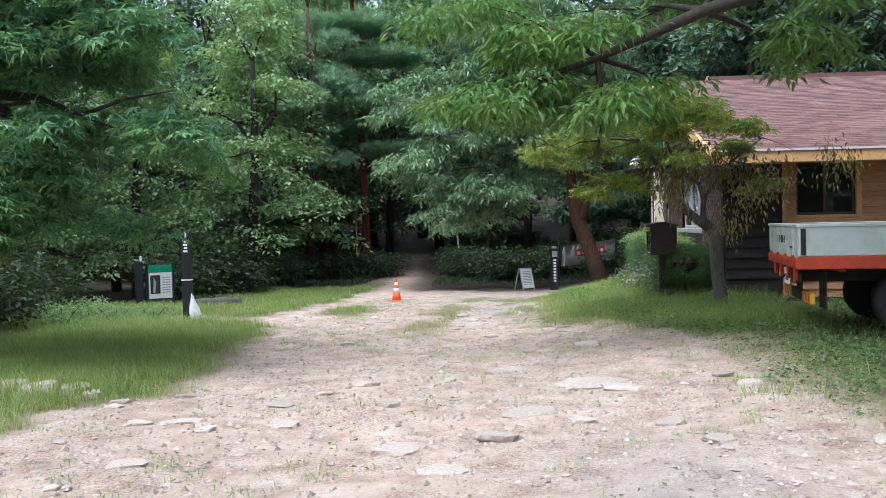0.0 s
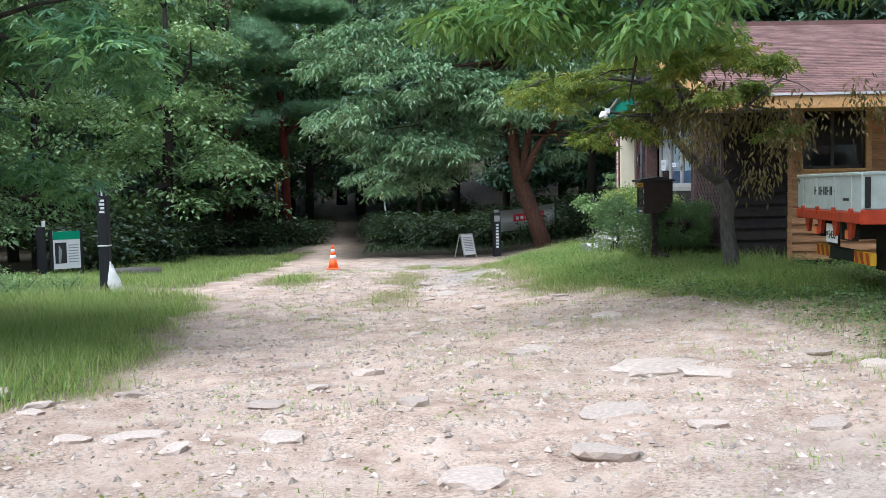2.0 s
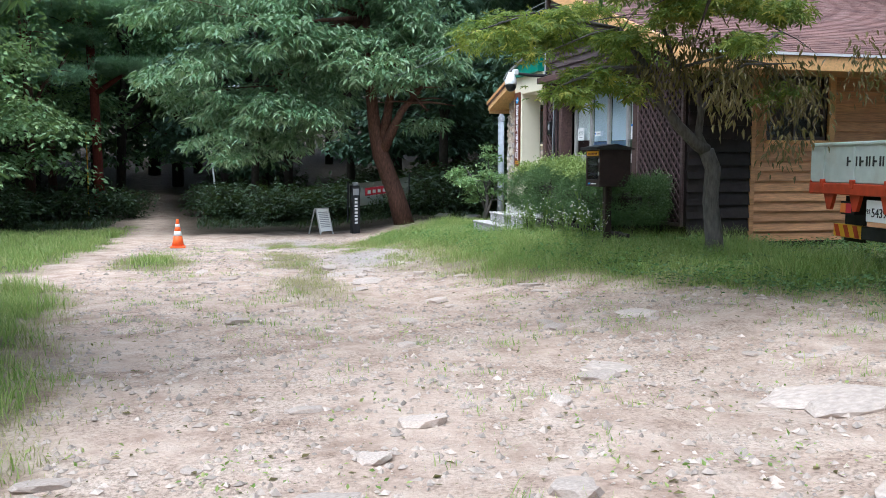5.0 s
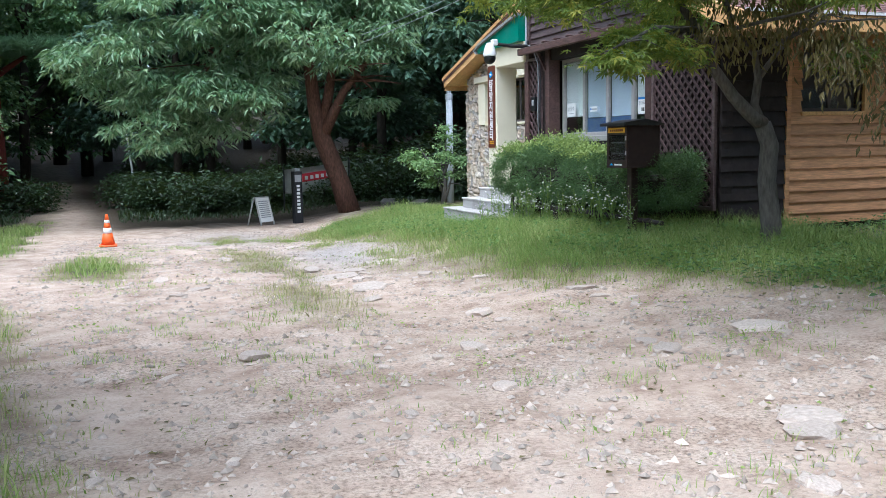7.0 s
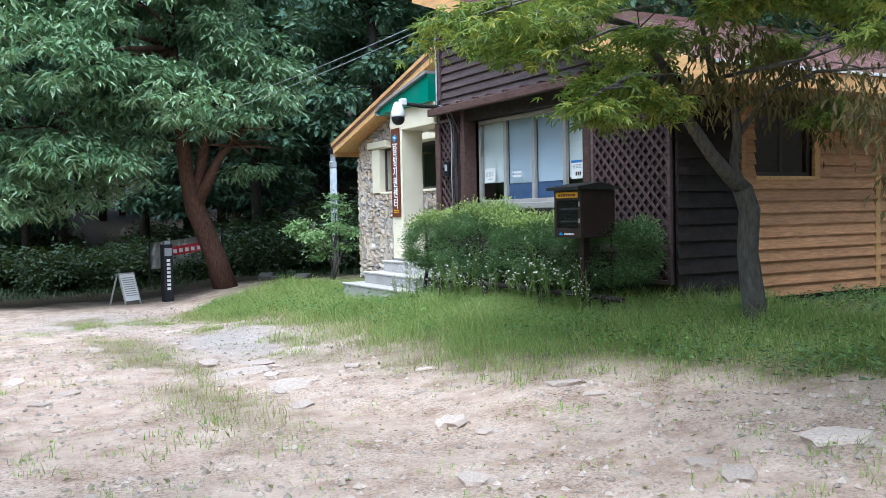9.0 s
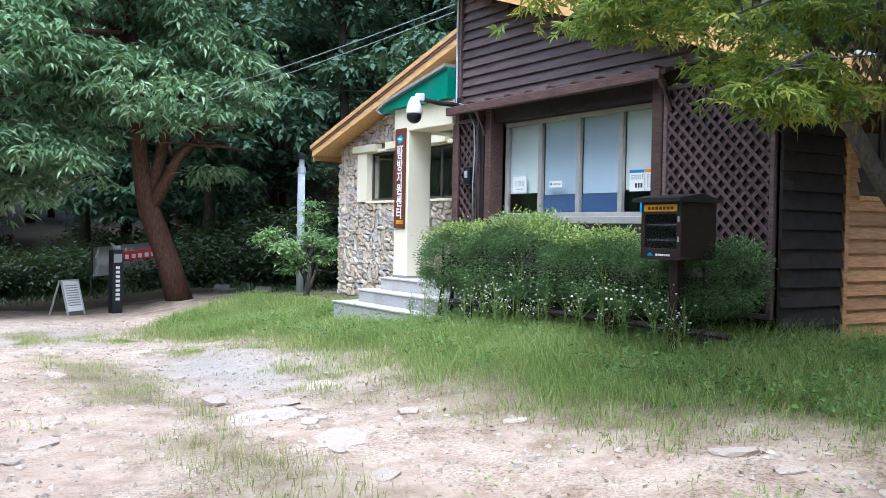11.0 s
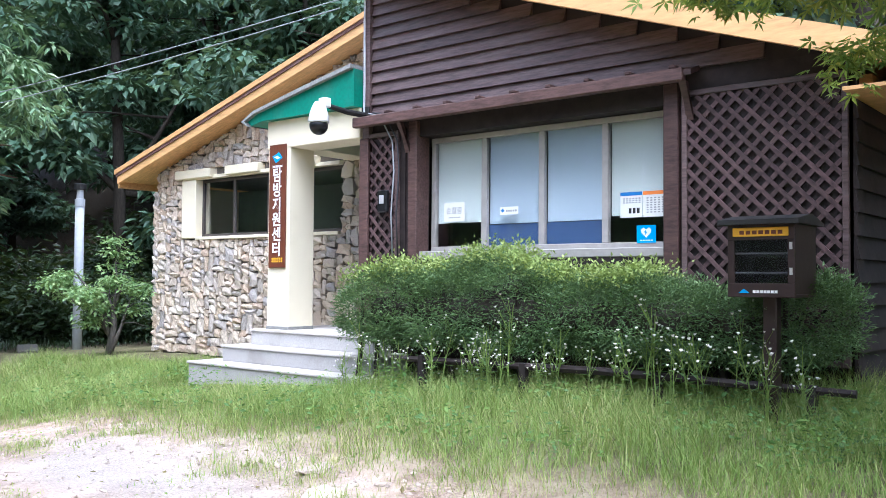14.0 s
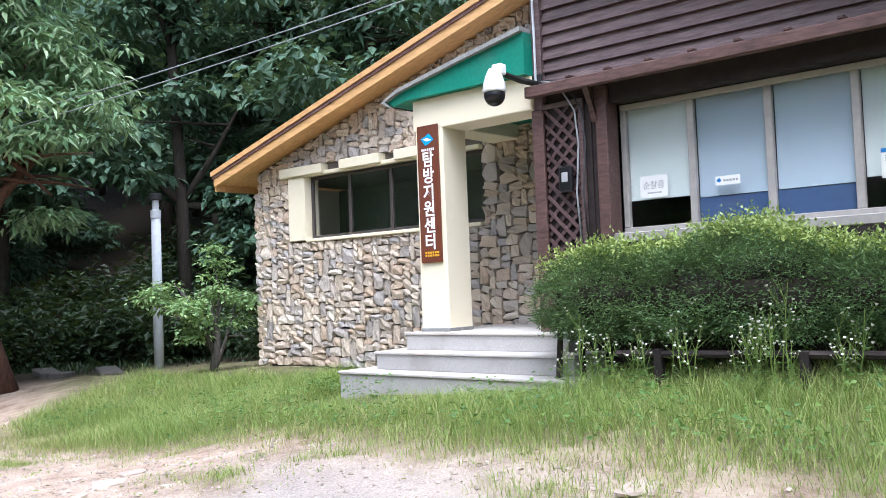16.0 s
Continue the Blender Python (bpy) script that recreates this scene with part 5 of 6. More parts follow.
part("heading", block(-0.006, -0.004, -0.118, 0.118, 0.215, 0.25), M_ORANGEPRINT, n4)
bars(n4, M_GREYPRINT, -0.004, -0.1, 0.1, 0.04, 0.2, 7, 5, 0.5)
n5 = thing("window_sticker", "square blue sticker with a white heart symbol", "sticker", (XW - 0.004, 18.22, 1.41))
part("sheet", block(-0.004, 0, -0.1, 0.1, 0, 0.17), M_CYANPRINT, n5)
part("symbol", prism([(0, 0.05), (0.05, 0.1), (0.052, 0.13), (0.03, 0.148), (0.0, 0.128), (-0.03, 0.148), (-0.052, 0.13), (-0.05, 0.1)], 0, -0.007, -0.004), M_PAPER, n5)
part("bolt", prism([(0.0, 0.13), (0.024, 0.1), (0.008, 0.1), (0.014, 0.07), (-0.016, 0.105), (0.0, 0.105)], 0, -0.0095, -0.0075), M_CYANPRINT, n5)
bars(n5, M_PAPER, -0.004, -0.07, 0.07, 0.02, 0.033, 1, 5)

# leaflet box on a post
lx, ly = 0.43, 16.56
lb = thing("leaflet_box", "dark brown wooden leaflet box with a glass front on a post", "box", (lx, ly, gz(lx, ly) - 0.1))
zz = -(gz(lx, ly) - 0.1)
part("post", block(-0.05, 0.05, -0.05, 0.05, 0, 0.93 + zz, 0.006), M_BOXWOOD, lb)
body = part("body", block(-0.21, 0.24, -0.24, 0.24, 0.93 + zz, 0.955 + zz, 0.004), M_BOXWOOD, lb)
part("side", block(-0.21, 0.24, -0.24, -0.22, 0.955 + zz, 1.45 + zz, 0.003), M_BOXWOOD, body)
part("side", block(-0.21, 0.24, 0.22, 0.24, 0.955 + zz, 1.45 + zz, 0.003), M_BOXWOOD, body)
part("back", block(0.22, 0.24, -0.22, 0.22, 0.955 + zz, 1.45 + zz), M_BOXWOOD, body)
part("shelf", block(-0.17, 0.22, -0.22, 0.22, 1.1 + zz, 1.112 + zz), M_GREYPRINT, body)
part("shelf", block(-0.17, 0.22, -0.22, 0.22, 1.24 + zz, 1.252 + zz), M_GREYPRINT, body)
door = part("door", block(-0.23, -0.21, -0.24, 0.24, 0.93 + zz, 1.03 + zz, 0.003), M_BOXWOOD, lb)
part("top_rail", block(-0.23, -0.21, -0.24, 0.24, 1.34 + zz, 1.45 + zz, 0.003), M_BOXWOOD, door)
part("stile", block(-0.23, -0.21, -0.24, -0.19, 1.03 + zz, 1.34 + zz, 0.003), M_BOXWOOD, door)
part("stile", block(-0.23, -0.21, 0.19, 0.24, 1.03 + zz, 1.34 + zz, 0.003), M_BOXWOOD, door)
pane = part("pane", block(-0.222, -0.218, -0.19, 0.19, 1.03 + zz, 1.34 + zz), M_GLASSBOX, door)
pane.visible_shadow = False
part("hinge", block(-0.236, -0.228, -0.225, -0.205, 1.09 + zz, 1.14 + zz), M_ALU, door)
part("hinge", block(-0.236, -0.228, -0.225, -0.205, 1.27 + zz, 1.32 + zz), M_ALU, door)
plate = part("name_plate", block(-0.24, -0.231, -0.2, 0.2, 1.365 + zz, 1.43 + zz, 0.004), M_YELLOW, lb, "yellow name plate")
bars(plate, M_SIGN, -0.24, -0.16, 0.16, 1.38 + zz, 1.418 + zz, 1, 7, 0.72)
bars(lb, M_PAPER, -0.231, -0.12, 0.06, 0.96 + zz, 0.985 + zz, 1, 7, 0.8)
part("emblem", prism([(0.08, 0.96 + zz), (0.12, 0.99 + zz), (0.16, 0.96 + zz)], 0, -0.233, -0.23), M_CYANPRINT, lb)
part("roof", prism([(-0.3, 1.45 + zz), (0.27, 1.45 + zz), (0.27, 1.47 + zz), (0.0, 1.53 + zz), (-0.3, 1.485 + zz)], 1, -0.29, 0.29), M_STEELDARK, lb, "dark weathered lid")

# hedge
hrng = np.random.default_rng(77)
hedge = thing("hedge", "clipped dark yew hedge with pale shoots under the window", "hedge", (0.9, 18.9, 0.0))
bm = bmesh.new()
for k in range(14):
    y = -2.3 + k * 0.36 + hrng.uniform(-0.08, 0.08)
    x = hrng.uniform(-0.15, 0.15)
    tube([(x, y, -0.1), (x + hrng.uniform(-0.1, 0.1), y + hrng.uniform(-0.1, 0.1), 0.35), (x + hrng.uniform(-0.2, 0.2), y + hrng.uniform(-0.2, 0.2), 1.0)], [0.035, 0.03, 0.015], 6, bm)
part("stem", bm, M_BARK_DARK, hedge)


def hedge_top(y):
    return 1.12 + 0.1 * np.sin(y * 1.7 + 0.5) + 0.06 * np.sin(y * 4.1) - 0.12 * smooth01((-1.2 - y) / 1.2)


n = 5200
y = hrng.uniform(-2.8, 2.45, n)
u = hrng.uniform(0, math.pi, n)
rx, rz = 0.48 + 0.05 * np.sin(y * 3.3) + 0.04 * np.sin(y * 7.7), (hedge_top(y) - 0.38) / 2
e = 0.62
cx = np.sign(np.cos(u * 2)) * np.abs(np.cos(u * 2)) ** e
cz = np.sign(np.sin(u * 2)) * np.abs(np.sin(u * 2)) ** e
rr = 0.76 + 0.3 * vnoise(y, u * 1.3, 5.0, 41) + 0.12 * (vnoise(y, u * 1.3, 11.0, 42) - 0.5) + hrng.uniform(-0.1, 0.03, n)
endc = np.clip(np.minimum(2.5 - y, y + 2.85) / 0.35, 0.25, 1) ** 0.5
pts = np.stack([cx * rx * rr * endc, y, 0.38 + rz + cz * rz * rr * endc], 1)
at, aim, sz = twigs_at(pts, 18, 0.045, hrng, 0.9, -0.05, 0.04)
aim += np.stack([np.repeat(cx, 18) * 0.5, np.zeros(n * 18), np.repeat(cz, 18) * 0.3 + 0.25], 1)
ob = new("foliage", leaf_cloud("foliage", at, aim, sz, LANCE, M_HEDGE, hrng))
ob.parent = hedge
y = hrng.uniform(-1.3, 2.3, 700)
pts = np.stack([hrng.uniform(-0.4, 0.35, 700), y, hedge_top(y) + hrng.uniform(-0.03, 0.09, 700)], 1)
at, aim, sz = twigs_at(pts, 11, 0.045, hrng, 1.0, -0.5, 0.042)
ob = new("top_growth", leaf_cloud("top_growth", at, aim, sz, OVATE, M_HEDGETOP, hrng))
ob.parent = hedge
ob["label"] = "bright yellow-green young shoots"
# added box hidden inside the foliage, there only to stop light passing through
core = bmesh.new()
block(-0.2, 0.2, -2.2, 2.1, 0.55, 0.85, 0.1, core)
part("core", core, M_BARK_DARK, hedge)

rail = thing("low_rail", "low weathered timber rail under the hedge", "fence", (0.5, 18.0, 0.0))
for y in (-1.7, -0.5, 0.8, 2.0):
    part("post", block(-0.035, 0.035, y - 0.035, y + 0.035, -0.25, 0.3, 0.006), M_DARKPANEL, rail)
part("bar", tube([(0, -2.0, 0.26), (0.01, 0, 0.28), (0, 2.4, 0.25)], [0.03, 0.035, 0.03], 7), M_DARKPANEL, rail)

# grey pole by the corner
px, py = 4.57, 34.2
gp = thing("grey_pole", "grey painted metal pole with a round cap", "pole", on(px, py, -0.1))
part("shaft", tube([(0, 0, 0), (0, 0, 3.45)], [0.11, 0.105], 14), M_GALV, gp, smooth=True)
part("collar", tube([(0, 0, 3.45), (0, 0, 3.62), (0, 0, 3.64), (0, 0, 3.85)], [0.118, 0.118, 0.08, 0.075], 14), M_GALV, gp)
part("cap", tube([(0, 0, 3.85), (0, 0, 3.86), (0, 0, 3.98), (0, 0, 4.0)], [0.1, 0.14, 0.14, 0.1], 14), M_STEELDARK, gp, "dark cap")

# flat kerb slabs beside the grass
for x, y, w, l, a in ((3.0, 36.2, 0.45, 1.9, 70), (3.6, 34.6, 0.45, 1.9, 65), (2.7, 34.9, 0.35, 0.5, 40)):
    s = thing("stone_slab", "weathered flat slab lying at the edge of the grass", "slab", (x, y, gz(x, y) - 0.05), group="edge slabs", turn=a)
    part("slab", block(-l / 2, l / 2, -w / 2, w / 2, 0, 0.16, 0.02), M_BARK_GREY, s)

# finger post, notice board on legs, banner
sx, sy = -0.6, 33.6
sp = thing("sign_post", "dark square sign post with small white writing", "sign post", on(sx, sy, -0.1), turn=8)
part("post", block(-0.13, 0.13, -0.13, 0.13, 0, 1.66, 0.01), M_DARKPOST, sp)
part("plate", block(-0.1, 0.1, -0.136, -0.13, 1.35, 1.56), M_GREYPRINT, sp, "grey pictogram plate")
bm = bmesh.new()
for k in range(8):
    block(-0.05, 0.05, -0.135, -0.13, 0.42 + k * 0.11, 0.49 + k * 0.11, 0, bm)
part("print_bar", bm, M_PAPER, sp)
part("cap", block(-0.07, 0.09, -0.06, 0.1, 1.66, 1.76, 0.01), M_GREYPRINT, sp)
ax, ay = -1.72, 33.5
ab = thing("a_board", "white folding notice board standing on the ground", "notice board", on(ax, ay, 0.0), turn=36)
ab.scale = (0.9, 0.9, 0.82)
front = part("panel", prism([(-0.28, 0.12), (-0.25, 0.12), (-0.03, 0.98), (-0.06, 0.98)], 0, -0.3, 0.3), M_PAPER, ab)
bm = bmesh.new()
for k in range(9):
    z = 0.28 + k * 0.07
    block(-0.22, 0.22, -0.29 + (z - 0.12) * 0.255 + 0.003, -0.285 + (z - 0.12) * 0.255, z, z + 0.03, 0, bm)
part("print_bar", bm, M_GREYPRINT, front)
for x in (-0.31, 0.28):
    part("leg", prism([(-0.32, 0.0), (-0.28, 0.0), (-0.02, 1.02), (-0.06, 1.02)], 0, x, x + 0.035), M_ALU, ab)
    part("leg", prism([(0.3, 0.0), (0.34, 0.0), (0.02, 1.02), (-0.02, 1.02)], 0, x, x + 0.035), M_ALU, ab)
part("rail", block(-0.31, 0.315, -0.06, 0.0, 0.98, 1.02), M_ALU, ab)
bx, by = 1.17, 39.0
bn = thing("banner", "white cloth banner with a red panel strung between two stakes", "banner", (bx, by, gz(bx, by) - 0.1), turn=4)
bz = -(gz(bx, by) - 0.1)
part("stake", tube([(-1.24, 0, 0), (-1.22, 0, bz + 0.55)], [0.035, 0.03], 7), M_DARKPOST, bn)
part("stake", tube([(1.24, 0, 0), (1.24, 0, bz + 0.85)], [0.035, 0.03], 7), M_DARKPOST, bn)
bm = bmesh.new()
rows = []
for k in range(13):
    x = -1.2 + k * 0.2
    rows.append([bm.verts.new((x, 0.03 * math.sin(k * 0.9) + 0.06, bz + z + 0.115 * x - 0.03 * math.sin(k / 12 * math.pi))) for z in (-0.28, 0.16, 0.6)])
for a, b in zip(rows, rows[1:]):
    for j in range(2):
        bm.faces.new((a[j], b[j], b[j + 1], a[j + 1]))
bmesh.ops.solidify(bm, geom=bm.faces[:], thickness=0.004)
cloth = part("cloth", bm, M_PAPER, bn, smooth=True)
part("red_panel", prism([(-0.55, bz + 0.0), (0.75, bz + 0.15), (0.75, bz + 0.45), (-0.55, bz + 0.3)], 1, 0.005, 0.012), M_REDPRINT, cloth, "red printed panel")
bm = bmesh.new()
for k in range(6):
    x = -0.45 + k * 0.2
    block(x, x + 0.12, 0.0, 0.003, bz + 0.14 + 0.115 * x, bz + 0.27 + 0.115 * x, 0, bm)
part("print_bar", bm, M_PAPER, cloth)

# white rod hung by the trail, yellow marker rod by the pine
wx, wy2 = -5.16, 49.7
wr = thing("white_rod", "white painted rod standing by the forest trail", "pole", on(wx, wy2, -0.1))
part("rod", tube([(0.25, 0, 0.0), (0.18, 0, 1.4), (0.0, 0, 3.4)], [0.05, 0.05, 0.04], 8), M_WHITE, wr)
yr = thing("marker_rod", "thin yellowish marker rod beside the red pine", "pole", on(-10.9, 50.5, -0.1))
part("rod", tube([(0, 0, 0), (0.02, 0, 2.0), (0.0, 0, 4.2)], [0.035, 0.03, 0.025], 7), M_YELLOW, yr)

# traffic cone
cx, cy = -5.95, 28.3
cone = thing("traffic_cone", "orange traffic cone with white bands at the edge of the track", "cone", on(cx, cy, 0.0))
part("base", block(-0.19, 0.19, -0.19, 0.19, 0, 0.04, 0.012), M_CONE, cone)
part("shell", tube([(0, 0, 0.04), (0, 0, 0.3)], [0.15, 0.103], 18), M_CONE, cone, smooth=True)
part("band", tube([(0, 0, 0.3), (0, 0, 0.42)], [0.105, 0.084], 18), M_WHITE, cone, "white reflective band", smooth=True)
part("shell", tube([(0, 0, 0.42), (0, 0, 0.53)], [0.082, 0.062], 18), M_CONE, cone, smooth=True)
part("band", tube([(0, 0, 0.53), (0, 0, 0.6)], [0.064, 0.052], 18), M_WHITE, cone, "white reflective band", smooth=True)
part("tip", tube([(0, 0, 0.6), (0, 0, 0.72), (0, 0, 0.73)], [0.05, 0.03, 0.02], 18), M_CONE, cone, smooth=True)

# black post with a white sack, information board
qx, qy = -8.96, 17.67
bp = thing("black_post", "black square post with white lettering and a band", "post", on(qx, qy, -0.1))
part("shaft", block(-0.085, 0.085, -0.085, 0.085, 0, 1.98, 0.008), M_DARKPOST, bp)
part("band", block(-0.092, 0.092, -0.092, 0.092, 0.98, 1.005, 0.0), M_WHITE, bp, "thin white band")
bm = bmesh.new()
for k in range(4):
    block(-0.04 + 0.02 * (k % 2), 0.05, -0.089, -0.085, 1.56 + k * 0.065, 1.6 + k * 0.065, 0, bm)
block(0.0, 0.03, -0.089, -0.085, 1.86, 1.97, 0, bm)
part("print_bar", bm, M_WHITE, bp)
sk = thing("white_sack", "crumpled white sack hanging from the black post", "sack", on(qx + 0.17, qy - 0.05, 0.0))
bm = bmesh.new()
bmesh.ops.create_icosphere(bm, subdivisions=3, radius=1.0)
for v in bm.verts:
    t = (v.co.z + 1) / 2
    v.co = Vector((v.co.x * (0.16 * (1 - t) ** 0.8 + 0.015), v.co.y * (0.11 * (1 - t) ** 0.8 + 0.015), t * 0.62)) * (1 + 0.12 * noise.noise(v.co * 3))
    v.co.x += 0.03 - t * 0.11
part("cloth", bm, M_BAG, sk, smooth=True)
ix, iy = -12.95, 26.3
ib = thing("information_board", "upright information board with a green heading and a dark picture", "information board", on(ix, iy, -0.1), turn=38)
for x in (-0.42, 0.36):
    part("leg", block(x, x + 0.08, -0.04, 0.04, 0, 1.42, 0.006), M_DARKPOST, ib)
part("side_post", block(-0.72, -0.52, -0.06, 0.1, 0, 1.5, 0.01), M_DARKPOST, ib)
part("cap", block(-0.6, -0.53, -0.065, -0.0, 1.5, 1.66), M_WHITE, ib)
bd = part("panel", block(-0.34, 0.36, -0.05, -0.02, 0.35, 1.36, 0.004), M_PAPER, ib)
part("heading", block(-0.34, 0.36, -0.056, -0.05, 1.14, 1.36), M_GREENPRINT, bd, "green heading")
part("picture", block(-0.3, 0.0, -0.056, -0.05, 0.5, 1.06), M_INK, bd)
part("picture_stripe", prism([(-0.22, 0.52), (-0.16, 0.52), (-0.12, 0.85), (-0.2, 1.0)], 1, -0.059, -0.056), M_GREYPRINT, bd)
bm = bmesh.new()
for k in range(7):
    block(0.05, 0.31, -0.055, -0.05, 0.52 + k * 0.075, 0.545 + k * 0.075, 0, bm)
part("print_bar", bm, M_GREYPRINT, bd)
lg = thing("log", "grey weathered log lying in the grass", "log", on(-11.0, 25.6, 0.1), turn=20)
part("log", tube([(-0.75, 0, 0), (0, 0.03, 0.02), (0.75, 0, 0.0)], [0.14, 0.15, 0.13], 10), M_BARK_GREY, lg, smooth=True)

# flat-bed truck
TZ = 0.1
truck = thing("flatbed_truck", "old flat-bed truck, worn white sideboards over an orange-red frame", "truck", (1.34, 12.35, TZ), turn=-8)
HW = 1.17
part("bed_floor", block(0.02, 3.9, -HW + 0.03, HW - 0.03, 0.86, 0.94, 0.01), M_TRUCKRED, truck)
tail = part("tailgate", block(0, 0.045, -HW + 0.02, HW - 0.02, 0.95, 1.36, 0.012), M_TRUCKWHITE, truck, "worn white tailgate")
part("cap_rail", block(-0.02, 0.06, -HW + 0.02, HW - 0.02, 1.345, 1.385, 0.01), M_TRUCKWHITE, tail)
for y in (-0.88, -0.3, 0.3, 0.88):
    part("rib", block(-0.014, 0.0, y - 0.02, y + 0.02, 0.96, 1.34, 0.004), M_TRUCKWHITE, tail)
    part("hinge", block(-0.03, 0.02, y - 0.035, y + 0.035, 0.9, 0.99, 0.006), M_TRUCKRED, tail)
bm = bmesh.new()
for k in range(7):
    y = 0.42 - k * 0.115
    block(-0.006, -0.001, y - 0.012, y + 0.012, 1.13, 1.23, 0, bm)
    if k % 2 == 0:
        block(-0.006, -0.001, y - 0.055, y - 0.012, 1.17, 1.19, 0, bm)
    else:
        block(-0.006, -0.001, y - 0.06, y - 0.04, 1.13, 1.23, 0, bm)
block(-0.006, -0.001, -0.78, -0.6, 1.07, 1.1, 0, bm)
part("maker_mark", bm, M_INK, tail, "dark painted bars")
for s in (-1, 1):
    y0, y1 = sorted((s * HW, s * (HW - 0.045)))
    sb = part("sideboard", block(0.0, 3.9, y0, y1, 0.98, 1.36, 0.012), M_TRUCKWHITE, truck, "worn white sideboard")
    y0, y1 = sorted((s * (HW + 0.015), s * (HW - 0.06)))
    part("cap_rail", block(0.0, 3.9, y0, y1, 1.345, 1.385, 0.008), M_TRUCKWHITE, sb)
    for x in (0.06, 1.3, 2.6, 3.8):
        y0, y1 = sorted((s * HW, s * (HW + 0.018)))
        part("latch", block(x - 0.03, x + 0.03, y0, y1, 1.0, 1.33, 0.005), M_STEELDARK, sb)
    y0, y1 = sorted((s * (HW + 0.01), s * (HW - 0.05)))
    part("side_rail", block(0.0, 3.9, y0, y1, 0.82, 0.98, 0.01), M_TRUCKRED, truck, "worn orange-red side rail")
part("rear_rail", block(-0.02, 0.05, -HW + 0.02, HW - 0.02, 0.83, 0.95, 0.01), M_TRUCKRED, truck, "worn orange-red rear rail")
for y in (-0.75, -0.25, 0.3, 0.8):
    part("gusset", prism([(y - 0.1, 0.83), (y + 0.1, 0.83), (y + 0.03, 0.66), (y - 0.03, 0.66)], 0, 0.02, 0.06), M_TRUCKRED, truck)
for y in (-0.42, 0.34):
    part("chassis_rail", block(0.05, 5.4, y, y + 0.09, 0.62, 0.83, 0.008), M_STEELDARK, truck)
for x in (0.5, 1.4, 2.4, 3.4):
    part("cross_member", block(x, x + 0.08, -HW + 0.1, HW - 0.1, 0.78, 0.86, 0.004), M_TRUCKRED, truck)
part("mudflap", block(0.35, 0.37, -1.02, -0.62, 0.3, 0.8, 0.004), M_STEELDARK, truck)
part("mudflap", block(0.35, 0.37, 0.62, 1.02, 0.3, 0.8, 0.004), M_STEELDARK, truck)
pl = part("number_plate", block(0.04, 0.05, -0.28, 0.12, 0.57, 0.79, 0.006), M_PAPER, truck, "white number plate")
word("5439", pl, M_INK, 0.13, Matrix.Translation((0.036, -0.11, 0.66)) @ FACE_WEST)
word("92", pl, M_INK, 0.07, Matrix.Translation((0.036, 0.07, 0.67)) @ FACE_WEST)
for y0, y1 in ((0.38, 0.62), (-0.75, -0.5)):
    tl = part("tail_light", block(0.05, 0.13, y0, y1, 0.62, 0.76, 0.012), M_STEELDARK, truck)
    part("lens", block(0.045, 0.05, y0 + 0.02, (y0 + y1) / 2, 0.64, 0.74), M_REDPRINT, tl)
    part("lens", block(0.045, 0.05, (y0 + y1) / 2 + 0.005, y1 - 0.02, 0.64, 0.74), M_ORANGEPRINT, tl)
bump = part("bumper", block(0.18, 0.24, -0.42, 0.42, 0.36, 0.5, 0.008), M_STEELDARK, truck, "black bumper bar with striped ends")
for s in (-1, 1):
    y0, y1 = sorted((s * 0.42, s * 0.95))
    st = part("striped_end", block(0.178, 0.24, y0, y1, 0.36, 0.5, 0.006), M_YELLOW, bump, "yellow and red hazard stripes")
    for k in range(3):
        a = y0 + 0.02 + k * 0.18
        part("stripe", prism([(a, 0.365), (a + 0.08, 0.365), (a + 0.14, 0.495), (a + 0.06, 0.495)], 0, 0.174, 0.178), M_TRUCKRED, st)
for x in (1.35, 5.0):
    for s in (-1, 1):
        wh = part("wheel", tube([(x, s * 0.62, 0.39), (x, s * 0.66, 0.39), (x, s * 0.9, 0.39), (x, s * 0.94, 0.39)], [0.33, 0.39, 0.39, 0.33], 24), M_RUBBER, truck, "dusty black tyre", smooth=True)
        part("rim", tube([(x, s * 0.93, 0.39), (x, s * 0.95, 0.39)], [0.22, 0.18], 18), M_GALV, wh)
part("axle", tube([(1.35, -0.7, 0.39), (1.35, 0.7, 0.39)], [0.08, 0.08], 10), M_STEELDARK, truck)
cab = part("cab", prism([(4.1, 0.55), (5.85, 0.55), (5.9, 1.3), (5.55, 2.05), (4.1, 2.05)], 1, -0.95, 0.95), M_TRUCKWHITE, truck, "white cab")
part("side_window", prism([(4.5, 1.4), (5.5, 1.4), (5.3, 1.9), (4.5, 1.9)], 1, -0.956, -0.95), M_BLACK, cab)
part("rear_window", block(4.092, 4.1, -0.6, 0.6, 1.5, 1.9), M_BLACK, cab)

# ---- rocks, pebbles and grass ----
def rock_mesh(seed):
    bm = bmesh.new()
    bmesh.ops.create_icosphere(bm, subdivisions=2, radius=0.5)
    off = Vector((seed * 5.3, seed * 2.1, seed))
    for v in bm.verts:
        c = v.co.copy()
        v.co = c * (1 + 0.45 * noise.noise(c * 2.2 + off) + 0.2 * noise.noise(c * 5 + off))
        v.co.z = max(min(v.co.z, 0.3 + 0.06 * noise.noise(c * 3 + off)), -0.4)
    return mesh_of(bm, "rock", M_ROCK)


ROCKS = [rock_mesh(k) for k in range(8)]
rrng = np.random.default_rng(55)


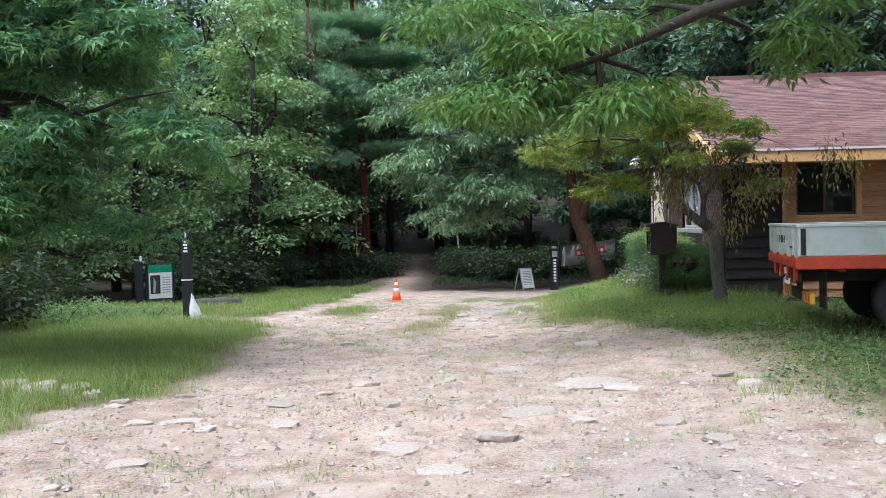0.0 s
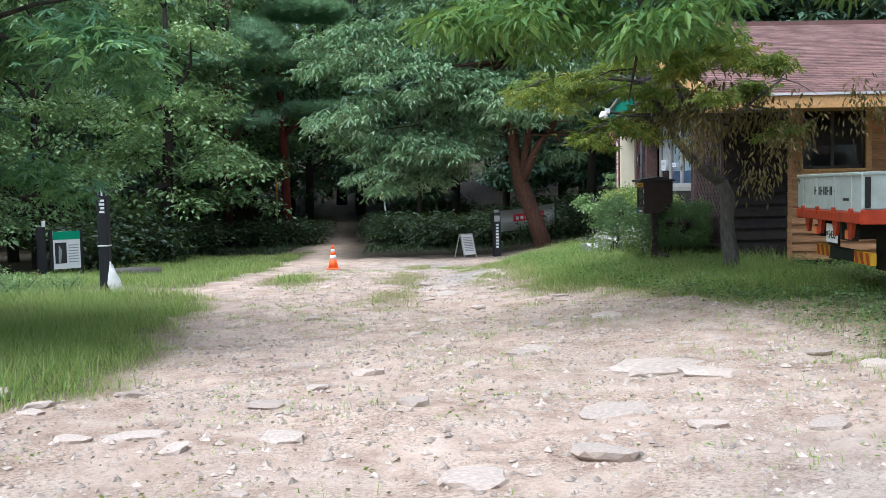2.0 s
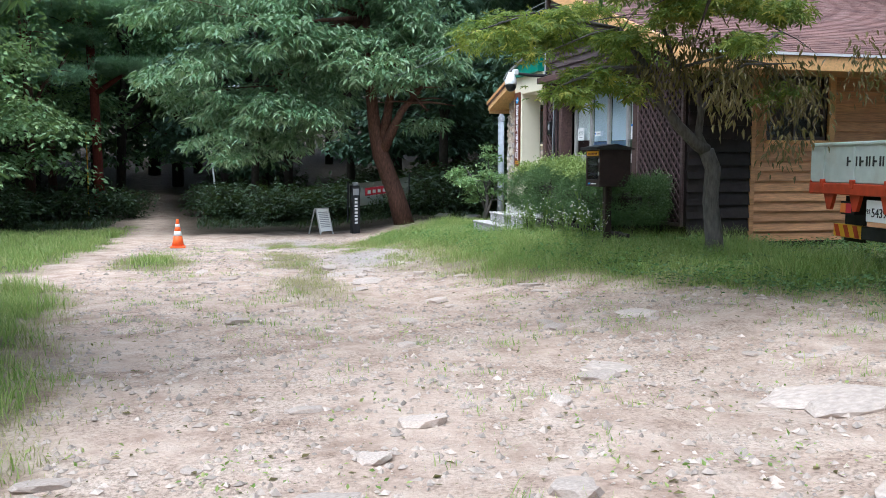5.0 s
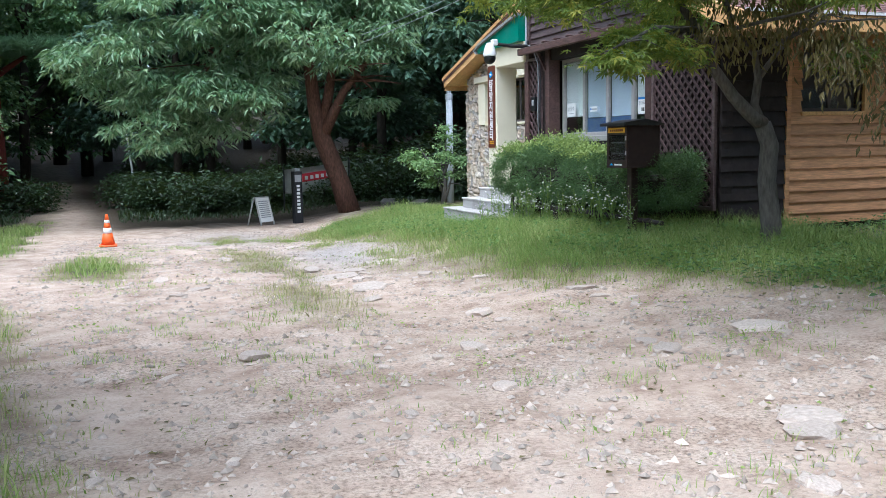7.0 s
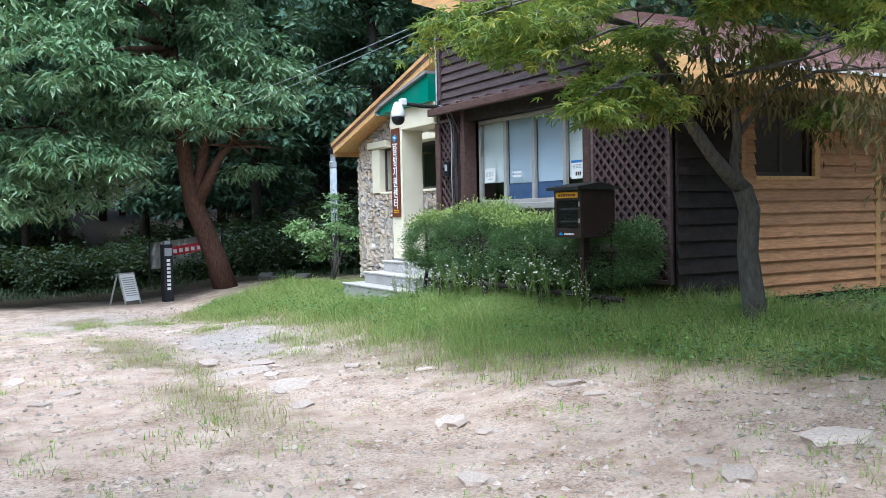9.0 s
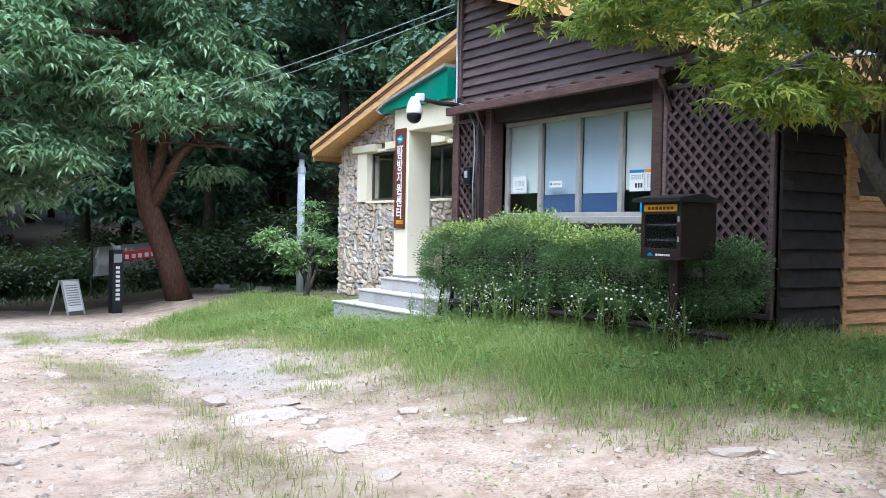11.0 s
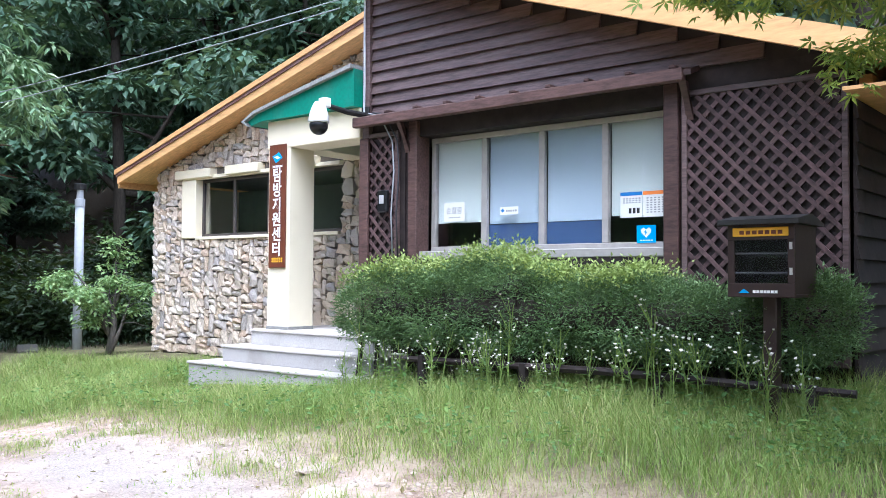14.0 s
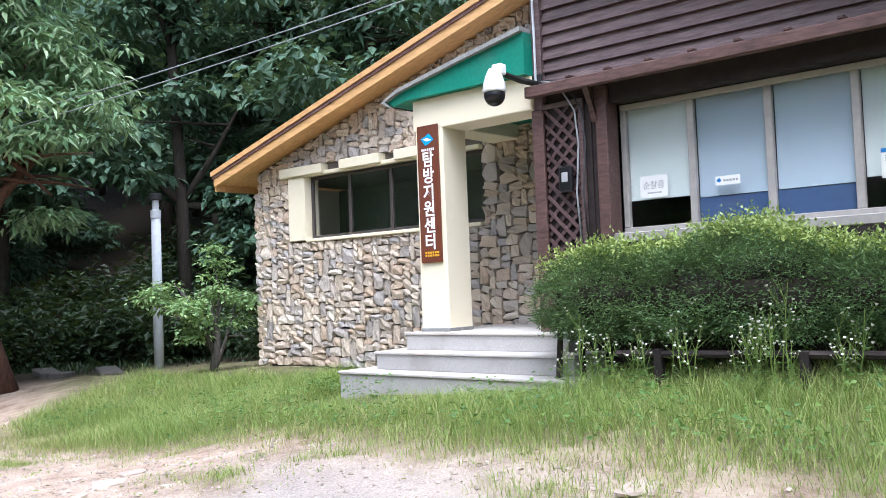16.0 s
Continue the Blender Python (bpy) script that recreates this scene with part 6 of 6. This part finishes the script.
def rock(x, y, w, l, h, label, turn, sink=0.45, k=None):
    t = new("rock", ROCKS[int(rrng.integers(8)) if k is None else k])
    t.matrix_world = pose(x, y, gz(x, y) + h * (0.4 - sink) * 0.7, rrng.uniform(-6, 6), rrng.uniform(-6, 6), turn) @ Matrix.Diagonal((l, w, h, 1))
    tagged(t, label, "rock", "rocks on the track")


for x, y, w, l, h, a in ((-1.56, 8.95, 0.42, 0.7, 0.2, 10), (-1.35, 8.6, 0.3, 0.45, 0.16, -20), (-2.35, 10.3, 0.35, 0.62, 0.13, 15), (-2.6, 10.1, 0.25, 0.3, 0.16, 40), (-1.7, 9.1, 0.4, 0.7, 0.14, 0), (-3.25, 17.4, 0.55, 0.75, 0.1, 25), (-2.9, 17.9, 0.3, 0.4, 0.1, -15), (-3.1, 16.4, 0.4, 0.5, 0.1, 5),
                        (-2.3, 18.4, 0.25, 0.45, 0.12, 20), (-1.7, 19.0, 0.25, 0.5, 0.1, 5), (-2.3, 7.6, 0.35, 0.5, 0.15, 30), (-3.3, 6.3, 0.35, 0.45, 0.2, 10), (-2.9, 5.6, 0.3, 0.45, 0.16, -10), (-4.4, 7.3, 0.28, 0.34, 0.18, 20), (-3.6, 8.1, 0.2, 0.28, 0.2, 0), (-1.2, 6.9, 0.2, 0.3, 0.2, 0), (-1.0, 6.1, 0.18, 0.28, 0.16, 50), (-5.3, 7.4, 0.28, 0.4, 0.14, 20)):
    rock(x, y, w, l, h * 0.65, "flat pale rock half buried in the dirt track", a)
for x, y, s in ((-7.5, 9.0, 0.4), (-7.9, 9.1, 0.36), (-7.1, 9.1, 0.3), (-8.3, 9.3, 0.4), (-6.8, 8.8, 0.22)):
    rock(x, y, s, s * 1.2, s * 0.8, "grey rounded rock at the edge of the grass", rrng.uniform(0, 360), 0.3)
made = 0
while made < 140:
    x, y = rrng.uniform(-6.4, 0.4), rrng.uniform(3.2, 24) ** 1.0
    if cover(x, y)[0] > 0.5:
        continue
    s = 0.07 + 0.2 * rrng.random() ** 3
    rock(x, y, s, s * rrng.uniform(1.1, 1.9), s * rrng.uniform(0.35, 0.6), "small tan rock lying in the dirt track", rrng.uniform(0, 360), 0.35)
    made += 1

OCTA_V = np.array([(1, 0, 0), (0, 1, 0), (-1, 0, 0), (0, -1, 0), (0, 0, 0.6), (0, 0, -0.5)], float) * 0.5
OCTA_F = np.array([(0, 1, 4), (1, 2, 4), (2, 3, 4), (3, 0, 4), (1, 0, 5), (2, 1, 5), (3, 2, 5), (0, 3, 5)])


def pebbles(n, x0, x1, y0, y1, lo, hi, seed):
    r = np.random.default_rng(seed)
    x, y = r.uniform(x0, x1, n), r.uniform(y0, y1, n)
    g, l, b = cover(x, y)
    keep = (g < 0.55) & (vnoise(x, y, 1.7, 9) + 0.25 * r.random(n) > 0.38)
    x, y, b = x[keep], y[keep], b[keep]
    s = (lo + (hi - lo) * r.random(len(x)) ** 4) * (1 - 0.35 * b)
    jig = OCTA_V[None] * (1 + 0.5 * r.uniform(-1, 1, (len(x), 6, 3)))
    a = r.uniform(0, 6.3, len(x))
    ca, sa = np.cos(a)[:, None], np.sin(a)[:, None]
    v = np.stack([jig[..., 0] * ca - jig[..., 1] * sa * 0.7, jig[..., 0] * sa + jig[..., 1] * ca * 0.7, jig[..., 2]], 2) * s[:, None, None]
    v += np.stack([x, y, ground_at(x, y) + s * 0.05], 1)[:, None]
    f = OCTA_F[None] + (np.arange(len(x)) * 6)[:, None, None]
    return np_mesh("pebbles", v.reshape(-1, 3), f.reshape(-1, 3), M_PEBBLE)


tagged(new("pebbles", pebbles(26000, -6.8, 0.8, 2.6, 14, 0.012, 0.075, 61)), "loose tan and grey pebbles scattered over the track", "pebbles", kind="stuff")
tagged(new("gravel", pebbles(20000, -7.0, 0.5, 14, 31, 0.015, 0.08, 62)), "loose grey gravel and pebbles by the entrance", "gravel", kind="stuff")

BLADE = ([(-0.5, 0, 0), (0.5, 0, 0), (0.36, 0.18, 0.5), (-0.36, 0.18, 0.5), (0, 0.55, 0.95)], [(0, 1, 2), (0, 2, 3), (3, 2, 4)])


def grass(name, label, n, x0, x1, y0, y1, lo, hi, width, seed, material, want, tufty=0.0):
    """Bent blades; want(x, y) gives how likely one stands at a place."""
    r = np.random.default_rng(seed)
    x, y = r.uniform(x0, x1, n), r.uniform(y0, y1, n)
    if tufty:
        cxs, cys = r.uniform(x0, x1, n // 45), r.uniform(y0, y1, n // 45)
        k = r.integers(0, len(cxs), n)
        x, y = cxs[k] + r.normal(0, tufty, n), cys[k] + r.normal(0, tufty, n)
    p = want(x, y)
    keep = r.random(n) < p
    x, y, p = x[keep], y[keep], p[keep]
    m = len(x)
    low = 1 - 0.65 * smooth01((x + 0.5) / 0.6) * smooth01((y - 20.6) / 0.3) * smooth01((24.6 - y) / 0.4)
    h = low * (lo + (hi - lo) * r.random(m)) * (0.5 + 0.7 * vnoise(x, y, 1.4, 4)) * (0.25 + 0.75 * p)
    a = r.uniform(0, 6.283, m)
    bend = r.uniform(0.3, 2.1, m) * h
    tv = np.array(BLADE[0])
    sx_, sy_ = np.cos(a)[:, None], np.sin(a)[:, None]
    w = (width * r.uniform(0.7, 1.3, m))[:, None]
    v = np.stack([x[:, None] + tv[None, :, 0] * w * sx_ - tv[None, :, 1] * bend[:, None] * sy_,
                  y[:, None] + tv[None, :, 0] * w * sy_ + tv[None, :, 1] * bend[:, None] * sx_,
                  ground_at(x, y)[:, None] - 0.01 + tv[None, :, 2] * h[:, None]], 2)
    f = np.array(BLADE[1])[None] + (np.arange(m) * 5)[:, None, None]
    tagged(new(name, np_mesh(name, v.reshape(-1, 3), f.reshape(-1, 3), material)), label, "grass", kind="stuff")


def lush(x, y):
    g = cover(x, y)[0]
    return smooth01(g * 1.35 - 0.42) * (0.25 + 0.75 * smooth01(np.maximum(vnoise(x, y, 1.6, 12) * 2.6 - 0.6, g * 4 - 3))) * (1 - smooth01((x - 1.6) / 0.5) * (y > 15.8)) * (1 - ((x > 0.6) & (x < 3) & (y > 20.8) & (y < 24.1)))


def thin(x, y):
    g = cover(x, y)[0]
    return smooth01(g * 1.6) * (g < 0.85) * (1 - ((x > 0.6) & (y > 20.8) & (y < 24.1)))


grass("grass_verge", "tall green grass along the front of the building", 165000, -3.2, 2.2, 12.2, 30, 0.08, 0.38, 0.0065, 71, M_GRASS, lush)
grass("grass_verge", "shaded grass beside the parked truck", 22000, -1.0, 8, 3.5, 16.1, 0.06, 0.25, 0.009, 72, M_GRASS, lush)
grass("grass_bank", "tall green grass on the bank beside the track", 95000, -12.5, -5.0, 4.5, 17.8, 0.1, 0.34, 0.009, 73, M_GRASS, lush)
grass("grass_meadow", "green grass between the track and the forest", 52000, -15, -4.8, 17.5, 40, 0.1, 0.28, 0.015, 74, M_GRASS, lush)
grass("dry_grass", "thin dry grass growing through the dirt", 130000, -7, 1.0, 3, 30, 0.03, 0.13, 0.005, 75, M_DRYGRASS, thin)
grass("grass_tuft", "scattered green tufts growing in the dirt track", 60000, -6.4, 0.3, 3, 28, 0.05, 0.17, 0.006, 76, M_GRASS, lambda x, y: 0.45 * (cover(x, y)[0] < 0.7) * smooth01(vnoise(x, y, 0.8, 15) * 3 - 1.1) + 0.35 * thin(x, y), 0.07)
grass("dry_verge", "dry straw mixed into the grass verge", 36000, -3.4, 1.4, 12.5, 30, 0.06, 0.26, 0.0055, 79, M_DRYGRASS, lambda x, y: 0.8 * lush(x + 0.25, y))
# low growth in the same leaf colour, darkened in place of canopy shade
grass("trail_undergrowth", "low growth along the forest edge, darkened for canopy shade", 26000, -16, 12, 33, 46, 0.12, 0.3, 0.03, 78, M_LEAF_UNDER_SHADE, lambda x, y: 0.9 * (np.abs(x + 7.3) > 1.6) * smooth01((y - 33.5 - 3 * (x < 3)) / 3))

grass("grass_bank", "grass running back along the track", 16000, -12.5, -5.8, -6, 4.5, 0.1, 0.3, 0.014, 80, M_GRASS, lush)
grass("grass_verge", "grass running back beside the track", 12000, -0.5, 8, -6, 3.5, 0.06, 0.2, 0.014, 82, M_GRASS, lush)
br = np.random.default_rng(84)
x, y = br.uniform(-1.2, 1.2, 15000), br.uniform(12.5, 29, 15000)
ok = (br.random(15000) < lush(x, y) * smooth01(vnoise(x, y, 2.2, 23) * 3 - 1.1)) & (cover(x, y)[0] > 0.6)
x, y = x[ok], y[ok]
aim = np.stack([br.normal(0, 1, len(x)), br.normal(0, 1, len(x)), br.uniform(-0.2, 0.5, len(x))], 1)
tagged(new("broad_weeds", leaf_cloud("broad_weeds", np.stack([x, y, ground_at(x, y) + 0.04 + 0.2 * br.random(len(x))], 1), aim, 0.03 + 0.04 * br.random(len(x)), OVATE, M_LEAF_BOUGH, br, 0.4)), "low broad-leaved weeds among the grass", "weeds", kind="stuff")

# low weeds by the truck; their dark leaf colour doubles as tree shade
x, y = br.uniform(-0.6, 7.5, 60000), br.uniform(4.5, 16.15, 60000)
ok = (br.random(60000) < 0.9 * smooth01(cover(x, y)[0] * 1.5 - 0.35) * (0.35 + 0.65 * smooth01(vnoise(x, y, 1.9, 27) * 3 - 1))) & (np.hypot(x - 1.05, y - 14.75) > 0.16)
x, y = x[ok], y[ok]
aim = np.stack([br.normal(0, 1, len(x)), br.normal(0, 1, len(x)), br.uniform(-0.2, 0.4, len(x))], 1)
tagged(new("clover", leaf_cloud("clover", np.stack([x, y, ground_at(x, y) + 0.02 + 0.13 * br.random(len(x)) ** 1.5], 1), aim, 0.035 + 0.04 * br.random(len(x)), OVATE, M_CLOVER_SHADE, br, 0.35)), "low clover and weeds under the maple, dark for the shade there", "weeds", kind="stuff")

x, y = br.uniform(-6.2, 0.4, 30000), br.uniform(3, 28, 30000)
ok = (cover(x, y)[0] < 0.75) & (br.random(30000) < smooth01(vnoise(x, y, 3.4, 33) * 5 - 3.1) * smooth01(vnoise(x, y, 0.7, 34) * 3 - 0.9))
x, y = x[ok], y[ok]
aim = np.stack([br.normal(0, 1, len(x)), br.normal(0, 1, len(x)), br.uniform(0.0, 0.7, len(x))], 1)
tagged(new("track_weeds", leaf_cloud("track_weeds", np.stack([x, y, ground_at(x, y) + 0.03 * br.random(len(x))], 1), aim, 0.014 + 0.026 * br.random(len(x)), OVATE, M_GRASS, br, 0.6)), "small flat weeds rooted in the dirt track", "weeds", kind="stuff")

# dead leaves and bits of bark strewn over the track
lr = np.random.default_rng(83)
x, y = lr.uniform(-6.5, 0.8, 3600), lr.uniform(3, 27, 3600)
ok = (cover(x, y)[0] < 0.75) & (vnoise(x, y, 0.8, 21) > 0.3)
x, y = x[ok], y[ok]
aim = np.stack([lr.normal(0, 1, len(x)), lr.normal(0, 1, len(x)), lr.uniform(-0.05, 0.25, len(x))], 1)
tagged(new("leaf_litter", leaf_cloud("leaf_litter", np.stack([x, y, ground_at(x, y) + 0.008], 1), aim, 0.02 + 0.04 * lr.random(len(x)) ** 2, OVATE, M_DEADLEAF, lr, 0.25)), "dead brown leaves strewn over the dirt track", "leaf litter", kind="stuff")

# flowering weeds before the hedge
wrng = np.random.default_rng(91)


def weed(kind_seed):
    r = np.random.default_rng(kind_seed)
    t = thing("flowering_weed", "tall thin weed with small white daisy flowers before the hedge", "weed", (0, -300, 0), "flowering weeds")
    bm = bmesh.new()
    tips = []
    h = r.uniform(0.55, 0.8)
    tube([(0, 0, 0), (0.02, 0.01, h * 0.5), (0.04, -0.02, h)], [0.006, 0.005, 0.003], 5, bm)
    part("stalk", bm, M_GRASS, t)
    for k in range(7):
        a, z = k * 2.4, h * r.uniform(0.55, 0.95)
        e = (0.03 + math.cos(a) * r.uniform(0.04, 0.14), math.sin(a) * r.uniform(0.04, 0.14), z + r.uniform(0.05, 0.14))
        part("branch", tube([(0.03, 0, z - 0.05), e], [0.003, 0.002], 4), M_GRASS, t)
        tips.append(e)
    for e in tips:
        piece("flower_head", FLOWER, t, Matrix.Translation(e) @ Matrix.Rotation(r.uniform(-0.5, 0.5), 4, "X"))
    for k in range(8):
        z = 0.06 + h * 0.75 * k / 8
        piece("leaf", WEED_LEAF, t, Matrix.Translation((0.02, 0, z)) @ Matrix.Rotation(k * 2.4, 4, "Z") @ Matrix.Rotation(r.uniform(0.1, 0.6), 4, "X"))
    return t


fb = bmesh.new()
bmesh.ops.create_cone(fb, cap_ends=True, segments=8, radius1=0.005, radius2=0.013, depth=0.012)
FLOWER = mesh_of(fb, "flower_head", M_PETAL)
fb = bmesh.new()
for q in ((0, 0, 0), (0.014, 0.035, 0.006), (0, 0.09, -0.012), (-0.014, 0.035, 0.006)):
    fb.verts.new(q)
fb.verts.ensure_lookup_table()
fb.faces.new((fb.verts[0], fb.verts[1], fb.verts[2]))
fb.faces.new((fb.verts[0], fb.verts[2], fb.verts[3]))
WEED_LEAF = mesh_of(fb, "leaf", M_CLOVER_SHADE)
WEEDS = [weed(k) for k in (101, 102, 103)]
for k in range(58):
    y = wrng.uniform(16.2, 20.9)
    x = wrng.uniform(0.05, 0.5)
    q = copy_thing(WEEDS[k % 3], pose(x, y, gz(x, y) - 0.02, wrng.uniform(-9, 9), wrng.uniform(-9, 9), wrng.uniform(0, 360)))
    s = wrng.uniform(0.7, 1.15)
    q.scale = (s, s, s)
for t in WEEDS:
    for o in (*t.children_recursive, t):
        bpy.data.objects.remove(o)


# ---- pieces of walls and roofs ----
stones = fill_with_stones(in_stone, YB + 0.02, YN - 0.02, -0.25, 4.85, 0.05, RNG)
unit_v = [np.array([v.co[:] for v in me.vertices]) for me in STONE_MESHES]
unit_f = [np.array([p.vertices[:] for p in me.polygons]) for me in STONE_MESHES]
near_first = sorted(stones, key=lambda s: (s[0] - 23.5) ** 2 + (s[1] - 1.0) ** 2)
vs, fs, off = [], [], 0
for n, (y, z, w, h, tilt, k) in enumerate(near_first):
    deep = 0.17 + 0.05 * RNG.random()
    if n < 300:
        m = Matrix.Translation((XS + 0.1, y, z)) @ Matrix.Rotation(radians(tilt), 4, "X") @ Matrix.Diagonal((deep, w * 1.0, h * 1.0, 1))
        piece("stone", STONE_MESHES[k], stone_wall, m)
    else:
        ct, st = math.cos(radians(tilt)), math.sin(radians(tilt))
        q = unit_v[k] * (deep, w * 1.0, h * 1.0)
        vs.append(np.stack([q[:, 0], q[:, 1] * ct - q[:, 2] * st, q[:, 1] * st + q[:, 2] * ct], 1) + (XS + 0.1, y, z))
        fs.append(unit_f[k] + off)
        off += len(unit_v[k])
rest = new("stonework", np_mesh("stonework", np.concatenate(vs), np.concatenate(fs), M_STONE_JOINED))
rest.parent = stone_wall
tagged(rest, kind="stuff")
# corner stones on the north side's edge
for z in np.arange(-0.2, 2.6, 0.13):
    piece("stone", STONE_MESHES[int(z * 40) % 9], stone_wall, Matrix.Translation((XS + 0.12, YN - 0.02, float(z))) @ Matrix.Diagonal((0.26, 0.16, 0.135, 1)))

shingle_me = mesh_of(prism([(-0.005, 0.0), (0.2, 0.0), (0.2, 0.004), (-0.005, 0.012)], 0, -0.148, 0.148), "shingle", M_SHINGLE)
sv = np.array([v.co[:] for v in shingle_me.vertices])
ang = math.atan2(RIDGE_Z - 2.72, 6.5)
spots = []
for r in range(48):
    y = 15.27 + r * 0.136
    for c in range(29):
        x = 1.22 + c * 0.3 + (0.15 if r % 2 else 0) + RNG.uniform(-0.01, 0.01)
        if x < XE + 0.3:
            spots.append((x, y, 2.69 + (y - 15.3) * SOUTH_Z + 0.004))
spots.sort(key=lambda s: s[1] * 0.6 + s[0])
vs, fs = [], []
rot = np.array(Matrix.Rotation(ang, 3, "X"))
sf = [[v for v in p.vertices] for p in shingle_me.polygons]
quads = np.array([f for f in sf if len(f) == 4])
for n, s in enumerate(spots):
    if n < 300:
        piece("shingle", shingle_me, roof, Matrix.Translation(s) @ Matrix.Rotation(ang, 4, "X"))
    else:
        vs.append(sv @ rot.T + s)
        fs.append(quads + 8 * len(fs))
rest = new("shingles", np_mesh("shingles", np.concatenate(vs), np.concatenate(fs), M_SHINGLE_JOINED))
rest.parent = roof
tagged(rest, kind="stuff")
part("shingle_layer", slab(21.8, 29.1, 2.5, XE + 0.4, -0.08, 0.04), M_SHINGLE, roof)
